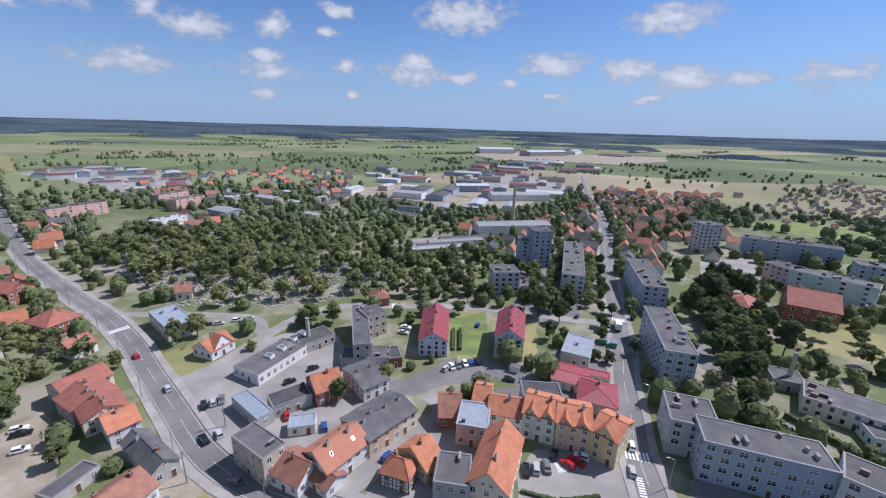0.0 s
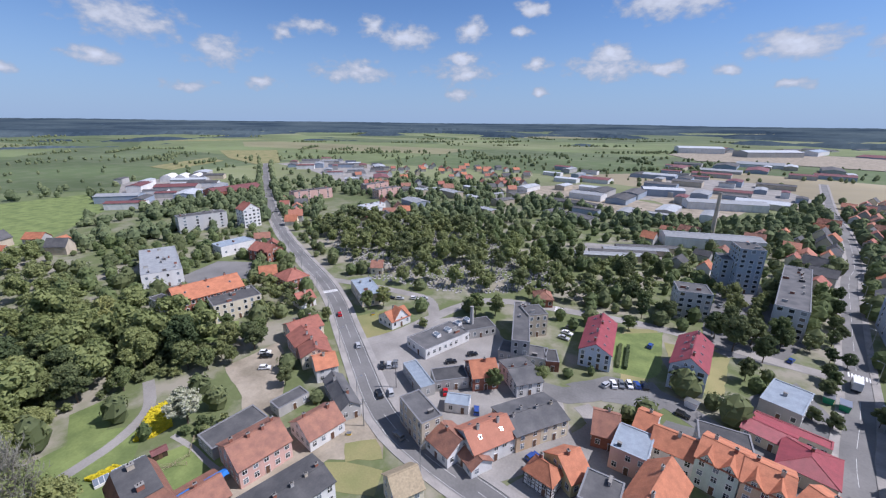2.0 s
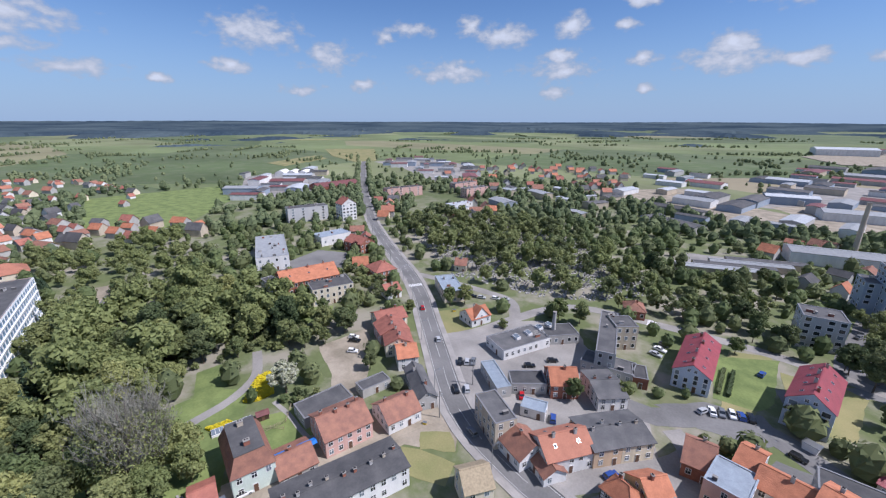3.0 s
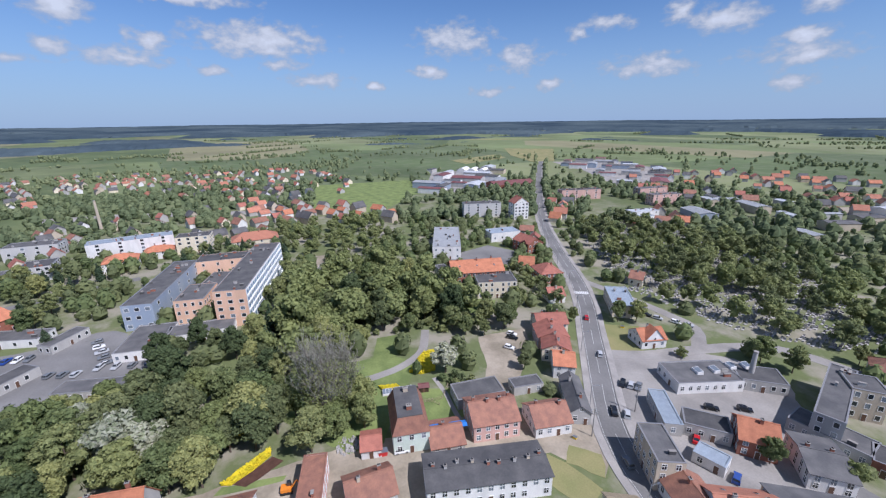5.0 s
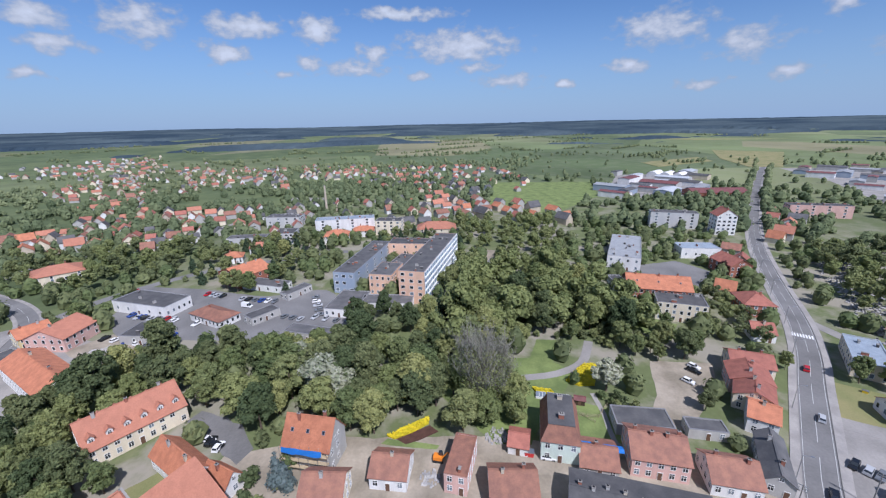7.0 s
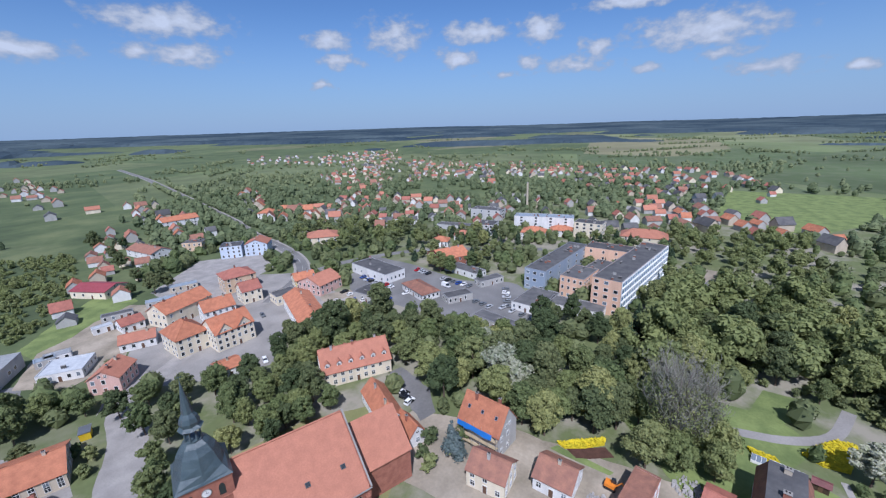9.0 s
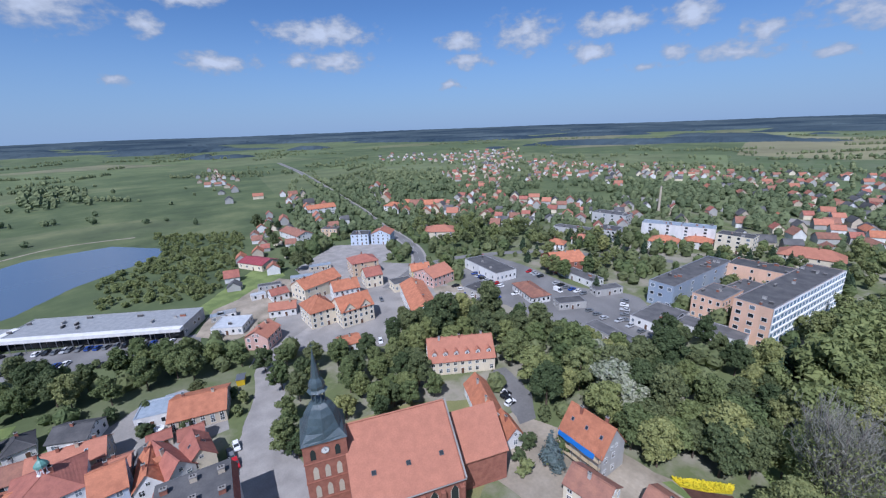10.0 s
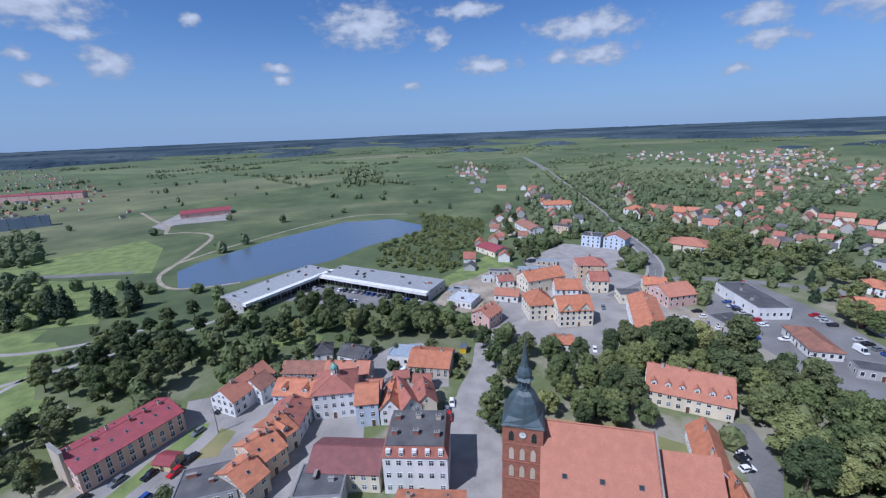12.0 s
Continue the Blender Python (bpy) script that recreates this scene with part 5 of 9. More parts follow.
flat(49.3, 117.8, -22.0, 16.5, 4.0, 3.15, "plaster_cream", "metal_red", 1)
gable(43.8, 114.7, -24.9, 10.7, 8.0, 3.1, "plaster_cream", "metal_red", 1, 1.4)
flat(52.0, 132.4, -26.3, 9.8, 15.1, 4.4, "plaster_grey", "metal_grey", 1)
gable(-1.3, 142.8, -1.6, 10.4, 25.7, 6.4, "plaster_blue", "metal_red", 3, 3.1, "y", chimneys=4, sky=4)
gable(27.7, 138.9, -11.8, 10.2, 21.3, 8.8, "plaster_blue", "metal_red", 4, 3.6, "y", chimneys=4, sky=4)
flat(-29.1, 137.2, 13.2, 6.2, 32.0, 8.8, "plaster_grey", "felt", 3)
flat(-26.5, 147.0, 36.0, 8.2, 9.0, 9.24, "plaster_beige", "felt", 3)
gable(-34.3, 106.9, 36.0, 8.4, 10.0, 4.8, "brick", "tile_orange", 2, 3.1)
gable(-22.7, 111.4, 39.9, 8.7, 14.0, 4.4, "plaster_white", "felt", 2, 1.4)
flat(-25.1, 125.5, 4.3, 16.4, 8.0, 3.6, "plaster_grey", "felt", 1)
flat(-15.3, 125.7, 17.0, 4.4, 8.0, 3.6, "brick", "felt", 1)
flat(-56.7, 121.9, -26.2, 11.5, 20.9, 3.6, "plaster_white", "felt", 1)
flat(-46.8, 136.4, 44.0, 13.0, 9.0, 3.6, "plaster_grey", "felt", 1)
flat(-52.1, 96.8, -38.6, 14.7, 4.7, 3.6, "plaster_grey", "metal_grey", 1)
flat(-43.1, 101.1, 36.9, 11.0, 7.0, 3.6, "plaster_grey", "felt", 1)
gable(-80.5, 129.3, 68.8, 9.7, 9.0, 3.5, "plaster_white", "tile_orange", 1, 2.8, fronts=1, name="cottage")
flat(-106.1, 145.9, -39.9, 21.4, 9.7, 5.28, "plaster_cream", "metal_grey", 2)
flat(-36.2, 91.6, 12.9, 7.0, 5.0, 2.7, "plaster_white", "metal_grey", 1)
gable(-120.1, 177.0, 25.8, 6.5, 9.0, 4, "plaster_cream", "tile_brown", 1, 2.8)
hip(-28.1, 175.3, 19.4, 8.0, 9.0, 4, "brick", "tile_brown", 1, 2.8)
gable(-82.9, 88.5, 51.4, 6.8, 9.5, 4.8, "plaster_white", "tile_orange", 2, 2.4)
gable(-91.4, 93.3, 50.7, 9.9, 9.8, 4.8, "plaster_cream", "tile_red", 2, 2.4, "y")
gable(-99.1, 98.0, 61.3, 11.3, 10.3, 4.8, "plaster_pink", "tile_red", 2, 2.4, "y")
gable(-106.8, 104.5, 64.8, 12.1, 10.2, 4.8, "plaster_cream", "tile_red", 2, 2.4)
gable(-68.4, 78.7, 56.0, 5.8, 16.4, 4, "plaster_grey", "felt", 1, 2.1, "y")
gable(-66.7, 66.3, 72.2, 10.3, 10.0, 3.6, "plaster_white", "tile_brown", 1, 3.1)
gable(-74.1, 52.6, 72.6, 12.7, 12.0, 5.2, "plaster_pink", "tile_brown", 2, 3.1, chimneys=4)
gable(-58.6, 40.2, 69.2, 28.1, 10.4, 5.6, "plaster_white", "felt", 2, 0.84, chimneys=9)
mansard(-82.8, 31.5, 73.4, 9.3, 15.0, 6, "plaster_mint", "tile_brown", 2, 4, chimneys=1, dormers=False)
gable(-75.1, 38.6, 73.0, 8.7, 10.0, 2.6, "plaster_grey", "tile_brown", 1, 2.1)
flat(-85.6, 55.8, 77.4, 14.8, 8.0, 3.15, "plaster_grey", "felt", 1)
flat(-81.4, 71.3, 74.5, 9.7, 5.0, 2.7, "plaster_grey", "felt", 1)
gable(-82.1, 20.7, 71.1, 5.0, 7.0, 2.6, "plaster_white", "tile_red", 1, 1.4)
gable(-83.3, -31.8, 74.7, 12.4, 9.1, 7, "plaster_grey", "tile_orange", 2, 6, sky=3)
flat(104.9, 193.3, -14.0, 10.8, 44.3, 12.6, "panel_blue", "felt", 5)
flat(83.5, 131.8, -15.5, 9.8, 36.1, 12.6, "panel_blue", "felt", 5)
flat(75.2, 215.8, -17.2, 10.9, 64.3, 12.6, "panel_grey", "felt", 5)
flat(32.8, 192.0, 5.6, 13.0, 12.0, 12.6, "panel_grey", "felt", 5)
flat(60.4, 238.3, 6.9, 10.9, 14.0, 22.7, "panel_blue", "felt", 9)
flat(57.2, 241.8, 5.8, 15.9, 12.0, 15.1, "panel_blue", "felt", 6)
flat(67.6, 90.2, -19.4, 11.5, 12.6, 10.1, "panel_grey", "felt", 4)
flat(77.2, 78.0, -19.8, 26.0, 10.0, 11, "panel_blue", "felt", 4)
flat(94.9, 67.4, -44.0, 12.5, 10.0, 11, "panel_grey", "felt", 4)
gable(171.2, 170.9, -33.8, 18.4, 20.0, 7.9, "brick", "tile_red", 2, 5.6, name="school")
hip(142.2, 173.2, -60.5, 10.8, 14.0, 6.4, "plaster_white", "tile_red", 3, 2.8)
flat(116.9, 117.4, -22.8, 9.2, 9.0, 3.6, "plaster_grey", "felt", 1)
flat(122.6, 101.2, -40.4, 21.4, 12.0, 5.28, "plaster_cream", "felt", 2)
flat(121.2, 91.3, -21.5, 5.4, 8.0, 3.6, "plaster_white", "felt", 1)
flat(194.5, 215.0, -75.3, 13.9, 11.0, 10.9, "plaster_pink", "felt", 4)
flat(206.1, 197.1, -50.7, 34.3, 11.0, 10.9, "plaster_mint", "felt", 4)
flat(235.8, 261.6, -31.6, 52.8, 11.0, 12.6, "panel_blue", "felt", 5)
flat(251.2, 219.8, -29.7, 16.7, 11.0, 10.9, "panel_blue", "felt", 4)
flat(190.1, 279.5, 8.2, 14.2, 12.0, 20.2, "panel_grey", "felt", 8)
flat(210.4, 174.7, -41.6, 11.5, 8.0, 3.6, "plaster_white", "felt", 1)
flat(-224.3, 123.2, 60.8, 17.4, 48.0, 7.92, "plaster_white", "metal_mall", 2)
gable(-162.3, 105.2, 69.9, 26.5, 16.0, 9.3, "brick", "tile_orange", 3, 4, sky=3, name="school")
flat(-147.7, 107.2, 66.1, 18.9, 13.0, 7.92, "plaster_cream", "felt", 3, name="school")
flat(-173.8, 92.8, 82.1, 5.6, 12.0, 7.04, "plaster_white", "felt", 3)
gable(-193.0, 166.3, 88.3, 12.0, 16.0, 6.4, "brick", "tile_red", 2, 3.5, "y")
hip(-148.1, 141.2, 72.1, 11.9, 13.0, 5.6, "brick", "tile_red", 2, 3.5)
flat(-223.1, 168.0, 79.4, 22.3, 13.0, 6.16, "plaster_white", "metal_grey", 1)
gable(-127.3, 126.6, 69.9, 7.6, 9.0, 3.5, "plaster_white", "tile_red", 1, 2.8)
flat(-206.3, 4.0, 71.3, 12.7, 68.7, 16, "plaster_salmon", "felt", 5, name="hospital_wing")
flat(-217.3, -33.3, 74.4, 11.5, 56.8, 11, "panel_blue", "felt", 3, name="hospital_wing")
flat(-193.7, -19.8, 73.5, 11.7, 18.7, 11, "plaster_salmon", "felt", 3, name="hospital_wing")
flat(-242.3, -6.4, 79.1, 27.8, 13.0, 11, "plaster_salmon", "felt", 3, name="hospital_wing")
flat(-215.4, -10.8, 69.5, 12.3, 19.8, 7.92, "plaster_salmon", "felt", 2)
flat(-173.3, -36.7, 75.1, 14.2, 21.4, 3.6, "plaster_white", "felt", 1)
flat(-172.0, -18.5, 81.7, 23.9, 10.0, 3.6, "plaster_white", "felt", 1)
gable(-215.4, -99.1, 52.5, 19.6, 19.5, 6.4, "brick", "tile_orange", 2, 3.5, "y")
flat(-202.8, -84.6, 68.4, 26.8, 9.0, 3.15, "plaster_white", "felt", 1)
flat(-191.3, -65.4, 143.0, 14.9, 6.0, 3.15, "plaster_grey", "felt", 1)
flat(-166.1, -73.6, 137.9, 13.4, 7.0, 3.15, "plaster_grey", "felt", 1)
flat(-146.2, -47.2, 69.0, 22.3, 7.0, 3.15, "plaster_grey", "felt", 1)
flat(-182.7, -129.8, 69.6, 31.8, 13.9, 5.28, "plaster_white", "felt", 1)
hip(-166.9, -94.2, 58.3, 20.1, 10.0, 3.5, "plaster_white", "tile_brown", 1, 2.1)
gable(-97.4, -85.2, 137.5, 23.0, 13.4, 5.2, "plaster_cream", "tile_salmon", 2, 5.6, dormers=6, name="guest_house")
gable(-122.8, -129.9, 145.1, 12.1, 35.2, 6.4, "plaster_white", "tile_orange", 3, 2.8, "y")
gable(-96.4, -146.0, 165.1, 15.0, 13.0, 7.6, "plaster_cream", "tile_orange", 3, 4.6, fronts=2)
hip(-85.9, -157.2, 167.8, 11.9, 14.0, 7.6, "plaster_cream", "tile_orange", 3, 4.6)
gable(-79.5, -126.7, 158.4, 7.9, 8.0, 3.5, "plaster_white", "tile_orange", 1, 1.4)
gable(-104.2, -186.8, -176.3, 23.0, 12.0, 7.0, "plaster_cream", "tile_orange", 2, 3.8)
gable(-109.3, -169.4, 157.3, 12.9, 11.0, 6.4, "plaster_white", "tile_orange", 2, 3.6)
hip(-140.0, -192.9, 156.4, 15.7, 14.0, 8.2, "plaster_peach", "tile_red", 3, 3.2)
gable(-130.0, -172.6, 156.9, 9.3, 10.0, 6.6, "plaster_cream", "tile_red", 2, 3.6)
gable(-155.5, -160.4, 145.1, 10.8, 10.0, 4.8, "plaster_yellow", "tile_orange", 2, 2.8)
gable(-153.9, -147.5, 174.4, 15.7, 16.0, 5.6, "plaster_pink", "tile_salmon", 2, 3.5)
flat(-135.5, -154.7, 157.0, 11.4, 9.0, 4.4, "plaster_cream", "felt", 1)
flat(-153.8, -114.7, 81.4, 15.0, 12.0, 3.6, "plaster_grey", "felt", 1)
gable(-60.0, -157.4, 125.3, 9.5, 10.8, 5.6, "plaster_pink", "tile_salmon", 2, 2.8, "y")
gable(-80.4, -178.8, 145.9, 12.0, 9.0, 3.5, "plaster_white", "tile_salmon", 1, 2.1)
gable(-87.9, -197.8, 169.2, 8.5, 8.0, 3.5, "plaster_white", "tile_red", 1, 2.1)
gable(-106.7, -257.7, 105.9, 21.2, 14.0, 4, "plaster_cream", "metal_red", 1, 2.1)
gable(-27.1, -131.3, 152.5, 15.1, 14.0, 4, "plaster_beige", "tile_orange", 2, 2.8)
flat(-17.3, -140.2, 151.3, 8.7, 9.0, 3.6, "plaster_white", "metal_grey", 1)
flat(-57.8, -181.9, 135.4, 13.2, 12.0, 3.15, "plaster_white", "metal_light", 1)
flat(-21.6, -221.9, 136.1, 72.5, 18.5, 5.5, "plaster_grey", "metal_mall", 1, name="shopping_centre", big=True)
flat(34.2, -236.4, -139.1, 58.1, 20.0, 5.5, "plaster_grey", "metal_mall", 1, name="shopping_centre", big=True)
pink_block = gable(66.8, -119.9, -135.7, 25.7, 14.2, 6.4, "plaster_salmon", "metal_red", 3, 2.4, sky=7, chimneys=6)
fin = Geo()
fin.box(-13.6, -1.6, -0.2, -12.9, 6.2, 10.4)
fin.box(-13.7, -1.7, 10.4, -12.8, 6.3, 10.6, 1)
part("fire_wall", fin, ["plaster_beige", "concrete"], pink_block, "tall pale fire wall")
gable(37.5, -134.6, -128.5, 17.6, 10.0, 5.6, "plaster_white", "tile_salmon", 2, 3.5)
hip(7.7, -120.2, 169.7, 12.8, 13.0, 8.8, "plaster_white", "tile_red", 3, 3.2, dormers=0, chimneys=3, name="town_hall")
gable(19.0, -125.0, 155.9, 14.0, 10.0, 6.4, "plaster_blue", "tile_orange", 2, 2.8, dormers=2, chimneys=3)
gable(-1.5, -112.0, 168.7, 6.6, 11.0, 7.9, "plaster_blue", "tile_orange", 3, 3.2, name="townhouse")
gable(-8.9, -110.5, 160.9, 6.1, 12.0, 5.6, "plaster_white", "tile_orange", 2, 3.5, "y", dormers=1, chimneys=2)
gable(-12.2, -109.8, -170.8, 6.6, 13.0, 5.6, "plaster_white", "tile_red", 2, 3.5, "y")
gable(17.6, -139.2, 158.8, 15.4, 8.0, 4.8, "plaster_grey", "tile_brown", 2, 2.5, chimneys=3)
gable(2.9, -133.4, 158.8, 15.6, 8.4, 4.8, "plaster_beige", "tile_salmon", 2, 2.8, chimneys=4, sky=2)
mansard(-11.2, -85.3, 160.0, 15.5, 14.0, 11, "plaster_white", "tile_red", 3, 2.5, name="townhouse", dormers=True)
gable(5.8, -90.6, 158.4, 17.8, 11.5, 5.6, "plaster_cream", "metal_maroon", 2, 2.8)
gable(53.1, -109.5, 154.9, 5.2, 4.6, 2.3, "plaster_yellow", "metal_red", 1, 0.91)
gable(-35.4, 58.0, 52.9, 6.5, 7.6, 5.6, "plaster_cream", "lath", 2, 2.8)
gable(-75.9, -12.1, 78.3, 8.8, 9.0, 3.6, "plaster_white", "tile_brown", 1, 2.8)
flat(-75.2, 4.7, 71.0, 5.4, 13.0, 5.28, "plaster_pink", "tile_brown", 2)
gable(-68.2, 15.5, 83.8, 10.5, 9.0, 4, "plaster_grey", "tile_brown", 1, 2.8)
gable(-70.8, -26.7, 83.2, 9.5, 8.0, 4.8, "plaster_cream", "tile_brown", 2, 2.8)
flat(-305.3, 331.7, 70.1, 43.9, 11.0, 10.1, "plaster_pink", "felt", 4)
flat(-272.4, 403.2, 74.2, 33.2, 11.0, 10.1, "plaster_pink", "felt", 4)
flat(-241.2, 379.8, 72.4, 31.2, 11.0, 10.1, "plaster_pink", "felt", 4)
flat(-292.2, 196.9, 67.9, 32.9, 11.0, 11.8, "panel_grey", "felt", 5)
gable(-268.7, 219.6, 76.3, 13.1, 12.0, 14, "plaster_white", "tile_red", 5, 4.8, "y")
gable(-412.4, 323.2, 82.2, 58.0, 25.0, 4.8, "brick", "metal_maroon", 1, 3.5)
flat(-214.5, 310.9, 73.3, 25.5, 10.0, 6.16, "plaster_white", "metal_light", 2)
flat(-209.2, 297.6, 80.7, 29.2, 10.0, 3.6, "plaster_white", "metal_grey", 1)
flat(-313.1, -58.7, 94.4, 44.7, 12.0, 11.8, "plaster_white", "metal_grey", 5)
flat(-305.6, -23.8, 79.7, 20.0, 12.0, 10.9, "plaster_cream", "felt", 4)
hip(-295.9, 12.1, 86.8, 28.8, 16.0, 6.4, "plaster_cream", "tile_salmon", 3, 4.2)
hip(-288.6, -61.5, 92.5, 17.0, 14.0, 5.6, "plaster_white", "tile_orange", 2, 3.5)
hip(-303.1, -43.8, 89.4, 16.2, 12.0, 4.8, "plaster_white", "tile_orange", 2, 2.8)
flat(-343.4, -114.0, 83.8, 28.3, 14.0, 8.8, "panel_grey", "felt", 3)
flat(-292.9, -98.8, 90.0, 14.0, 16.0, 7.92, "panel_grey", "felt", 3)
flat(-295.2, -127.6, 90.1, 27.4, 10.0, 4.4, "panel_grey", "felt", 1)
hip(-250.1, -119.6, 103.0, 11.3, 10.0, 4, "plaster_white", "tile_orange", 2, 2.8)
hip(-270.5, -111.0, 106.2, 12.0, 10.0, 4, "plaster_white", "tile_salmon", 2, 2.8)
gable(-227.4, -370.3, 162.8, 29.1, 14.0, 7.9, "plaster_white", "tile_orange", 3, 3.2)
flat(-181.4, -246.4, 131.8, 13.2, 13.0, 7.92, "plaster_blue", "felt", 3)
gable(-192.8, -234.3, 124.1, 14.7, 14.0, 7.9, "plaster_blue", "tile_salmon", 3, 3.2, "y")
flat(-182.9, -287.1, 121.9, 13.5, 10.0, 6.16, "plaster_peach", "felt", 2)
gable(-161.3, -304.7, 85.6, 32.1, 14.0, 4.8, "plaster_white", "tile_brown", 2, 2.8)
hip(-228.2, -206.9, 127.4, 23.1, 18.0, 6.4, "plaster_cream", "tile_salmon", 3, 3.5)
hip(-285.1, -321.0, 111.8, 17.0, 14.0, 5.6, "plaster_white", "tile_orange", 2, 3.5)
gable(458.0, -846.0, 175.0, 125.0, 13.0, 10, "plaster_pink", "metal_red", 4, 2.4)
flat(329.0, -551.0, -160.0, 52.0, 12.0, 11.8, "panel_blue", "felt", 5)
gable(141.5, -541.4, -168.6, 51.9, 25.0, 4.8, "plaster_pink", "metal_red", 1, 2.8)
gable(31.6, -93.4, -136.5, 6.6, 11.5, 5.6, "plaster_beige", "tile_orange", 2, 2.8, chimneys=2, sky=1)
gable(28.4, -101.3, -141.0, 7.7, 12.3, 6, "plaster_peach", "tile_orange", 2, 3.1, chimneys=3, sky=2)
gable(25.2, -108.1, -138.5, 6.0, 11.9, 5.6, "plaster_cream", "tile_orange", 2, 2.4, chimneys=3, dormers=1)
gable(22.3, -113.8, -110.2, 11.4, 10.9, 5.2, "plaster_white", "tile_red", 2, 2.4, chimneys=3, sky=2)
flat(39.0, -93.9, 178.8, 14.2, 10.7, 5.28, "plaster_grey", "felt", 2)
gable(32.9, -133.9, -131.4, 6.2, 9.0, 5.6, "plaster_white", "tile_brown", 2, 2.8)
hip(11.5, -153.3, 174.8, 6.6, 8.0, 3.5, "plaster_white", "felt", 1, 2.1)
gable(-0.0, -147.0, 141.7, 9.9, 9.0, 3.5, "plaster_white", "felt", 1, 2.1)
gable(-18.6, -108.6, 172.0, 6.4, 9.5, 5.6, "plaster_cream", "tile_red", 2, 3.1, "y", chimneys=1, sky=1)
gable(-3.6, -123.5, 160.0, 7.5, 6.0, 3.1, "plaster_pink", "tile_salmon", 1, 1.4, chimneys=1)
gable(-10.5, -121.0, 70.0, 6.5, 5.0, 2.8, "plaster_grey", "felt", 1, 1.1, chimneys=0)
gable(-14.5, -126.5, 165.0, 5.5, 4.6, 2.6, "plaster_beige", "tile_red", 1, 1.3, chimneys=0)
gable(-20.6, -119.8, 160.0, 6.0, 5.0, 3.6, "plaster_white", "tile_red", 1, 1.7, chimneys=1)
flat(-23.0, -143.0, 151.3, 5.0, 4.0, 2.52, "plaster_grey", "metal_grey", 1)
flat(-110.3, -210.9, 150, 14, 5, 2.52, "plaster_grey", "metal_grey", 1)
flat(-91.7, -214.4, 150, 12, 4.5, 2.52, "plaster_grey", "felt", 1)
flat(-81.2, -206.2, 165, 7, 4, 2.52, "plaster_white", "metal_light", 1)
flat(-127.7, -220.2, 150, 13, 6, 2.52, "plaster_beige", "metal_grey", 1)
flat(-61.1, -196.2, 155, 8, 5, 2.52, "plaster_white", "metal_mall", 1)
flat(-57.3, -196.3, 160, 6, 4, 2.52, "plaster_grey", "metal_grey", 1)
gable(-9.7, -68.5, 160.0, 15.0, 9.0, 6.4, "plaster_cream", "tile_orange", 2, 2.1, chimneys=3, sky=2)
flat(12.9, -85.2, 165.1, 11.5, 10.0, 5.28, "plaster_grey", "felt", 2)
gable(-81.1, -63.2, -127.2, 18.0, 7.1, 4, "plaster_white", "tile_orange", 1, 3.5)
gable(-76.3, -51.8, -119.9, 8.2, 5.0, 3.5, "plaster_white", "tile_orange", 1, 2.8)


# factory chimneys
def stack(x, y, h, r, mat="plaster_beige", label="tall pale factory chimney"):
    ob = thing("factory_chimney", x, y, 0, label, "chimney")
    g = Geo()
    g.cyl(0, 0, -0.3, h, r, r * 0.7, 12)
    g.cyl(0, 0, h, h + 0.3, r * 0.8, r * 0.8, 12, 1)
    part("shaft", g, [mat, "concrete"], ob)
    note_foot((x, y, 0, r, r))


stack(-48.5, 135.5, 11, 0.9, "plaster_grey", "grey boiler-house chimney beside the workshop")
stack(63, 345, 34, 1.6)
stack(-395, -90, 26, 1.2)
stack(118, 117, 12, 0.8, "plaster_beige", "pale brick chimney beside the long school")

# ---- vehicles ----
CAR = {}


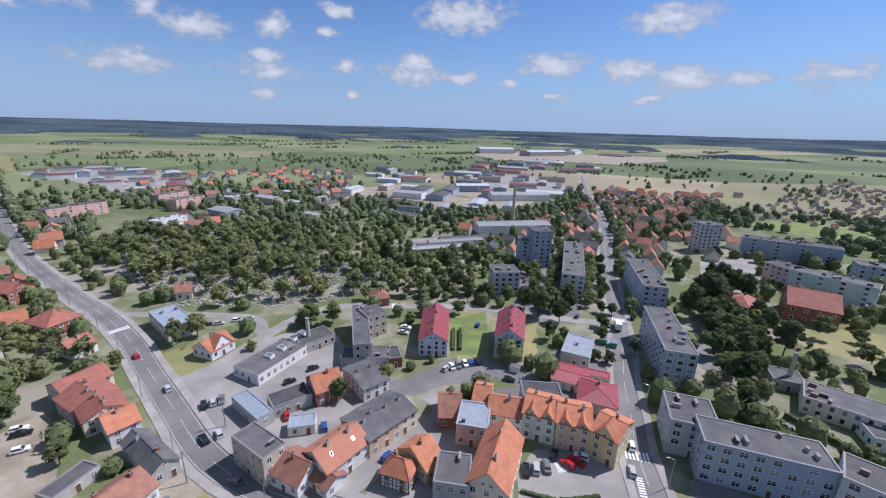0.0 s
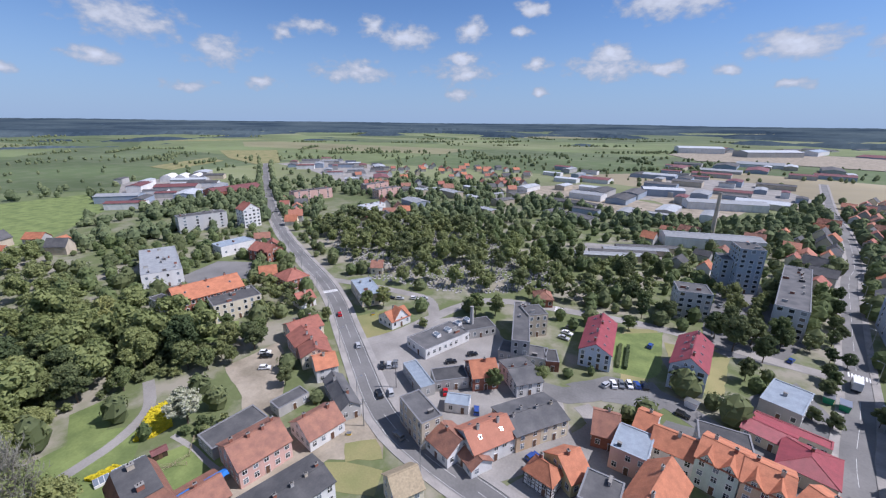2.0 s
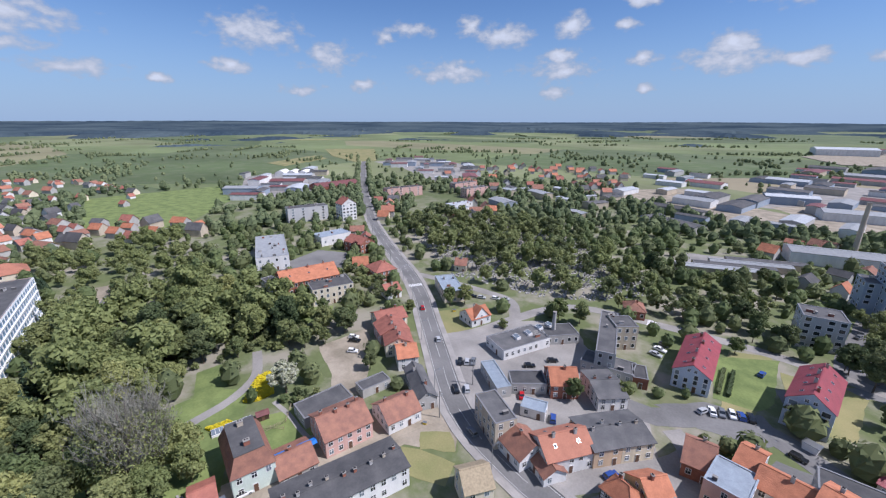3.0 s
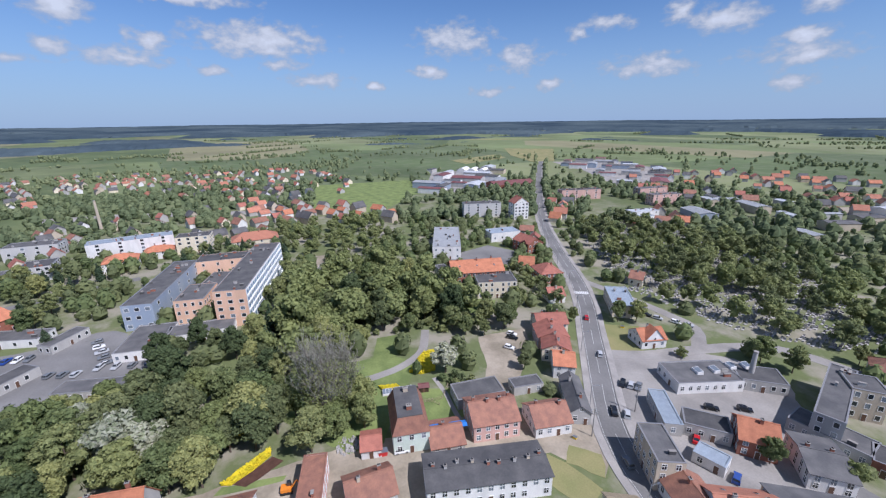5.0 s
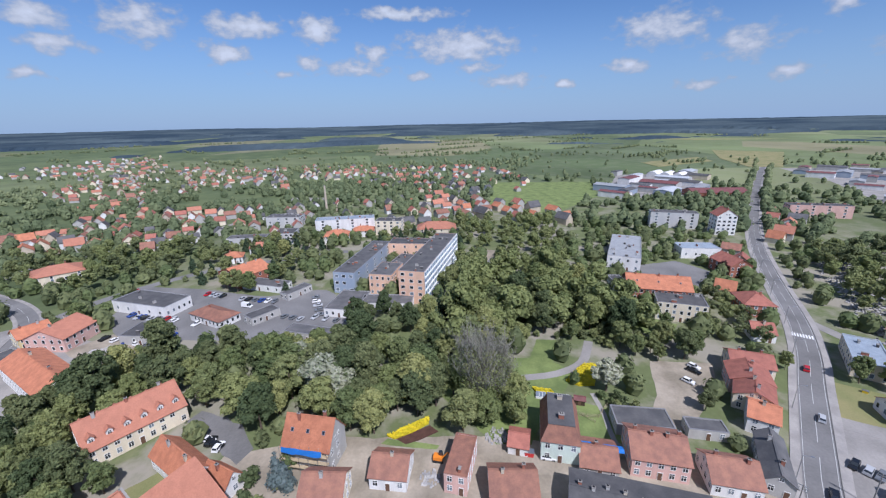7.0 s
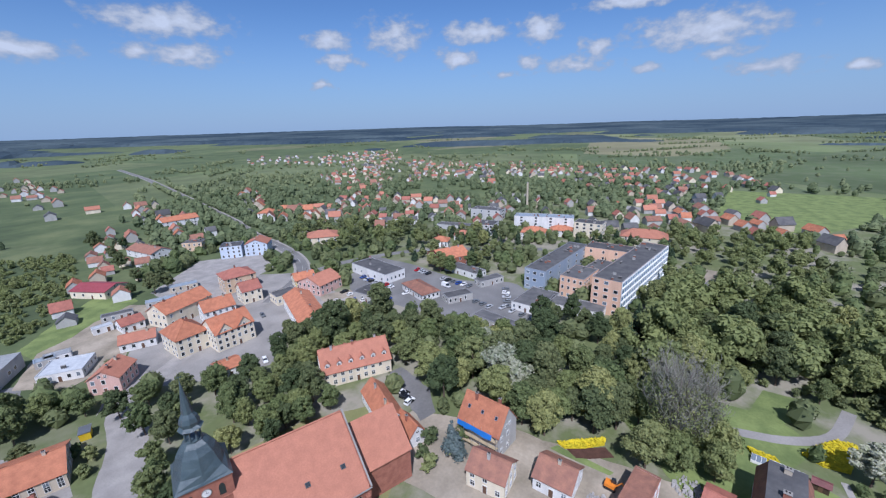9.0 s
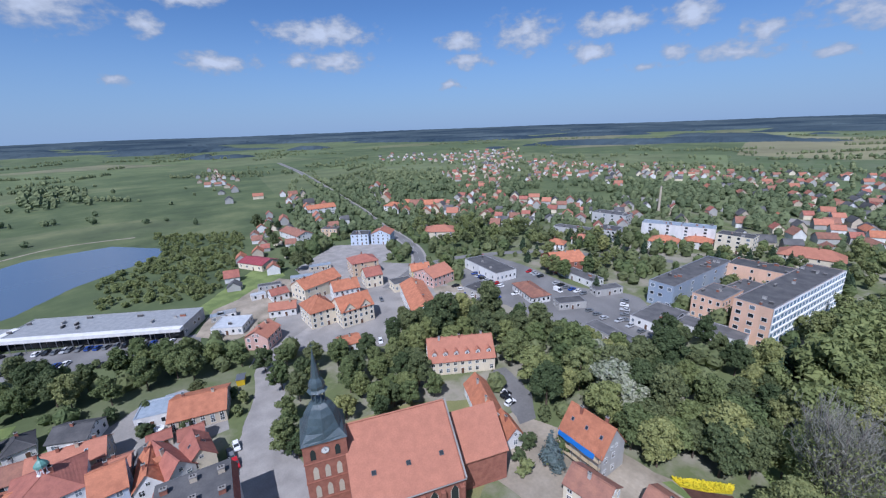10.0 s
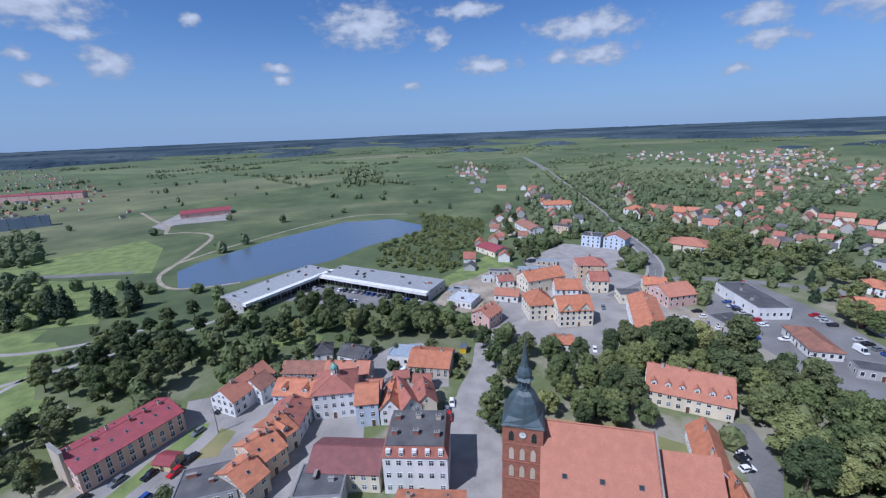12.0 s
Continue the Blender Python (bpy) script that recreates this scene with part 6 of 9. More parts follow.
def car_parts(style):
    if style in CAR:
        return CAR[style]
    L, W, H = dict(hatch=(3.9, 1.7, 1.46), sedan=(4.5, 1.75, 1.44), van=(5.2, 1.95, 2.2))[style]
    a, w = L / 2, W / 2
    body = Geo()
    body.solid([(-a, -w, 0.28), (a, -w, 0.28), (a, w, 0.28), (-a, w, 0.28)], [(-a * 0.97, -w, 0.62), (a * 0.99, -w, 0.6), (a * 0.99, w, 0.6), (-a * 0.97, w, 0.62)])
    body.solid([(-a * 0.97, -w, 0.62), (a * 0.99, -w, 0.6), (a * 0.99, w, 0.6), (-a * 0.97, w, 0.62)], [(-a * 0.95, -w * 0.93, 0.93), (a * 0.92, -w * 0.9, 0.82), (a * 0.92, w * 0.9, 0.82), (-a * 0.95, w * 0.93, 0.93)])
    x = dict(hatch=(-0.93, 0.42, -0.80, 0.12), sedan=(-0.72, 0.42, -0.48, 0.14), van=(-0.95, 0.78, -0.93, 0.52))[style]
    zb = 0.88
    low = [(a * x[0], -w * 0.9, zb), (a * x[1], -w * 0.9, zb), (a * x[1], w * 0.9, zb), (a * x[0], w * 0.9, zb)]
    top = [(a * x[2], -w * 0.74, H - 0.06), (a * x[3], -w * 0.74, H - 0.06), (a * x[3], w * 0.74, H - 0.06), (a * x[2], w * 0.74, H - 0.06)]
    cab = Geo()
    cab.solid(low, top)
    roof = Geo()
    roof.solid([(p[0], p[1] * 1.03, p[2]) for p in top], [(p[0] * 0.96, p[1] * 0.96, H) for p in top])
    for k in (0, 1, 2, 3):
        roof.limb(low[k], top[k], 0.05, 0.05, 4)
    if style == "van":
        roof.solid([(-a * 0.95, -w * 0.93, 0.9), (a * 0.3, -w * 0.93, 0.9), (a * 0.3, w * 0.93, 0.9), (-a * 0.95, w * 0.93, 0.9)], [(-a * 0.94, -w * 0.85, H + 0.02), (a * 0.3, -w * 0.85, H + 0.02), (a * 0.3, w * 0.85, H + 0.02), (-a * 0.94, w * 0.85, H + 0.02)])
    wheel = Geo()
    for s, r in ((0, 0.31),):
        ring = [(r * math.cos(k * .6283), r * math.sin(k * .6283)) for k in range(10)]
        wheel.solid([(c, -0.11, z) for c, z in ring], [(c, 0.11, z) for c, z in ring])
        ring = [(0.18 * math.cos(k * .6283), 0.18 * math.sin(k * .6283)) for k in range(10)]
        wheel.solid([(c, -0.125, z) for c, z in ring], [(c, 0.125, z) for c, z in ring], 1)
    CAR[style] = (body, cab.mesh("glazing", "glass_dark"), roof, wheel.mesh("wheel", ["black_rubber", "steel"]), (a, w), {})
    return CAR[style]


crng = random.Random(21)
COLOURS = ("car_black", "car_grey", "car_silver", "car_white", "car_red", "car_blue")


def car(x, y, rot, colour="", style="", where="parked on the asphalt"):
    style = style or crng.choice(("hatch", "sedan", "hatch"))
    colour = colour or crng.choices(COLOURS, (4, 4, 4, 3, 1.2, 2))[0]
    body, cab, roof, wheel, (a, w), meshes = car_parts(style)
    if colour not in meshes:
        meshes[colour] = (body.mesh("body", colour), roof.mesh("roof", colour))
    ob = thing("van" if style == "van" else "car", x, y, rot, f"{colour[4:]} {'van' if style == 'van' else style + ' car'} {where}", "van" if style == "van" else "car", group="cars of the town", z=0.09)
    part("body", meshes[colour][0], None, ob)
    part("glazing", cab, None, ob)
    part("car_roof", meshes[colour][1], None, ob)
    if math.hypot(x, y) > 150:                           # far off: tyres and sills read as one dark band
        if "under" not in meshes:
            g = Geo()
            g.box(-a * 0.86, -w * 0.9, 0.0, a * 0.86, w * 0.9, 0.3)
            meshes["under"] = g.mesh("underbody", "black_rubber")
        part("underbody", meshes["under"], None, ob)
        return ob
    for sx in (-0.62, 0.62):
        for sy in (-1, 1):
            part("wheel", wheel, None, ob, at=pose(a * sx, sy * (w - 0.1), 0.31))
    return ob


def car_row(x0, y0, x1, y1, n, turn, skip=0.15, where="parked in a row"):
    """Cars side by side along a line, each turned by so many degrees from it."""
    base = math.degrees(math.atan2(y1 - y0, x1 - x0))
    for k in range(n):
        if crng.random() < skip:
            continue
        f = k / max(1, n - 1)
        car(x0 + (x1 - x0) * f + crng.uniform(-.15, .15), y0 + (y1 - y0) * f + crng.uniform(-.15, .15), base + turn + crng.uniform(-3, 3) + 180 * crng.randint(0, 1), where=where)


# ---- trees ----
def crown_mesh(name, mat, seed, height, radius, base, leaves, size, style="round"):
    """A crown of many small leaf clumps on several lobes, with gaps and an uneven outline."""
    r = np.random.default_rng(seed)
    lobes = []
    if style == "cone":
        for k in range(9):
            f = k / 9
            for _ in range(3 if k < 7 else 1):
                a = r.uniform(0, 6.28)
                rr = radius * (1 - f) * 0.5
                lobes.append((rr * math.cos(a), rr * math.sin(a), base + (height - base) * (f * 0.95 + 0.03), radius * (1 - f) * 0.62 + 0.25, 1.1))
    else:
        n = 30 if leaves > 3000 else (22 if leaves > 1500 else (12 if leaves > 600 else 7))
        for k in range(n):
            a, f = 2.4 * k + r.uniform(-.4, .4), (k + 0.5) / n
            prof = math.sin(math.pi * (0.16 + 0.80 * f)) ** 0.7
            rr = radius * 0.74 * prof * r.uniform(0.35, 1.1)
            lobes.append((rr * math.cos(a), rr * math.sin(a), base + (height - base) * (0.14 + 0.74 * f), radius * (0.20 + 0.18 * r.random()) * (0.65 + 0.4 * prof) * (1.0 if n > 13 else 1.3 if n > 8 else 1.5), r.uniform(0.7, 1.0)))
    lobes = np.array(lobes)
    w = lobes[:, 3] ** 2
    pick = r.choice(len(lobes), leaves, p=w / w.sum())
    d = r.normal(size=(leaves, 3))
    d /= np.linalg.norm(d, axis=1)[:, None]
    d[:, 2] = np.where(d[:, 2] < -0.35, -d[:, 2], d[:, 2])
    lump = 0.93 + 0.14 * np.sin(d[:, 0] * 5 + pick) * np.sin(d[:, 1] * 5 + 2 * pick) + r.uniform(-0.16, 0.20, leaves)
    rad = lobes[pick, 3] * lump
    c = lobes[pick, :3] + d * rad[:, None] * np.stack([np.ones(leaves), np.ones(leaves), lobes[pick, 4]], 1)
    nrm = d + r.normal(size=(leaves, 3)) * 0.55
    nrm /= np.linalg.norm(nrm, axis=1)[:, None]
    u = np.cross(nrm, r.normal(size=(leaves, 3)))
    u /= np.linalg.norm(u, axis=1)[:, None]
    v = np.cross(nrm, u)
    s = size * r.uniform(0.6, 1.35, leaves)[:, None]
    tri = np.stack([c - u * s, c + u * s * 0.8 - v * s * 0.75, c + u * s * 0.6 + v * s], 1).reshape(-1, 3)
    g = Geo()
    g.v = [tuple(p) for p in tri]
    g.f = [(3 * k, 3 * k + 1, 3 * k + 2) for k in range(leaves)]
    # inner mass of each lobe
    for x, y, z, q, fl in lobes:
        i = len(g.v)
        q *= 0.80
        ring = 6
        for lat in (-0.6, 0.25, 0.8):
            for k in range(ring):
                a = 2 * math.pi * (k + lat) / ring
                e = math.sqrt(1 - lat * lat) * q * r.uniform(0.85, 1.1)
                g.v.append((x + e * math.cos(a), y + e * math.sin(a), z + lat * q * fl))
        g.v += [(x, y, z - q * fl), (x, y, z + q * fl)]
        for k in range(ring):
            j = (k + 1) % ring
            for b in (0, ring):
                g.f.append((i + b + k, i + b + j, i + b + ring + j, i + b + ring + k))
            g.f += [(i + 3 * ring, i + j, i + k), (i + 2 * ring + k, i + 2 * ring + j, i + 3 * ring + 1)]
    g.s = [0] * len(g.f)
    return g


def trunk_geo(height, base, r, seed, limbs=5):
    q = random.Random(seed)
    g = Geo()
    g.limb((0, 0, -0.3), (0.1, 0.05, base), r, r * 0.75, 7)
    g.limb((0.1, 0.05, base), (0.2, 0, height * 0.8), r * 0.75, r * 0.2, 6)
    for k in range(limbs):
        a = k * 2.4 + q.uniform(-.4, .4)
        z = base + (height * 0.7 - base) * k / limbs
        o = height * 0.22
        g.limb((0.1, 0.03, z), (o * math.cos(a), o * math.sin(a), z + height * 0.18), r * 0.4, r * 0.1, 5)
    return g


TREES = {}


def tree_kind(key, mat, height, radius, base, leaves=2400, size=0.35, style="round", seeds=(1, 2, 3), words="broad green"):
    out = []
    for s in seeds:
        tr = trunk_geo(height, base, max(0.16, height * 0.02), s).mesh("trunk", "bark")
        cr = crown_mesh("crown", mat, s * 17 + len(TREES), height, radius, base, leaves, size, style).mesh("crown", mat)
        out.append((tr, cr))
    TREES[key] = (out, words)


tree_kind("dark", "leaf_dark", 13, 5.0, 2.4, seeds=(1, 2, 3, 4), words="dark green leafy tree")
tree_kind("mid", "leaf_mid", 12, 4.8, 2.2, seeds=(5, 6, 7, 8), words="broad green leafy tree")
tree_kind("light", "leaf_light", 11, 4.6, 2.0, seeds=(9, 10, 11), words="light green leafy tree")
tree_kind("park_dark", "leaf_dark", 18, 6.4, 3.0, leaves=3700, size=0.40, seeds=(41, 42, 43, 44), words="tall dark green leafy tree")
tree_kind("park_mid", "leaf_mid", 17.5, 6.4, 2.6, leaves=3700, size=0.40, seeds=(45, 46, 47, 48), words="tall broad green leafy tree")
tree_kind("park_light", "leaf_light", 16.5, 6.2, 2.0, leaves=3700, size=0.40, seeds=(49, 50, 51), words="tall light green leafy tree")
tree_kind("white", "leaf_white", 11, 4.2, 2.2, seeds=(12, 13), words="tree full of pale white blossom")
tree_kind("red", "leaf_red", 8, 3.6, 1.8, leaves=900, seeds=(14,), words="dark red-leaved tree")
tree_kind("fir", "needle", 14, 3.2, 1.0, leaves=1300, size=0.36, style="cone", seeds=(15, 16), words="tall dark conical fir")
tree_kind("blue", "needle_blue", 12, 3.0, 0.6, leaves=1300, size=0.34, style="cone", seeds=(17,), words="silvery blue spruce")
tree_kind("bush", "leaf_mid", 3.0, 1.7, 0.2, leaves=240, size=0.31, seeds=(18, 19, 20), words="rounded green garden shrub")
tree_kind("scrub", "leaf_light", 2.6, 1.9, 0.1, leaves=230, size=0.34, seeds=(23, 24, 25), words="pale green willow scrub")
tree_kind("bush_dark", "leaf_dark", 3.4, 1.8, 0.2, leaves=320, size=0.28, seeds=(21, 22), words="dense dark shrub")
for k_, m_, s_ in (("wood_dark", "leaf_dark", (31, 32, 33)), ("wood_mid", "leaf_mid", (34, 35, 36)), ("wood_light", "leaf_light", (37, 38))):
    tree_kind(k_, m_, 12.5, 4.9, 2.2, leaves=500, size=0.54, seeds=s_)
TREE_AT = []
trng = random.Random(5)


def tree(key, x, y, s=1.0, where=""):
    kinds, words = TREES[key]
    tr, cr = trng.choice(kinds)
    ob = thing("shrub" if key.startswith("bush") else "tree", x, y, trng.uniform(0, 360), words + (" " + where if where else ""), "shrub" if key.startswith("bush") else "tree", group="trees of the town")
    part("trunk", tr, None, ob)
    part("crown", cr, None, ob)
    ob.scale = (s * trng.uniform(0.9, 1.1), s * trng.uniform(0.9, 1.1), s * trng.uniform(0.88, 1.12))
    TREE_AT.append((x, y, s))
    return ob


def near_road(x, y, gap):
    for ax, ay, bx, by, h in ROADCELL.get((int(x // 30), int(y // 30)), ()):
        t = max(0, min(1, ((x - ax) * (bx - ax) + (y - ay) * (by - ay)) / ((bx - ax) ** 2 + (by - ay) ** 2)))
        if math.hypot(x - ax - t * (bx - ax), y - ay - t * (by - ay)) < h + gap:
            return True
    return False


def open_spot(x, y, gap=1.5):
    return free(x, y, gap) and not near_road(x, y, gap * 0.5) and not any(inside(x, y, p) for p in PAVED)


WOODS = {}


def wood_tree(key, x, y, s):
    """A tree of a wood too dense to count: its crown joins the wood's one mesh."""
    tr, cr = trng.choice(TREES["wood_" + key if "wood_" + key in TREES else key][0])
    me = cr
    co = np.empty(len(me.vertices) * 3)
    me.vertices.foreach_get("co", co)
    a = trng.uniform(0, 6.28)
    co = co.reshape(-1, 3) @ np.array([[math.cos(a), math.sin(a), 0], [-math.sin(a), math.cos(a), 0], [0, 0, trng.uniform(0.9, 1.1)]]) * s + np.array([x, y, 0])
    if me.name not in FACES:
        FACES[me.name] = [tuple(p.vertices) for p in me.polygons]
    g = WOODS.setdefault(me.materials[0].name, Geo())
    i = len(g.v)
    g.v += [tuple(p) for p in co.tolist()]
    g.f += [tuple(i + k for k in f) for f in FACES[me.name]]
    TREE_AT.append((x, y, s))


FACES = {}


def grove(poly, count, kinds, lo=0.7, hi=1.15, gap=3.6, where="", paved=False, tight=False, stuff=False):
    """Trees scattered over a piece of ground, clear of roads and houses."""
    xs, ys = [p[0] for p in poly], [p[1] for p in poly]
    made = 0
    for _ in range(count * 12):
        if made >= count:
            break
        x, y = trng.uniform(min(xs), max(xs)), trng.uniform(min(ys), max(ys))
        if not inside(x, y, poly) or not (free(x, y, 1.5) if paved else open_spot(x, y, 1.0 if tight else 2.0)):
            continue
        if any(abs(x - a) < gap and abs(y - b) < gap for a, b, _ in TREE_AT):
            continue
        if stuff:
            wood_tree(trng.choice(kinds), x, y, trng.uniform(lo, hi))
        else:
            tree(trng.choice(kinds), x, y, trng.uniform(lo, hi), where)
        made += 1


grove([(-100, -112), (-116, -104), (-130, -92), (-136, -74), (-132, -54), (-134, -28), (-122, -6), (-100, 2), (-93, -10), (-97, -38), (-90, -54), (-104, -72)], 54, ("park_dark", "park_mid", "park_dark", "park_light"), 0.62, 1.08, 5.6, "in the wooded park", tight=True)
CLEAR = [[(150, -120), (75, -95), (50, -105), (44, -140), (58, -160), (66, -205), (115, -222), (210, -235), (270, -200)], [(-82, 24), (-83, 15), (-104, 2), (-124, 14), (-124, 44), (-112, 50), (-95, 36)], [(-60, 50), (-40, 50), (-46, 68), (-60, 66)], [(-30, -60), (20, -60), (20, -130), (-20, -140), (-55, -140), (-50, -110)], [(-70, -60), (-92, -72), (-100, -66), (-88, -52), (-75, -50)], [(145, 168), (200, 155), (172, 126), (144, 138)], [(112, 112), (140, 90), (132, 75), (100, 92)], [(-216, -112), (-190, -102), (-180, -82), (-200, -72), (-222, -88)]]
grove([(-106, -2), (-124, -6), (-150, 0), (-193, 18), (-200, 60), (-187, 76), (-163, 76), (-134, 76), (-123, 70), (-134, 52), (-129, 34), (-126, 16)], 46, ("park_mid", "park_light", "park_light", "park_dark", "mid"), 0.5, 1.0, 6.4, "in the wooded park", tight=True)
CEMETERY = [(-122, 166), (-160, 196), (-215, 232), (-218, 280), (-164, 296), (-110, 290), (-50, 240), (-22, 208), (-45, 180), (-70, 168)]
grove([(28, -198), (17, -206), (-11, -179), (-38, -164), (-44, -150), (-30, -150), (-4, -160), (20, -184)], 22, ("park_mid", "park_light", "park_mid", "park_dark"), 0.62, 0.80, 5.2, "before the shopping centre")
grove([(-57, -108), (-88, -108), (-97, -94), (-84, -84), (-60, -86)], 13, ("park_mid", "park_dark", "park_light"), 0.5, 0.78, 4.8, "beside the church")
grove([(-107, -132), (-112, -115), (-108, -104), (-96, -106)], 8, ("park_dark", "park_mid"), 0.5, 0.75, 4.5, "beside the houses")
grove([(123, 180), (134, 172), (129, 149), (122, 129), (104, 108), (84, 97), (90, 119), (104, 135)], 22, ("dark", "mid", "light"), 0.65, 0.9, 4.2, "behind the apartment blocks")
grove([(130, -190), (103, -210), (71, -216), (48, -195), (60, -172), (80, -150), (98, -150), (120, -165)], 12, ("dark", "mid", "dark"), 0.6, 0.95, 4.6, "by the river meadow")
grove([(-70, 100), (-92, 100), (-112, 118), (-118, 130), (-100, 122)], 8, ("mid", "bush", "bush"), 0.5, 0.7, 3.6, "along the road")
grove(CEMETERY, 122, ("mid", "mid", "light", "dark"), 0.65, 1.15, 5.4, stuff=True)
grove([(-160, -30), (-200, 15), (-260, 30), (-330, 30), (-330, 110), (-250, 90), (-200, 80), (-200, 40), (-190, 15)], 84, ("mid", "light", "mid", "light"), 0.5, 0.98, 5.6, stuff=True)
grove([(-108, 0), (-150, 2), (-195, 22), (-200, 70), (-165, 90), (-130, 84), (-122, 70), (-134, 52), (-128, 16)], 170, ("bush", "bush", "bush_dark", "light"), 0.8, 1.7, 3.0, stuff=True, tight=True)
grove([(117, -147), (101, -147), (84, -132), (90, -108), (120, -110)], 14, ("dark", "mid", "bush_dark"), 0.6, 0.9, 4.0, stuff=True)
grove([(200, -160), (140, -180), (110, -240), (150, -280), (230, -240)], 11, ("fir", "fir", "mid", "bush"), 0.6, 0.95, 5.0, stuff=True)
grove([(-22, -262), (-62, -228), (-100, -262), (-140, -360), (-92, -420), (-78, -350), (-30, -300)], 330, ("scrub", "bush", "scrub"), 0.6, 1.5, 2.3, stuff=True)
grove([(137, 140), (157, 115), (172, 128), (157, 160)], 10, ("dark", "bush_dark", "mid"), 0.5, 0.8, 4.0, stuff=True)
grove([(45, 170), (50, 240), (78, 240), (70, 165)], 14, ("dark", "mid"), 0.55, 0.8, 4.5, paved=True, stuff=True)
grove([(-170, 150), (-125, 128), (-112, 112), (-122, 104), (-145, 112), (-165, 125)], 12, ("dark", "mid"), 0.5, 0.75, 4.2, stuff=True)
grove([(-230, -160), (-270, -140), (-300, -170), (-260, -260), (-205, -220), (-200, -180)], 60, ("dark", "mid", "light"), 0.6, 0.95, 5.0, stuff=True)
grove([(-205, -110), (-260, -60), (-300, -90), (-280, -130), (-230, -150)], 40, ("dark", "mid", "fir"), 0.5, 0.85, 5.0, stuff=True)
grove([(-225, -50), (-260, -30), (-300, -30), (-310, 0), (-270, 30), (-225, 20)], 30, ("dark", "mid", "fir"), 0.5, 0.8, 5.0, stuff=True)
STREET_TREES = ((-56.6, -133.4, "mid", 0.85), (-48.5, -121.9, "mid", 0.85), (-54.5, -118.2, "park_dark", 0.62), (-62.9, -124.9, "dark", 0.85), (-34.9, -94.5, "mid", 0.85), (-68.8, -119.5, "park_mid", 0.62), (-65.0, -107.5, "park_light", 0.6), (-77.2, -112.1, "dark", 0.85), (-65.5, -89.1, "park_light", 0.62),
                (-69.5, -82.5, "park_mid", 0.58), (-58.8, -83.9, "dark", 0.7), (-82.9, -91.7, "park_dark", 0.66), (-76.9, -79.5, "mid", 0.8), (-78.4, -99.6, "park_mid", 0.66), (-98.8, -112.6, "park_dark", 0.72), (-50.0, -136.5, "dark", 0.8), (-46.5, -147.8, "park_mid", 0.6))
for x, y, k, s in STREET_TREES:
    tree(k, x, y, s, "beside the church street")
LONE_TREES = ((-37, -98, "mid", 0.75), (-42, -106, "mid", 0.7), (-36, -91, "dark", 0.65), (-49, -112, "dark", 0.85), (-56, -118, "mid", 0.85), (-53, -93, "light", 0.8), (-74, -38, "blue", 1.0), (-101.5, 53.5, "white", 1.1), (-103, -30, "white", 1.35), (-109, -38, "white", 1.4), (-116, -44, "white", 1.3), (-90, 78, "dark", 0.55), (-52, 150, "light", 0.95), (-44, 153, "mid", 0.85))
LONE_TREES_NORTH = ((-93, 140, "light", 0.85), (-97, 134, "mid", 0.8), (-68, 131, "bush", 1.3), (-17, 113, "light", 0.62), (-29, 104, "mid", 0.6), (-35, 178, "mid", 0.6), (9, 165, "mid", 0.6), (14, 178, "dark", 0.7), (24, 180, "dark", 0.8), (40, 172, "dark", 0.95), (52, 172, "dark", 1.0), (46, 182, "dark", 0.9), (-215, -40, "fir", 0.9), (-206, -38, "blue", 0.8))
LONE_TREES_WEST = ((-152, 14, "fir", 0.9), (-158, 8, "fir", 0.8), (-164, 12, "fir", 0.85), (-190, -70, "fir", 0.7), (74, 134, "dark", 0.5), (70, 152, "mid", 0.5), (79, 168, "dark", 0.5), (84, 190, "dark", 0.55), (88, 205, "mid", 0.55), (92, 220, "dark", 0.55), (62, 128, "bush_dark", 1.4), (58, 130, "bush_dark", 1.2), (172, 147, "mid", 0.6), (-188, 158, "red", 1.0))
for x, y, k, s in LONE_TREES + LONE_TREES_NORTH + LONE_TREES_WEST:
    tree(k, x, y, s, "standing by itself" if k in ("blue", "white", "red") else "beside a building")


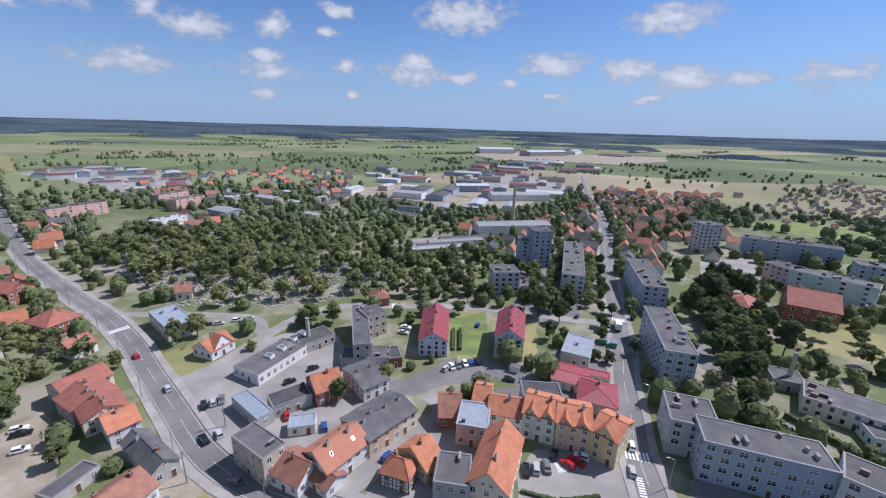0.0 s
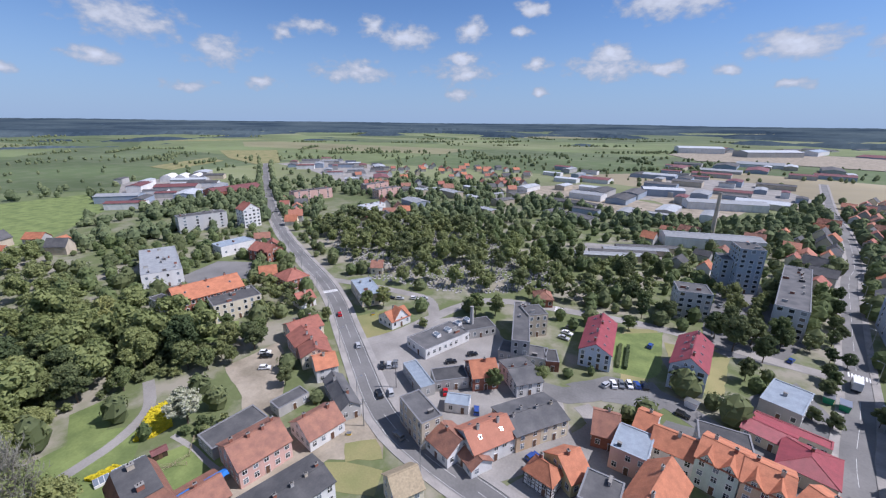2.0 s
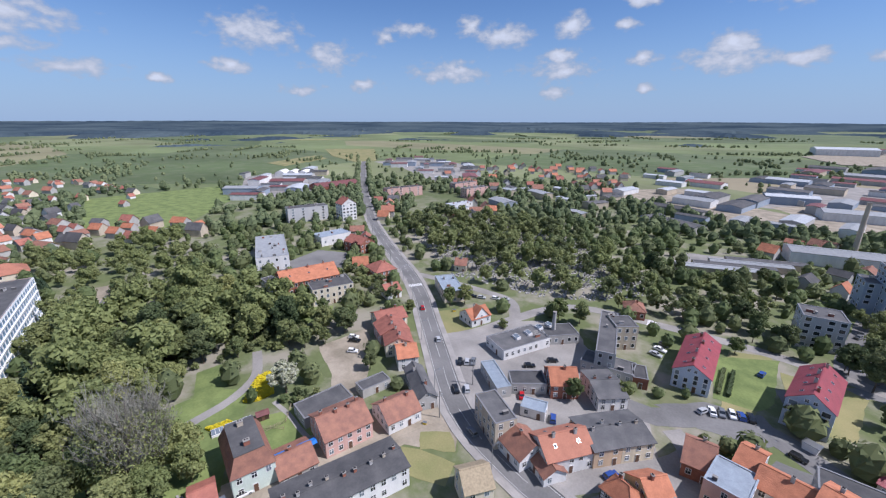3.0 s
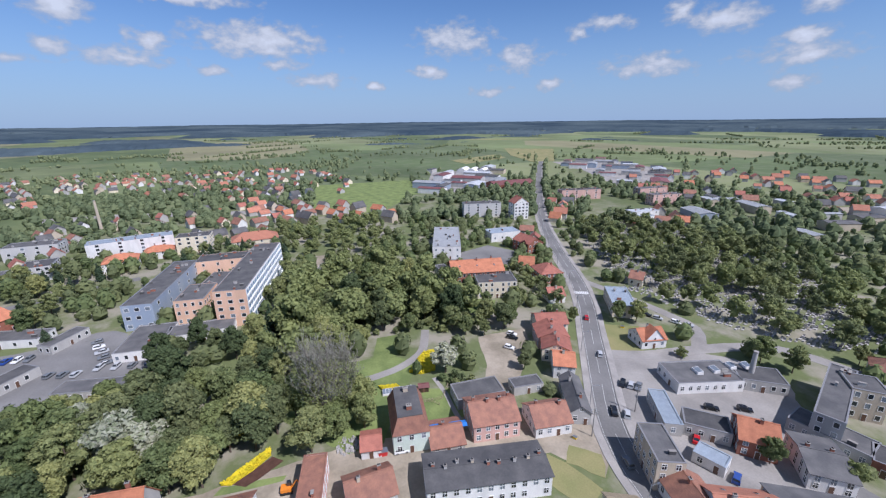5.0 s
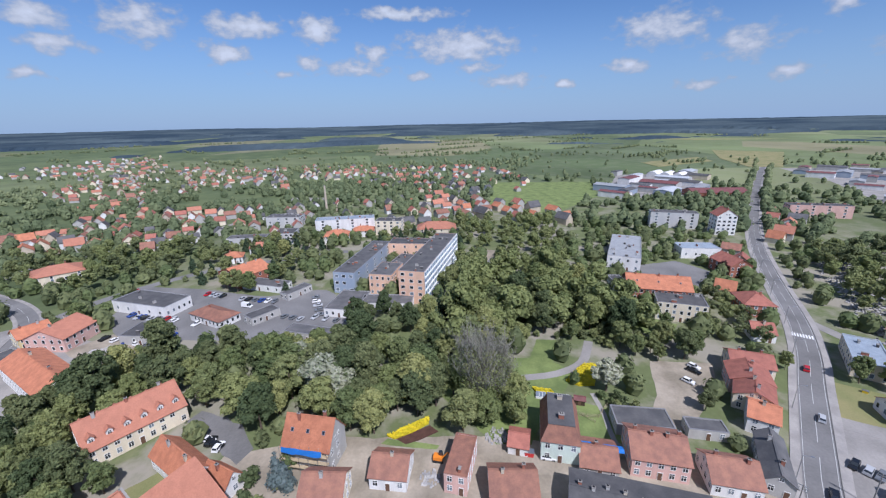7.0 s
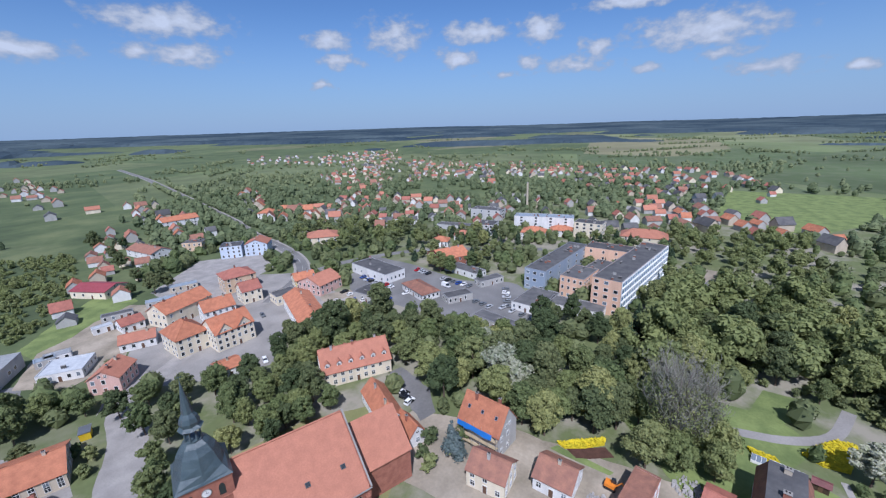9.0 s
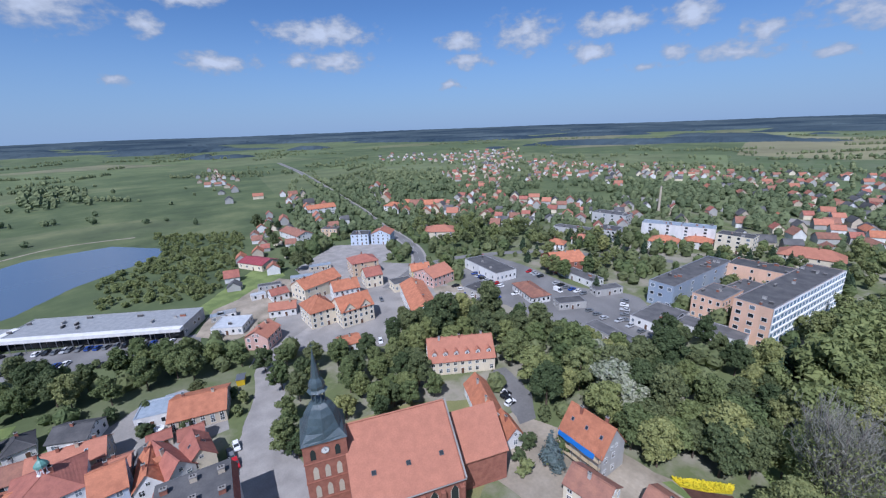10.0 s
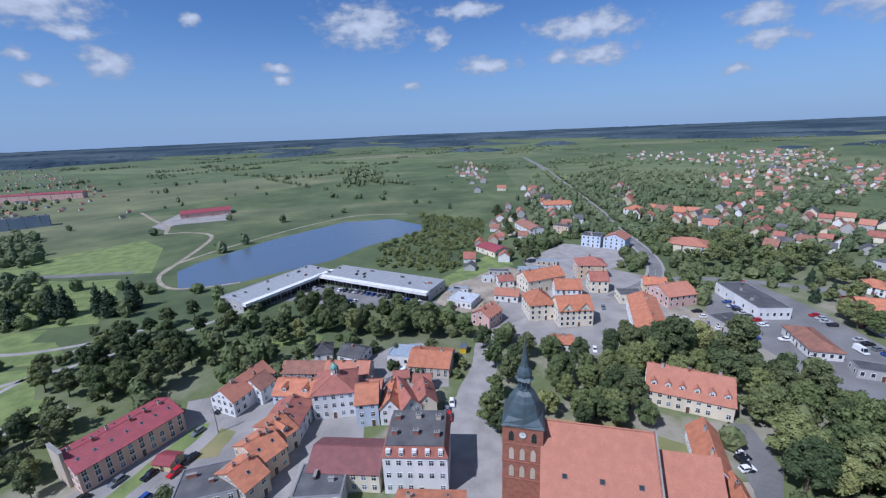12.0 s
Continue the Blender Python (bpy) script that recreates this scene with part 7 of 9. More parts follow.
def bare_tree(x, y, h, seed):
    """A tall grey tree with few leaves and very many thin twigs."""
    q = random.Random(seed)
    ob = thing("tree", x, y, q.uniform(0, 360), "tall bare grey poplar with thin twigs", "tree", group="trees of the town")
    g, tw = Geo(), Geo()
    g.limb((0, 0, -0.3), (0.3, 0, h * 0.45), h * 0.018, h * 0.011, 7)
    g.limb((0.3, 0, h * 0.45), (0.1, 0.4, h * 0.9), h * 0.011, h * 0.003, 6)
    for k in range(40):
        z = h * (0.12 + 0.42 * k / 40)
        a = k * 2.4
        o = h * q.uniform(0.10, 0.24) * (1.1 - k / 90)
        p = (o * math.cos(a), o * math.sin(a), min(h, z + h * q.uniform(0.34, 0.5)))
        g.limb((0.15, 0, z), p, h * 0.0062, h * 0.002, 4)
        for _ in range(15):
            f = q.uniform(0.35, 1.0)
            b = [p[0] * f, p[1] * f, z + (p[2] - z) * f]
            c = (b[0] + q.uniform(-1.5, 1.5) + p[0] * 0.1, b[1] + q.uniform(-1.5, 1.5) + p[1] * 0.1, b[2] + q.uniform(1.2, 3.6))
            tw.limb(b, c, h * 0.0021, h * 0.0010, 3)
            for _ in range(2):
                tw.limb(c, (c[0] + q.uniform(-0.9, 0.9), c[1] + q.uniform(-0.9, 0.9), c[2] + q.uniform(0.5, 1.6)), h * 0.0017, h * 0.0008, 3)
    part("trunk", g, "bark_grey", ob)
    part("branchwork", tw, "twig_grey", ob)
    lv = Geo()
    r = np.random.default_rng(seed)
    for k in range(3200):
        a, f = r.uniform(0, 6.28), r.uniform(0.02, 0.85)
        w = h * 0.22 * math.sin(math.pi * (0.15 + 0.75 * f)) * r.uniform(0.3, 1.05)
        x0, y0, z0 = w * math.cos(a), w * math.sin(a), h * (0.2 + 0.72 * f)
        d = r.normal(size=(3, 3)) * 0.20
        lv.face([(x0 + e[0], y0 + e[1], z0 + e[2]) for e in d])
    part("crown", lv, "leaf_light", ob)
    TREE_AT.append((x, y, 1))


bare_tree(-95, 12.5, 27, 3)
bare_tree(-96.6, 18, 25, 4)
bare_tree(-98.6, 10, 26, 5)


# ---- far trees and woods, too many to count ----
def far_trees(name, label, spots, size=1.0, mat="far_wood", cards=26, seed=1, low=1.0):
    r = np.random.default_rng(seed)
    g = Geo()
    for x, y, s in spots:
        z0 = ground_z(x, y)
        h, w = 9.5 * low * s * r.uniform(0.75, 1.2), 4.2 * s * r.uniform(0.8, 1.25)
        i = len(g.v)
        ring = 7 if cards else 5
        for f, q in ((0.10, 0.75), (0.42, 1.0), (0.75, 0.72)):
            for k in range(ring):
                a = 2 * math.pi * (k + f) / ring
                e = w * q * r.uniform(0.7, 1.15)
                g.v.append((x + e * math.cos(a), y + e * math.sin(a), z0 + h * f + r.uniform(-.5, .5)))
        g.v.append((x, y, z0 + h))
        for b in (0, ring):
            for k in range(ring):
                j = (k + 1) % ring
                g.f.append((i + b + k, i + b + j, i + b + ring + j, i + b + ring + k))
        for k in range(ring):
            g.f.append((i + 2 * ring + k, i + 2 * ring + (k + 1) % ring, i + 3 * ring))
        if cards:
            d = r.normal(size=(cards, 3))
            d /= np.linalg.norm(d, axis=1)[:, None]
            d[:, 2] = np.abs(d[:, 2])
            c = np.array((x, y, z0 + h * 0.45)) + d * np.array((w, w, h * 0.55)) * r.uniform(0.85, 1.08, (cards, 1))
            u = np.cross(d + r.normal(size=(cards, 3)) * .4, r.normal(size=(cards, 3)))
            u /= np.linalg.norm(u, axis=1)[:, None]
            v = np.cross(d, u)
            q = 0.95 * s * r.uniform(0.6, 1.3, (cards, 1))
            for k in range(cards):
                j = len(g.v)
                g.v += [tuple(c[k] - u[k] * q[k]), tuple(c[k] - v[k] * q[k]), tuple(c[k] + u[k] * q[k] * 0.8 + v[k] * q[k])]
                g.f.append((j, j + 1, j + 2))
    g.s = [0] * len(g.f)
    return tagged(new(name, g.mesh(name, mat)), label, name.replace("_", " "), kind="stuff")


FIELDS = [FIELD_GREEN, [(285, 372), (300, 345), (340, 305), (372, 320), (385, 372), (330, 392)]]

# riverside trees and spruces
grove([(97.3, -157.9), (76.0, -147.1), (65.7, -149.6), (61.3, -164.6), (67.6, -185.6), (89.9, -198.6), (103.2, -191.2)], 17, ("park_dark", "dark", "park_mid"), 0.6, 0.85, 4.6, "by the river")
grove([(46.5, -183.7), (34.9, -185.1), (22.8, -186.6), (13.0, -171.7), (26.5, -166.4)], 10, ("mid", "dark", "light"), 0.6, 0.85, 4.2, "behind the old town")
for x_, y_ in [(157.4, -236.5), (143.8, -242.7), (137.8, -240.7), (121.7, -238.0), (107.5, -239.1), (114.9, -232.7)]:
    tree("fir", x_, y_, trng.uniform(1.15, 1.5), "on the meadow")
grove([(-198.9, -109.5), (-258.2, -115.6), (-290.2, -101.6), (-230.4, -78.3), (-192.7, -78.7), (-170.7, -83.4)], 12, ("park_mid", "park_light"), 0.6, 0.8, 5.0, "beside the car park")
grove([(-90.5, -30.6), (-89.5, -16.1), (-93.9, -14.4), (-91.7, -1.1), (-83.4, 7.0), (-83.1, 21.9), (-95.3, 25.0), (-107.2, 7.1), (-107.7, -23.5)], 14, ("park_mid", "park_dark", "park_light"), 0.62, 0.9, 4.4, "at the park's edge", tight=True)
grove([(-173.4, -156.8), (-149.8, -119.0), (-121.9, -112.9), (-129.5, -125.5)], 5, ("park_mid", "park_light"), 0.6, 0.8, 5.0, "beside the street")
grove([(108.2, -131.4), (93.3, -130.5), (82.7, -118.0), (81.2, -105.5), (95.1, -108.5)], 9, ("park_dark", "dark", "mid"), 0.55, 0.75, 4.4, "by the river")
for x_, y_ in ((21.9, -155.7), (25.8, -150.6), (-12.0, -135.2), (-8.1, -149.5), (-15.7, -144.2), (-21.0, -126.0), (-37.3, -126.0), (-36.6, -131.3), (-33.5, -121.5)):
    tree(trng.choice(("bush", "bush_dark")), x_, y_, trng.uniform(0.9, 1.5), "in a courtyard")
for x_, y_ in ((-12.6, -131.0), (-29.5, -140.5), (16.5, -153.4), (30.5, -156.0)):
    tree("dark", x_, y_, trng.uniform(0.45, 0.6), "behind the old houses")
for x_, y_ in [(-201.6, 17.8), (-211.8, 23.7), (-216.5, 28.2), (-189.4, 18.3), (-153.4, 4.5), (-165.2, 6.2), (-142.5, 2.9)]:
    tree("fir", x_, y_, trng.uniform(0.75, 1.0), "before the hospital")
for k_, (x_, y_) in enumerate([(-152.3, -30.2), (-157.6, -24.7), (-159.6, -19.1), (-153.7, -13.2), (-146.1, -7.7), (-140.1, -26.4), (-136.8, -20.0), (-127.7, -23.3), (-125.0, -27.7), (-134.6, 0.3), (-126.3, 1.8)]):
    if free(x_, y_, 1.0):
        tree(("park_dark", "dark")[k_ % 2], x_, y_, trng.uniform(0.6, 0.8), "before the hospital")
grove([(112, 172), (146, 204), (164, 196), (128, 142), (107, 112), (97, 100), (98, 116), (106, 124), (112, 150)], 26, ("dark", "mid", "park_dark", "light", "dark"), 0.62, 0.95, 4.8, "behind the apartment blocks", tight=True)
BLOCK_TREES = [(4.3, 218.7), (7.2, 201.5), (-1.6, 208.5), (16.7, 253.7), (22.3, 232.0), (9.9, 194.0), (15.1, 187.4), (39.5, 174.6), (44.6, 163.8), (71.6, 230.5), (61.9, 210.6), (60.9, 171.8), (52.9, 159.6), (44.6, 144.2), (-9.5, 190.7), (-35.5, 211.6), (-32.3, 232.8), (-20.1, 246.8)]
for k_, (x_, y_) in enumerate(BLOCK_TREES):
    if free(x_, y_, 1.0):
        tree(("park_dark", "dark", "mid", "dark")[k_ % 4], x_, y_, trng.uniform(0.6, 0.85), "between the apartment blocks")
YARD_TREES = [(155.1, 216.9), (136.6, 191.7), (132.5, 172.6), (119.9, 160.5), (121.5, 142.4), (137.9, 152.7), (109.2, 133.5), (131.3, 135.3), (186.4, 261.0), (155.5, 293.9), (160.8, 281.0), (220.3, 359.2), (173.7, 196.5), (201.7, 318.6)]
for k_, (x_, y_) in enumerate(YARD_TREES):
    if free(x_, y_, 1.0):
        tree(("dark", "park_mid", "dark", "park_dark")[k_ % 4], x_, y_, trng.uniform(0.6, 0.85), "behind the apartment blocks")
for k_, (x_, y_) in enumerate([(-135.3, -290.3), (-125.3, -256.1), (-117.0, -227.9), (-110.8, -236.9), (-124.2, -226.9), (-145.7, -319.0), (-128.6, -240.6), (-165.1, -341.6), (-155.1, -357.8)]):
    tree(("park_dark", "dark")[k_ % 2], x_, y_, trng.uniform(0.55, 0.8), "beside the market place")
for x_, y_ in ((-70.9, -45.2), (-76.0, -45.7), (-74.9, -39.0), (-68.4, -42.0), (-88.5, -47.2), (-79.8, -38.3)):
    tree(trng.choice(("bush", "bush_dark")), x_, y_, trng.uniform(0.9, 1.5), "beside the church")
grove([(-33, 192), (-23, 210), (0, 242), (14, 222), (21, 196), (-5, 194), (-20, 179)], 16, ("mid", "dark", "light"), 0.55, 0.85, 4.6, stuff=True)
grove([(66, -150), (100, -215), (150, -200), (120, -140), (86, -128)], 30, ("bush", "bush_dark"), 0.7, 1.5, 2.6, stuff=True)
tree("white", -106.7, -34.5, 1.45, "in the wooded park")
tree("white", -114.6, -28.8, 1.2, "in the wooded park")
grove([(-138.0, 84.0), (-136.0, 96.0), (-125.5, 99.7), (-107.6, 86.3), (-106.2, 75.1), (-121.3, 69.8), (-137.7, 70.7)], 9, ("park_mid", "park_dark", "mid"), 0.5, 0.72, 4.6, "behind the houses")
grove([(-168.1, 54.3), (-161.8, 66.5), (-137.9, 62.8), (-128.1, 54.3), (-139.7, 51.2)], 4, ("park_light", "light"), 0.6, 0.8, 5.0, "on the park lawn")
for x_, y_ in [(65.6, 144.3), (69.8, 156.1), (74.7, 169.7), (80.0, 184.2), (86.0, 200.3), (92.5, 217.6), (99.5, 237.5)]:
    tree("dark", x_, y_, trng.uniform(0.45, 0.6), "along the street")
for x_, y_ in [(53.1, 178.6), (62.0, 178.5), (50.6, 199.4)]:
    tree("park_mid", x_, y_, trng.uniform(0.55, 0.68), "beside the apartment blocks")
grove([(-104.6, 52.4), (-99.7, 57.7), (-87.4, 58.9), (-85.8, 50.4), (-92.2, 47.0)], 9, ("bush", "bush_dark", "bush"), 0.6, 1.1, 2.6, "in a garden")
grove([(-74.2, -106.2), (-74.5, -82.5), (-89.7, -99.3), (-103.0, -120.6), (-107.3, -135.8)], 9, ("park_dark", "park_mid"), 0.55, 0.75, 4.2, "beside the guest house")
for k_, g_ in WOODS.items():
    g_.s = [0] * len(g_.f)
    tagged(new("wood", g_.mesh("wood", k_)), "dense green wood of many leafy trees", "wood", kind="stuff")


# ---- outer districts: small houses with pitched roofs, and works halls ----
def small_house_meshes(L, W, h, rise, wall, roof):
    g, r, o = Geo(), Geo(), 0.4
    g.solid(*[[(u, v, z) for v, z in house_profile(W / 2, h, rise - 0.02, -0.3)] for u in (-L / 2, L / 2)])
    r.solid(*[[(u, v, z) for v, z in roof_profile(W / 2 + o, h - o * rise * 2 / W, h + rise, 0.2)] for u in (-L / 2 - o, L / 2 + o)])
    return g.mesh("wall", wall), r.mesh("roof", roof)


hrng = random.Random(31)
SMALL = []
for wall_ in ("plaster_white", "plaster_cream", "plaster_grey", "plaster_grey", "plaster_beige"):
    for roof_ in ("tile_orange", "tile_red", "tile_salmon", "tile_brown", "felt"):
        L_, W_ = hrng.uniform(8, 12), hrng.uniform(7, 9)
        SMALL.append((wall_, roof_, L_, W_, small_house_meshes(L_, W_, hrng.uniform(3.0, 5.5), hrng.uniform(2.8, 4.2), wall_, roof_)))
FAR_HOUSES = {}


def district(poly, count, angle=0.0, gap=10.0, far=False, roofs=None, s0=1.0):
    xs, ys = [p[0] for p in poly], [p[1] for p in poly]
    done = []
    for _ in range(count * 15):
        if len(done) >= count:
            break
        x, y = hrng.uniform(min(xs), max(xs)), hrng.uniform(min(ys), max(ys))
        if not inside(x, y, poly) or not free(x, y, 7.0) or near_road(x, y, 4.0):
            continue
        wall, roof, L, W, (wm, rm) = hrng.choice(SMALL)
        if roofs and roof not in roofs:
            continue
        rot, s = angle + hrng.choice((0, 90, 0)) + hrng.uniform(-8, 8), hrng.uniform(0.85, 1.15) * s0
        done.append((x, y))
        note_foot((x, y, radians(rot), L / 2 * s, W / 2 * s))
        if far:
            m = pose(x, y, ground_z(x, y), 0, 0, rot) @ Matrix.Scale(s, 4)
            for me in (wm, rm):
                g = FAR_HOUSES.setdefault(me.materials[0].name, Geo())
                i = len(g.v)
                g.v += [tuple(m @ v.co) for v in me.vertices]
                g.f += [tuple(i + k for k in p.vertices) for p in me.polygons]
            continue
        ob = thing("house", x, y, rot, f"small {WORD[wall]} house with {WORD[roof]} pitched roof among gardens", "house", group="houses of the outer districts")
        ob.scale = (s, s, s)
        part("wall", wm, None, ob)
        part("roof", rm, None, ob)


def works_hall(x, y, rot, L, W, h, wall, roof):
    label = f"long low {WORD[wall]} works hall with {WORD[roof]} roof"
    ob = thing("works_hall", x, y, rot, label, "hall", group="works halls")
    note_foot((x, y, radians(rot), L / 2, W / 2))
    g = Geo()
    g.solid(*[[(u, v, z) for v, z in house_profile(W / 2, h, W * 0.09 - 0.05, -0.3)] for u in (-L / 2, L / 2)])
    part("wall", g, wall, ob)
    g = Geo()
    g.solid(*[[(u, v, z) for v, z in roof_profile(W / 2 + 0.3, h + 0.01, h + W * 0.09, 0.2)] for u in (-L / 2 - 0.3, L / 2 + 0.3)])
    part("roof", g, roof, ob)


HALL_WALLS, HALL_ROOFS = ("plaster_white", "plaster_grey", "plaster_beige", "panel_blue"), ("metal_mall", "metal_light", "felt", "felt", "metal_mall", "metal_maroon")


def works(poly, count, angle, lo=18, hi=45):
    xs, ys = [p[0] for p in poly], [p[1] for p in poly]
    n = 0
    for _ in range(count * 20):
        if n >= count:
            break
        x, y = hrng.uniform(min(xs), max(xs)), hrng.uniform(min(ys), max(ys))
        L = hrng.uniform(lo, hi)
        if not inside(x, y, poly) or not free(x, y, L * 0.42) or near_road(x, y, L * 0.3):
            continue
        works_hall(x, y, angle + hrng.choice((0, 90)), L, L * hrng.uniform(0.35, 0.6), hrng.uniform(4, 7), hrng.choice(HALL_WALLS), hrng.choice(HALL_ROOFS))
        n += 1


works([(-620, 590), (-590, 720), (-420, 650), (-285, 480), (-345, 440), (-480, 530)], 26, 38)
works([(0, 500), (50, 760), (180, 720), (200, 560), (110, 490)], 16, 75)
works([(-425, 205), (-600, 306), (-590, 420), (-430, 320), (-405, 260)], 18, 40)
works([(-270, 430), (-120, 480), (-20, 430), (-30, 330), (-120, 330), (-220, 360)], 14, 60, 14, 30)
for k_ in range(4):
    works_hall(-4 + 7.5 * k_, 258 + 10.5 * k_ * 0.9, 18, 40, 7, 3.6, "plaster_beige", ("metal_mall", "felt", "metal_mall", "felt")[k_])
works_hall(58, 320, 10, 60, 18, 7, "plaster_white", "metal_mall")
works_hall(92, 480, 8, 70, 22, 7, "plaster_white", "metal_mall")
works([(40, 330), (100, 470), (20, 560), (-100, 560), (-60, 400)], 12, 75, 20, 50)
works([(190, 700), (420, 900), (330, 1050), (60, 950), (60, 780)], 14, 75, 30, 80)
works([(-120, 430), (100, 480), (90, 800), (-160, 760)], 16, 75, 18, 48)
works([(121.0, 1370.4), (252.4, 1643.5), (693.5, 1969.1), (831.6, 1700.4), (517.8, 1223.6), (317.0, 1213.8)], 8, 40, 50, 110)
works_hall(40, 540, 8, 44, 20, 8, "panel_blue", "metal_light")
works_hall(330, 1350, 30, 160, 50, 14, "plaster_grey", "metal_light")
works_hall(180, 1420, 10, 120, 50, 16, "plaster_white", "metal_light")
works_hall(470, 1500, 60, 110, 46, 12, "plaster_white", "metal_grey")
for k_ in range(3):                                   # white arched tents of the works
    ob_ = thing("storage_tent", -570 + 14 * k_, 350 + 10 * k_, 40, "white arched fabric storage tent", "tent", group="storage tents")
    g_ = Geo()
    arc_ = [(8 * math.cos(math.pi * a / 8), 9 * math.sin(math.pi * a / 8)) for a in range(9)]
    g_.solid([(x, -14, z) for x, z in arc_], [(x, 14, z) for x, z in arc_])
    part("cover", g_, "plaster_white", ob_)
    note_foot((-570 + 14 * k_, 350 + 10 * k_, 0.7, 8, 14))

district([(-418, -257), (-470, -330), (-430, -330), (-360, -300), (-300, -290), (-300, -190), (-350, -130), (-410, -150)], 45, 20, s0=0.88, roofs=("tile_brown", "tile_red", "tile_salmon", "felt"))
district([(-525, 33), (-560, 55), (-394, 82), (-341, 68), (-330, 20), (-369, 10)], 26, 20)
district([(-200, 274), (-235, 318), (-215, 335), (-188, 324), (-165, 300), (-179, 284)], 7, 40)
district([(-276, 246), (-337, 316), (-276, 292), (-238, 256), (-236, 230)], 9, 40)
district([(135, 283), (162, 358), (234, 451), (256, 408), (205, 300), (145, 270)], 34, 70)
district([(87, 360), (160, 394), (130, 314), (89, 286)], 10, 70)
district([(185, 287), (238, 326), (212, 268), (173, 253)], 8, 60)
district([(2, 278), (32, 353), (80, 345), (75, 300), (42, 249)], 8, 70)
district([(-408, -503), (-423, -458), (-275, -305), (-256, -327)], 12, 40)
district([(-190, -300), (-215, -300), (-300, -520), (-280, -560), (-240, -480)], 18, 65)
district([(-262, -240), (-352, -234), (-330, -330), (-285, -330)], 14, 40)
district([(-140, 115), (-165, 150), (-190, 175), (-215, 205), (-235, 200), (-190, 160)], 5, 45)
district([(-594, -318), (-780, -432), (-838, -372), (-860, -269), (-518, -164), (-590, -260)], 80, 30, far=True, roofs=("tile_brown", "tile_red", "tile_salmon", "felt"), s0=0.82)
district([(-840, -665), (-1150, -880), (-1250, -840), (-1300, -760), (-829, -486), (-611, -391), (-643, -475)], 85, 30, far=True, roofs=("tile_brown", "tile_red", "tile_salmon", "felt"), s0=0.85)
district([(-752, -958), (-965, -1064), (-1049, -835), (-1017, -481), (-591, -275), (-506, -292), (-760, -603), (-718, -706)], 100, 30, far=True, roofs=("tile_brown", "tile_red", "tile_salmon", "felt"), s0=0.82)
district([(-596, -524), (-734, -499), (-492, -299), (-432, -290), (-422, -332)], 45, 30, far=True, roofs=("tile_brown", "tile_red", "tile_salmon"), s0=0.85)
district([(-290, -914), (-409, -1137), (-330, -804), (-250, -544), (-200, -513)], 24, 65, far=True)
district([(300, 400), (520, 592), (800, 800), (560, 420), (400, 330)], 260, 60, far=True, roofs=("felt", "tile_brown"), s0=0.5)
district([(420, -800), (700, -900), (600, -650), (420, -600)], 60, 60, far=True, s0=0.8)
district([(330, -560), (420, -700), (560, -560), (420, -470)], 60, 60, far=True, s0=0.6)
district([(200, 440), (320, 560), (420, 560), (300, 440)], 26, 60, far=True)
district([(-843.7, -233.4), (-815.6, -44.9), (-750.1, 158.8), (-569.0, 156.5), (-451.8, 116.0), (-457.2, 18.7), (-582.4, -84.5), (-663.3, -181.9)], 120, 25, far=True, gap=8, roofs=("tile_brown", "tile_red", "tile_salmon", "felt"), s0=0.85)
district([(-459.4, -32.4), (-427.4, 63.6), (-350.8, 135.0), (-308.0, 122.6), (-336.8, 65.5), (-379.4, 8.7)], 22, 25, far=True, gap=8, roofs=("tile_red", "felt", "tile_orange"))
district([(-267, -194), (-327, 46), (-420, -30), (-420, -330)], 40, 25, far=True, gap=8, roofs=("tile_brown", "tile_red", "felt"), s0=0.9)
district([(85, 250), (130, 228), (320, 500), (240, 600), (150, 420)], 80, 65, far=True, gap=8)
district([(-250, 330), (-120, 470), (-130, 700), (-330, 720), (-420, 560), (-300, 420)], 60, 40, far=True)
district([(-110, -240), (-60, -200), (-130, -330), (-200, -420), (-175, -300)], 24, 60, far=True, s0=0.8)
district([(1229.5, -2002.8), (912.1, -1827.0), (361.0, -854.5), (208.2, -545.3), (267.4, -544.0), (438.5, -706.0)], 100, 50, far=True, s0=0.5)
for k_, g_ in FAR_HOUSES.items():
    g_.s = [0] * len(g_.f)
    tagged(new("distant_houses", g_.mesh("distant_houses", k_)), "many small distant houses of the outer suburbs", "houses", kind="stuff")

# ---- scattered trees ----
spots = []
srng = random.Random(77)
CELL = {}
for p, q, _ in TREE_AT:
    CELL.setdefault((int(p // 4), int(q // 4)), []).append((p, q))


def crowded(x, y, gap):
    i, j = int(x // 4), int(y // 4)
    return any(abs(x - p) < gap and abs(y - q) < gap for a in (-1, 0, 1) for b in (-1, 0, 1) for p, q in CELL.get((i + a, j + b), ()))


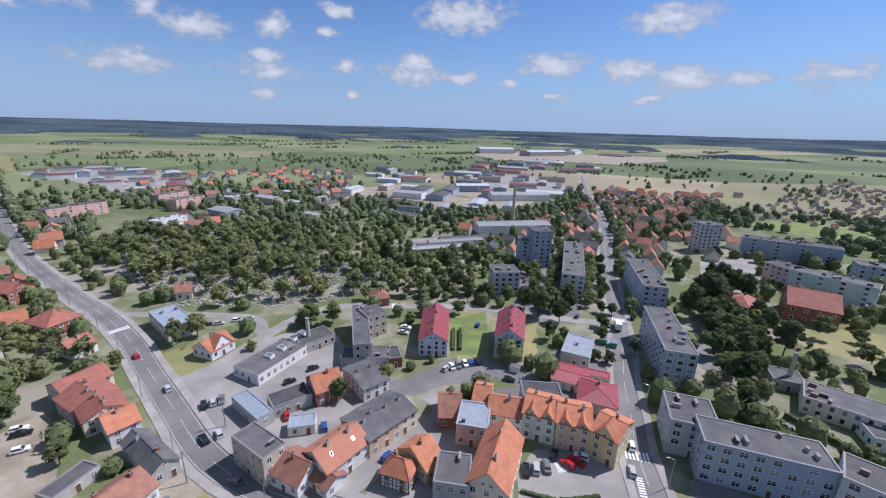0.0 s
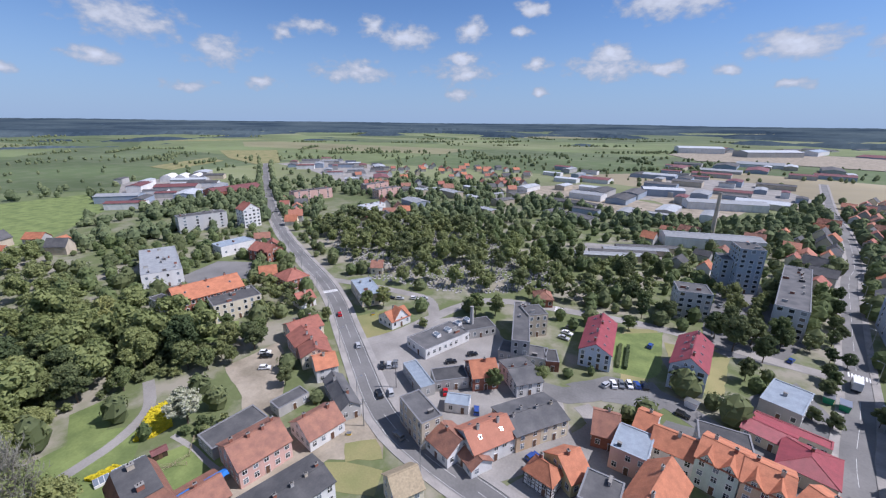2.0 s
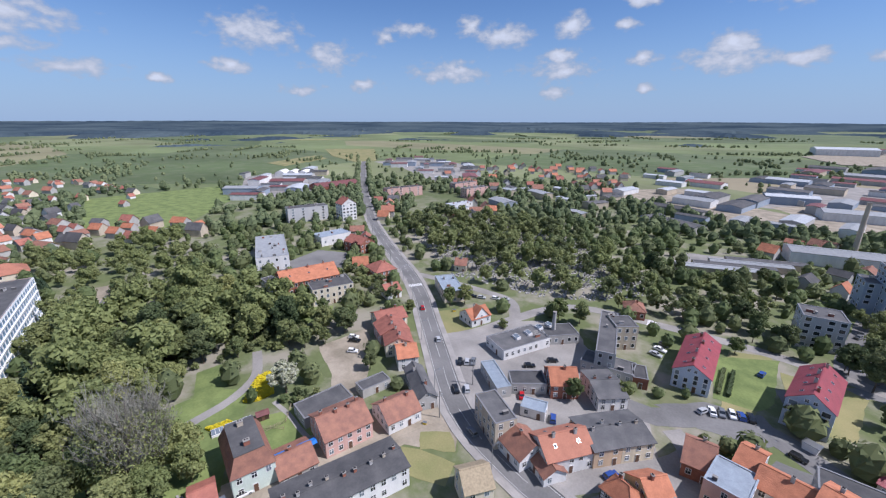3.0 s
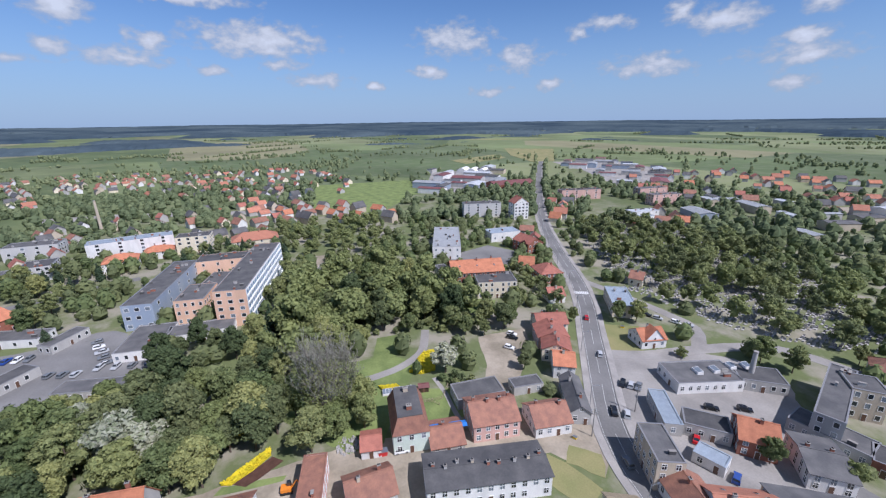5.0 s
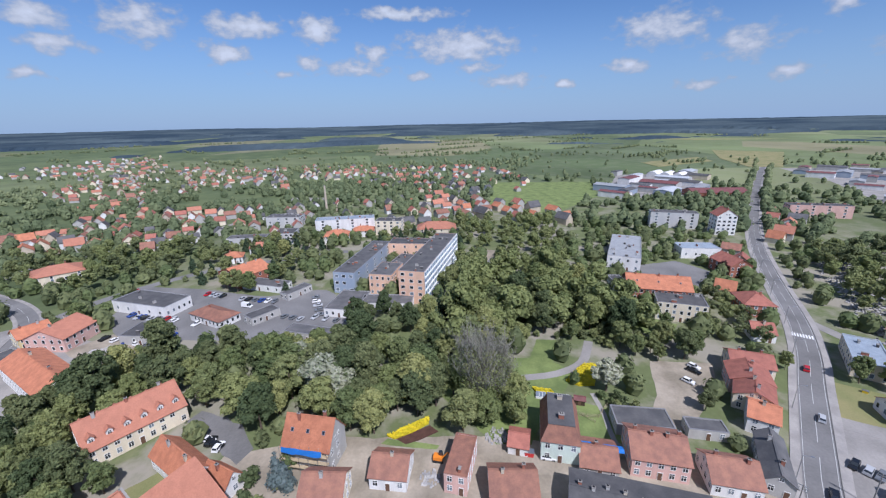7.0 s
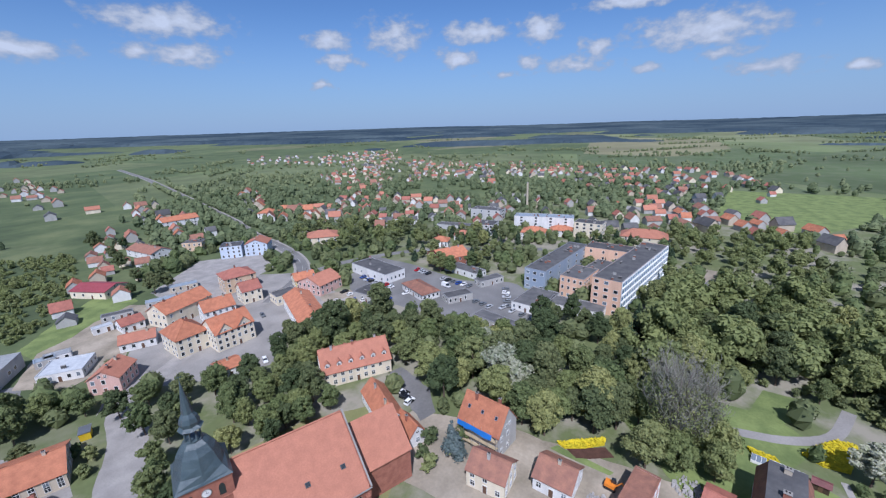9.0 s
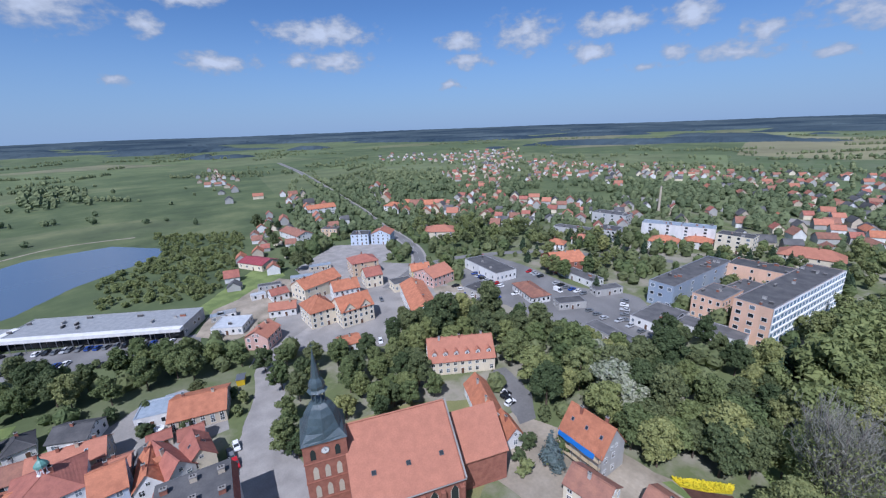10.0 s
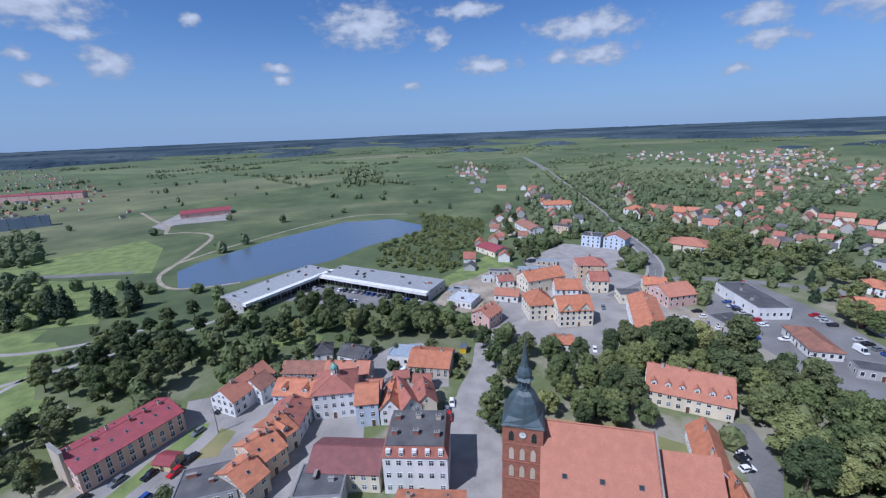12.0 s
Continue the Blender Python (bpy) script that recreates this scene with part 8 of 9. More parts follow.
def scatter(tries, limit, r0, r1, lo, hi, gap):
    n0 = len(spots)
    for _ in range(tries):
        a, r = srng.uniform(0, 2 * math.pi), math.sqrt(srng.uniform(r0 ** 2, r1 ** 2))
        x, y = r * math.sin(a), r * math.cos(a)
        n = noise.noise((x / 150, y / 150, 3.0)) * 0.6 + noise.noise((x / 45, y / 45, 9.0)) * 0.5
        az = math.degrees(a)
        town = 1.0 if r < 560 else (0.9 if 215 < az < 285 and r < 900 else 0.12)
        if 150 < az < 208 and r > 200:
            town = 0.02 if r < 900 else 0.06           # open meadows round the lake
        if srng.random() > town * ((0.55 + 1.5 * n) if r < 330 else (0.36 + 1.6 * n)):
            continue
        if -100 < x < -58 and -112 < y < -66 or 2 < x < 46 and 130 < y < 168 or any(inside(x, y, p) for p in CLEAR) and srng.random() < 0.93:
            continue
        if crowded(x, y, gap) or not free(x, y, 1.6) or near_road(x, y, 1.0) or any(inside(x, y, p) for p in PAVED) or any(inside(x, y, p) for p in FIELDS):
            continue
        size = srng.uniform(lo, hi)
        if r < 100:
            continue
        spots.append((x, y, size))
        CELL.setdefault((int(x // 4), int(y // 4)), []).append((x, y))
        if len(spots) - n0 > limit:
            break


scatter(16000, 1700, 60, 330, 0.35, 0.95, 4.2)
scatter(34000, 4600, 330, 620, 0.5, 1.1, 4.4)
scatter(30000, 3600, 620, 1150, 0.45, 1.0, 5.0)
# rows of trees beside the roads out of town
for line_, r0_ in (([(-260, 240), (-330, 298), (-410, 368), (-530, 478), (-620, 560)], 260), ([(90, 195), (118, 277), (134, 315), (160, 400), (190, 520)], 200), ([(-215, -245), (-260, -340), (-325, -485), (-420, -700)], 200)):
    for (ax, ay), (bx, by) in zip(line_, line_[1:]):
        d_ = math.dist((ax, ay), (bx, by))
        for k in range(int(d_ / 7)):
            for s_ in (-1, 1):
                f, o = (k + srng.random()) * 7 / d_, s_ * srng.uniform(6.5, 11)
                x, y = ax + (bx - ax) * f - (by - ay) / d_ * o, ay + (by - ay) * f + (bx - ax) / d_ * o
                if srng.random() < 0.75 and free(x, y, 2):
                    spots.append((x, y, srng.uniform(0.6, 1.05)))
# hedges and copses between the far fields
for _ in range(230):
    a, r = srng.uniform(0, 2 * math.pi), math.sqrt(srng.uniform(620 ** 2, 2300 ** 2))
    x, y, d = r * math.sin(a), r * math.cos(a), srng.choice((0.6, 0.6 + math.pi / 2)) + srng.uniform(-.25, .25)
    thick = srng.choice((1.5, 2.5, 14.0))
    for k in range(int(srng.uniform(14, 60))):
        u, v = k * srng.uniform(3.5, 5.5) , srng.gauss(0, thick)
        px, py = x + u * math.cos(d) - v * math.sin(d), y + u * math.sin(d) + v * math.cos(d)
        if srng.random() < 0.82 and free(px, py, 3) and not near_road(px, py, 2) and not any(inside(px, py, p) for p in PAVED):
            spots.append((px, py, srng.uniform(0.45, 0.95)))
COPSE = [(-16.3, -692.1), (-46.0, -672.2), (-99.9, -699.9), (-128.7, -946.5), (-64.2, -1035.8)]
for _ in range(160):
    x, y = srng.uniform(-135, 0), srng.uniform(-1045, -695)
    if inside(x, y, COPSE) and srng.random() < 0.6:
        spots.append((x, y, srng.uniform(0.9, 1.5)))
near_s = [s for s in spots if math.hypot(s[0], s[1]) < 330]
mid_s = [s for s in spots if 330 <= math.hypot(s[0], s[1]) < 620]
far_s = [s for s in spots if math.hypot(s[0], s[1]) >= 620]
far_trees("scattered_trees", "scattered green trees between houses and gardens", near_s[::2], cards=38, seed=3, mat="leaf_dark")
far_trees("scattered_trees", "scattered light green trees between houses and gardens", near_s[1::2], cards=38, seed=6, mat="leaf_mid")
far_trees("scattered_trees", "distant green trees round houses and works", mid_s, cards=22, seed=7)
far_trees("distant_trees", "distant hedges and copses in the fields", far_s, cards=0, seed=4)


def forest():
    """The distant forest: one uneven canopy that fills the plain's edge, with clearings."""
    g = Geo()
    r_ = np.random.default_rng(5)
    rr = [1500 * 1.016 ** k for k in range(74)]
    n = 760
    for r in rr:
        for k in range(n):
            a = 2 * math.pi * (k + r_.uniform(-.3, .3)) / n
            q = r * r_.uniform(0.994, 1.006)
            x, y = q * math.sin(a), q * math.cos(a)
            az = math.degrees(a) % 360
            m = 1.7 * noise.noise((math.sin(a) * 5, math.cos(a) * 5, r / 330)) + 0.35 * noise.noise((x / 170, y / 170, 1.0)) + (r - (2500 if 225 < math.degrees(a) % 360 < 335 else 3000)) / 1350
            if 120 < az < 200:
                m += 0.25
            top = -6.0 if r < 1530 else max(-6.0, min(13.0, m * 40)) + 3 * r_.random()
            g.v.append((x, y, ground_z(x, y) + top))
    for i in range(len(rr) - 1):
        for k in range(n):
            j = (k + 1) % n
            f = (i * n + k, i * n + j, (i + 1) * n + j, (i + 1) * n + k)
            if max(g.v[t][2] - ground_z(g.v[t][0], g.v[t][1]) for t in f) > 0:
                g.f.append(f)
    g.s = [0] * len(g.f)
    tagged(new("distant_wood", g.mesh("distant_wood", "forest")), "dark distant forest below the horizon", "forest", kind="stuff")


forest()


# ---- graves under the cemetery trees ----
graves = Geo()
for _ in range(4600):
    x, y = srng.uniform(-218, -22), srng.uniform(166, 296)
    if not inside(x, y, CEMETERY) or not free(x, y, 1):
        continue
    w, d, h = srng.uniform(0.3, 0.5), srng.uniform(0.6, 0.95), srng.uniform(0.2, 0.4)
    graves.box(x - w, y - d, -0.1, x + w, y + d, h)
    graves.box(x - w, y + d - 0.15, h, x + w, y + d, h + srng.uniform(0.5, 1.1))
tagged(new("graves", graves.mesh("graves", "stone_grey")), "rows of pale stone graves in a cemetery", "graves", kind="stuff")

# ---- cars ----
car_row(5.2, 122.7, 14.5, 126.1, 5, 85, 0.0, "parked below the red-roofed block")
car_row(-67.6, 99.5, -64.0, 102.4, 3, 80, 0.0, "parked beside the road")
car(-57.4, 88.5, 130, "car_silver", "hatch", "parked on the concrete yard")
for x_, y_, a_, c_, s_ in ((22.4, 78.8, 80, "car_black", "sedan"), (25.0, 79.3, 82, "car_silver", "hatch"), (27.8, 80.0, 84, "car_grey", "sedan"), (30.4, 83.8, 60, "car_black", "hatch"), (33.1, 80.9, 130, "car_red", "hatch"), (35.8, 81.9, 130, "car_red", "sedan"), (37.5, 83.4, 150, "car_white", "hatch")):
    car(x_, y_, a_, c_, s_, "parked on the market square")
car(48.5, 79.0, 74, "car_silver", "hatch", "driving on the street")
car(52.2, 87.5, 74, "car_white", "hatch", "driving on the street")
car(-105.3, 124.6, 135, "car_red", "hatch", "driving on the main road")
car(-83.0, 107.0, 135, "car_silver", "hatch", "driving on the main road")
car(-60.2, 86.4, 137, "car_black", "sedan", "driving on the main road")
car(-46.0, 74.0, 155, "car_grey", "hatch", "driving on the main road")
for x_, y_ in ((-100.5, 152.5), (-94.6, 148.8), (-84.1, 153.2), (-79.9, 155.2), (-90.0, 150.1), (-108, 153)):
    car(x_, y_, 20 + crng.uniform(-10, 10), where="parked beside the cemetery road")
for x_, y_, a_ in ((-47.2, 112.0, 40), (-42.1, 119.7, 40), (-42.4, 96.3, 120), (-17.3, 93.9, 60), (-30.5, 92, 110), (24.1, 115.8, -20), (16.8, 154.0, 75), (-110.3, 88.6, 30), (-108.0, 86.9, 30), (-102.8, 81.6, 30), (-12, 82, 60)):
    car(x_, y_, a_, where="parked between the houses")
car_row(-14, 146, -12, 160, 4, 80, 0.1, "parked beside the grey block")
for r_ in ((-198.5, -117.1, -190.5, -96.4, 8), (-189.2, -94.3, -183.0, -73.7, 7), (-185.7, -54.7, -166, -48.5, 5), (-163.4, -50.3, -157.4, -34.9, 4), (-166, -64, -162.5, -56, 3), (-172.8, -130.9, -168.2, -112.9, 6), (-160, -122, -154.0, -105.7, 6)):
    car_row(*r_, 88, 0.2, "parked in the hospital car park")
car(-179.2, -85.4, 70, "car_white", "van", "crossing the car park")
for r_ in ((6.9, -228, -6.1, -218.0, 6), (-7.5, -217, -36, -190.5, 12), (18.9, -221, -4.3, -203.7, 10), (-3, -200, -30, -178, 9), (22, -226, 12, -234, 4)):
    car_row(*r_, 88, 0.25, "parked before the shopping centre")
car_row(-86.2, -121.5, -93.1, -117.8, 3, 85, 0.0, "parked behind the red-roofed houses")
for x_, y_, a_ in ((-117.6, -151.0, 60), (-91.1, -61.7, 170), (-88.8, -58.7, 170), (-77, 27, 75), (-205, -150, 60), (97, 98.5, -20), (100, 96.5, -20)):
    car(x_, y_, a_, where="parked beside the street")

for r_ in ([(-154.0, -132.2), (-143.6, -100.1)], [(-175.3, -135.0), (-163.1, -100.6)]):
    car_row(*r_[0], *r_[1], 7, 88, 0.15, "parked beside the white store")
for x_, y_ in [(-91.8, -63.0), (-89.5, -59.5), (-90.7, -59.7)][:2]:
    car(x_, y_, 70, where="parked beside the church house")
for x_, y_ in [(47.4, 207.4), (50.1, 199.2), (62.3, 164.6), (3.1, 121.4)]:
    car(x_, y_, 60, where="parked beside the apartment blocks")


# ---- details ----
def flower_bed(pts, label, seed, h=0.9):
    """A bed of yellow blossom: many small uneven clumps close together."""
    q = random.Random(seed)
    ob = thing("flower_bed", pts[0][0], pts[0][1], 0, label, "flower bed")
    ox, oy = pts[0]
    xs, ys = [p[0] for p in pts], [p[1] for p in pts]
    g = Geo()
    for _ in range(2600):
        x, y = q.uniform(min(xs), max(xs)), q.uniform(min(ys), max(ys))
        if not inside(x, y, pts):
            continue
        s, z = q.uniform(0.16, 0.34), h * q.uniform(0.45, 1.0)
        a = q.uniform(0, 6.28)
        c, d = math.cos(a) * s, math.sin(a) * s
        t = q.uniform(-0.12, 0.12)
        x, y = x - ox, y - oy
        g.face([(x - c, y - d, z - t), (x + d, y - c, z + t), (x + c, y + d, z + t), (x - d, y + c, z - t)])
    part("blossom", g, "blossom_yellow", ob)
    g = Geo()
    ring = pts if sum(pts[i - 1][0] * pts[i][1] - pts[i][0] * pts[i - 1][1] for i in range(len(pts))) > 0 else pts[::-1]
    g.solid([(x - ox, y - oy, -0.2) for x, y in ring], [(x - ox, y - oy, h * 0.45) for x, y in ring])
    part("foliage", g, "blossom_yellow", ob)


flower_bed([(-107.5, 42.9), (-111.9, 47.2), (-116.2, 52.5), (-115.5, 56.6), (-104.3, 51.2), (-104.6, 46.2)], "bed of bright yellow blossom beside the park path", 1)
flower_bed([(-88.6, -14), (-91.5, -9), (-95, -2.5), (-92.5, -2.5), (-89.5, -7), (-87.4, -12)], "bed of bright yellow blossom on dark soil", 2)
flower_bed([(-105, 31), (-103, 36.5), (-100, 37), (-102, 32)], "small bed of yellow blossom on a lawn", 3)
patch("soil_bed", "soil", "dark red soil of a flower bed", [(-88, -12), (-92, -2), (-89, 0), (-85, -9)], 0.08)


def lamp_post(x, y, rot, h=8.0, kind_label="grey steel street lamp beside the road"):
    ob = thing("street_lamp", x, y, rot, kind_label, "street lamp", group="street lamps")
    g = Geo()
    g.cyl(0, 0, -0.2, h, 0.11, 0.07, 8)
    g.limb((0, 0, h - 0.05), (1.5, 0, h + 0.35), 0.05, 0.04, 6)
    part("pole", g, "steel", ob)
    g = Geo()
    g.solid([(1.3, -0.14, h + 0.26), (2.0, -0.14, h + 0.34), (2.0, 0.14, h + 0.34), (1.3, 0.14, h + 0.26)], [(1.35, -0.1, h + 0.4), (1.95, -0.1, h + 0.44), (1.95, 0.1, h + 0.44), (1.35, 0.1, h + 0.4)])
    part("lamp_head", g, "steel", ob)


def along(pts, start, step, count, off, fn):
    """Calls fn(x, y, heading) at even steps beside a line."""
    line = smooth(pts, 1.0)
    acc, n = 0.0, 0
    nxt = start
    for a, b in zip(line, line[1:]):
        acc += (b - a).length
        if acc >= nxt:
            d = (b - a).normalized()
            fn(b.x - d.y * off, b.y + d.x * off, math.degrees(math.atan2(d.y, d.x)))
            nxt += step
            n += 1
            if n >= count:
                return


along(ROADS[0][0], 55, 32, 10, 5.0, lambda x, y, a: lamp_post(x, y, a - 90))
along(ROADS[1][0], 20, 30, 9, -4.6, lambda x, y, a: lamp_post(x, y, a + 90))


def utility_pole(x, y, rot):
    ob = thing("utility_pole", x, y, rot, "weathered concrete utility pole with crossarms", "utility pole", group="utility poles")
    g = Geo()
    g.cyl(0, 0, -0.2, 9.0, 0.16, 0.1, 8)
    part("pole", g, "concrete", ob)
    for z in (7.4, 8.0, 8.6):
        g = Geo()
        g.box(-0.9, -0.05, z, 0.9, 0.05, z + 0.1)
        part("crossarm", g, "steel", ob)


utility_pole(-56.8, 73.5, 40)
utility_pole(-57.5, 92.0, 40)
utility_pole(43.0, -119.0, 40)


# zebra crossings and painted areas
def zebra(x, y, rot, w, stripes, length=3.2):
    g = Geo()
    c, s = math.cos(radians(rot)), math.sin(radians(rot))
    for k in range(stripes):
        u = -w / 2 + w * (k + 0.5) / stripes
        h = w / stripes * 0.27
        g.face([(x + c * a - s * b, y + s * a + c * b, 0.078) for a, b in ((u - h, -length / 2), (u + h, -length / 2), (u + h, length / 2), (u - h, length / 2))])
    tagged(new("road_marking", g.mesh("road_marking", "white_paint")), "white zebra crossing painted on asphalt", "road marking", kind="structure")


zebra(52.3, 84.5, -14, 6.2, 7)
zebra(-126, 143.5, 53, 7.0, 8)
zebra(80.5, 163, -18, 6.2, 7)
zebra(-20, 172, 92, 5.4, 6)
zebra(48.6, 73.5, 76, 9.0, 12, 1.6)
zebra(31.5, 80.4, 10, 2.6, 5, 3.2)

# ---- hospital's long glazed front ----
def hospital_front(x, y, rot, L, W, h, side, name="long_front"):
    """Bands of windows between pale spandrels along one side of a wing."""
    ob = thing("hospital_facade", x, y, rot, "pale glazed facade of the hospital wing with window bands", "facade")
    ob.matrix_basis = pose(x, y, 0, 0, 0, rot) @ side_matrix(side, L, W, 0, 0)
    run = W if side in (1, 3) else L
    g = Geo()
    g.box(-run / 2, -0.25, -0.2, run / 2, -0.13, h + 0.3)
    part("backing", g, "white_paint", ob)
    for f in range(5):
        z = 1.0 + f * h / 5
        g = Geo()
        g.box(-run / 2 + 0.2, -0.31, z, run / 2 - 0.2, -0.255, z + 1.7)
        part("window_band", g, "glass_blue", ob)
        g = Geo()
        g.box(-run / 2, -0.75, z - 0.45, run / 2, -0.26, z - 0.25)
        part("ledge", g, "white_paint", ob)
    n = int(run / 3)
    for k in range(n + 1):
        g = Geo()
        u = -run / 2 + run * k / n
        g.box(u - 0.1, -0.5, -0.2, u + 0.1, -0.32, h + 0.3)
        part("mullion", g, "white_paint", ob)


def shop_front(x, y, rot, L, W, h):
    """Glazed shop windows under a pale fascia and a canopy on thin posts."""
    ob = thing("shop_front", x, y, rot, "glazed shop front under a pale fascia and canopy", "shop front")
    ob.matrix_basis = pose(x, y, 0, 0, 0, rot) @ side_matrix(0, L, W, 0, 0)
    g = Geo()
    g.box(-L / 2 - 0.4, -3.2, h - 1.0, L / 2 + 0.4, -0.03, h + 0.45)
    part("fascia", g, "plaster_white", ob)
    n = max(2, int(L / 6))
    for k in range(n):
        u0, u1 = -L / 2 + L * k / n, -L / 2 + L * (k + 1) / n
        g = Geo()
        g.box(u0 + 0.15, -0.12, 0.2, u1 - 0.15, -0.02, h - 1.2)
        part("shop_window", g, "glass_dark", ob)
        g = Geo()
        g.cyl(u0 + 0.2, -3.0, -0.2, h - 1.0, 0.14, 0.14, 6)
        part("post", g, "steel", ob)


shop_front(-21.6, -221.9, 136.1, 72.5, 18.5, 5.5)
shop_front(34.2, -236.4, -139.1, 58.1, 20.0, 5.5)


hospital_front(-206.3, 4.0, 71.3, 12.7, 68.7, 16, 1)

# ---- town hall cupola ----
def cupola(x, y, z):
    ob = thing("roof_turret", x, y, 0, "green copper turret on the town hall roof", "turret", z=z)
    g = Geo()
    for k in range(8):
        a = k * math.pi / 4
        g.cyl(0.9 * math.cos(a), 0.9 * math.sin(a), -1.2, 1.6, 0.12, 0.12, 5)
    g.cyl(0, 0, -1.5, -0.2, 1.3, 1.2, 8)
    part("lantern", g, "window_frame", ob)
    g = Geo()
    for (r0, z0), (r1, z1) in zip(((1.3, 1.6), (1.25, 2.2), (0.8, 2.8), (0.3, 3.2)), ((1.25, 2.2), (0.8, 2.8), (0.3, 3.2), (0.04, 4.4))):
        g.cyl(0, 0, z0, z1, r0, r1, 8)
    part("cap", g, "green_copper", ob)


cupola(7.7, -120.2, 12.0)


# ---- half-timbering on the corner house ----
def timbers(x, y, rot, L, W, h):
    ob = thing("timber_frame", x, y, rot, "dark timber framing on a white plastered house", "timber frame")
    for side in range(4):
        run = L if side in (0, 2) else W
        n = int(run / 1.0)
        for k in range(n + 1):
            g = Geo()
            g.box(-0.08, -0.05, 0, 0.08, 0.0, h)
            part("post", g, "timber", ob, at=side_matrix(side, L + 0.02, W + 0.02, -run / 2 + 0.08 + (run - 0.16) * k / n, 0))
        for z in (0.2, 1.4, 2.3, 3.1, h - 0.2):
            g = Geo()
            g.box(-run / 2, -0.06, z, run / 2, 0.0, z + 0.15)
            part("rail", g, "timber", ob, at=side_matrix(side, L + 0.02, W + 0.02, 0, 0))


timbers(-8.1, 75.4, -18.8, 7.1, 5.5, 4)


# ---- scaffold and blue tarpaulin on the house under repair ----
def scaffold(x, y, rot, L, h):
    ob = thing("scaffold", x, y, rot, "steel scaffold with planks and blue tarpaulin", "scaffold")
    n = int(L / 2.2)
    for k in range(n + 1):
        for d in (-0.2, -1.2):
            g = Geo()
            g.cyl(-L / 2 + L * k / n, d, -0.1, h + 0.8, 0.05, 0.05, 5)
            part("standard", g, "steel", ob)
    for z in (1.9, 3.9, 5.9):
        g = Geo()
        g.box(-L / 2, -1.2, z, L / 2, -0.2, z + 0.06)
        part("plank", g, "wood_pale", ob)
    for u, w in ((-L * 0.27, 4.2), (L * 0.15, 6.4)):
        g = Geo()
        m = 8
        for i in range(m):
            for j in range(3):
                def pt(a, b):
                    return (u - w / 2 + w * a / m, -1.3 - 0.10 * math.sin(a * 0.8 + b * 0.7) - 0.25 * b / 3, h + 0.9 - 0.42 * b - 0.45 * math.sin(math.pi * a / m) * b / 3 + 0.06 * math.sin(a * 0.9))
                g.face([pt(i, j), pt(i, j + 1), pt(i + 1, j + 1), pt(i + 1, j)])
        part("tarpaulin", g, "tarp_blue", ob)


scaffold(-78.9, -33.0, 74.7, 12.4, 7.0)


# ---- small yard things ----
def container(x, y, rot, mat, label, s=1.0):
    ob = thing("container", x, y, rot, label, "container")
    g = Geo()
    g.solid([(-1.0 * s, -0.7 * s, 0.03), (1.0 * s, -0.7 * s, 0.03), (1.0 * s, 0.7 * s, 0.03), (-1.0 * s, 0.7 * s, 0.03)], [(-1.2 * s, -0.8 * s, 1.4 * s), (1.2 * s, -0.8 * s, 1.4 * s), (1.2 * s, 0.8 * s, 1.4 * s), (-1.2 * s, 0.8 * s, 1.4 * s)])
    part("tub", g, mat, ob)
    g = Geo()
    g.box(-1.25 * s, -0.85 * s, 1.4 * s, 1.25 * s, 0.85 * s, 1.5 * s)
    part("lid", g, "steel" if mat != "steel" else "concrete", ob)


container(-78.6, 22.5, 75, "red_paint", "red waste container beside the street works")
container(-41.7, -137.4, 60, "yellow_paint", "large yellow waste container beside the street", 1.7)
container(65.5, 142.5, 70, "green_paint", "green skip beside the works hall", 1.6)
container(68.5, 140.0, 70, "green_paint", "green skip beside the works hall", 1.6)
container(-92.5, 131, 40, "yellow_paint", "small yellow grit box at the lawn's edge", 0.6)
container(26.9, 121.5, -25, "plaster_white", "white kiosk beside the car park", 1.5)
container(-58.5, 69.0, 20, "yellow_paint", "small yellow compactor on the sand", 0.5)


def excavator(x, y, rot):
    ob = thing("excavator", x, y, rot, "orange excavator working on the sandy street", "excavator")
    for s in (-1, 1):
        g = Geo()
        g.solid([(-1.2, s * 0.9 - 0.2, 0.06), (1.2, s * 0.9 - 0.2, 0.06), (1.2, s * 0.9 + 0.2, 0.06), (-1.2, s * 0.9 + 0.2, 0.06)], [(-1.4, s * 0.9 - 0.2, 0.6), (1.4, s * 0.9 - 0.2, 0.6), (1.4, s * 0.9 + 0.2, 0.6), (-1.4, s * 0.9 + 0.2, 0.6)])
        part("track", g, "black_rubber", ob)
    g = Geo()
    g.box(-1.3, -0.9, 0.62, 1.0, 0.9, 1.5)
    part("body", g, "orange_paint", ob)
    g = Geo()
    g.solid([(0.0, 0.0, 1.5), (1.0, 0.0, 1.5), (1.0, 0.85, 1.5), (0.0, 0.85, 1.5)], [(0.05, 0.05, 2.5), (0.8, 0.05, 2.5), (0.8, 0.8, 2.5), (0.05, 0.8, 2.5)])
    part("cab", g, "glass_dark", ob)
    g = Geo()
    g.limb((1.0, -0.4, 1.3), (2.4, -0.4, 3.2), 0.18, 0.15, 6)
    g.limb((2.4, -0.4, 3.2), (3.6, -0.4, 1.2), 0.15, 0.12, 6)
    part("arm", g, "orange_paint", ob)
    g = Geo()
    g.box(3.2, -0.8, 0.5, 3.9, 0.0, 1.2)
    part("bucket", g, "steel", ob)


excavator(-79.3, -0.6, 75)


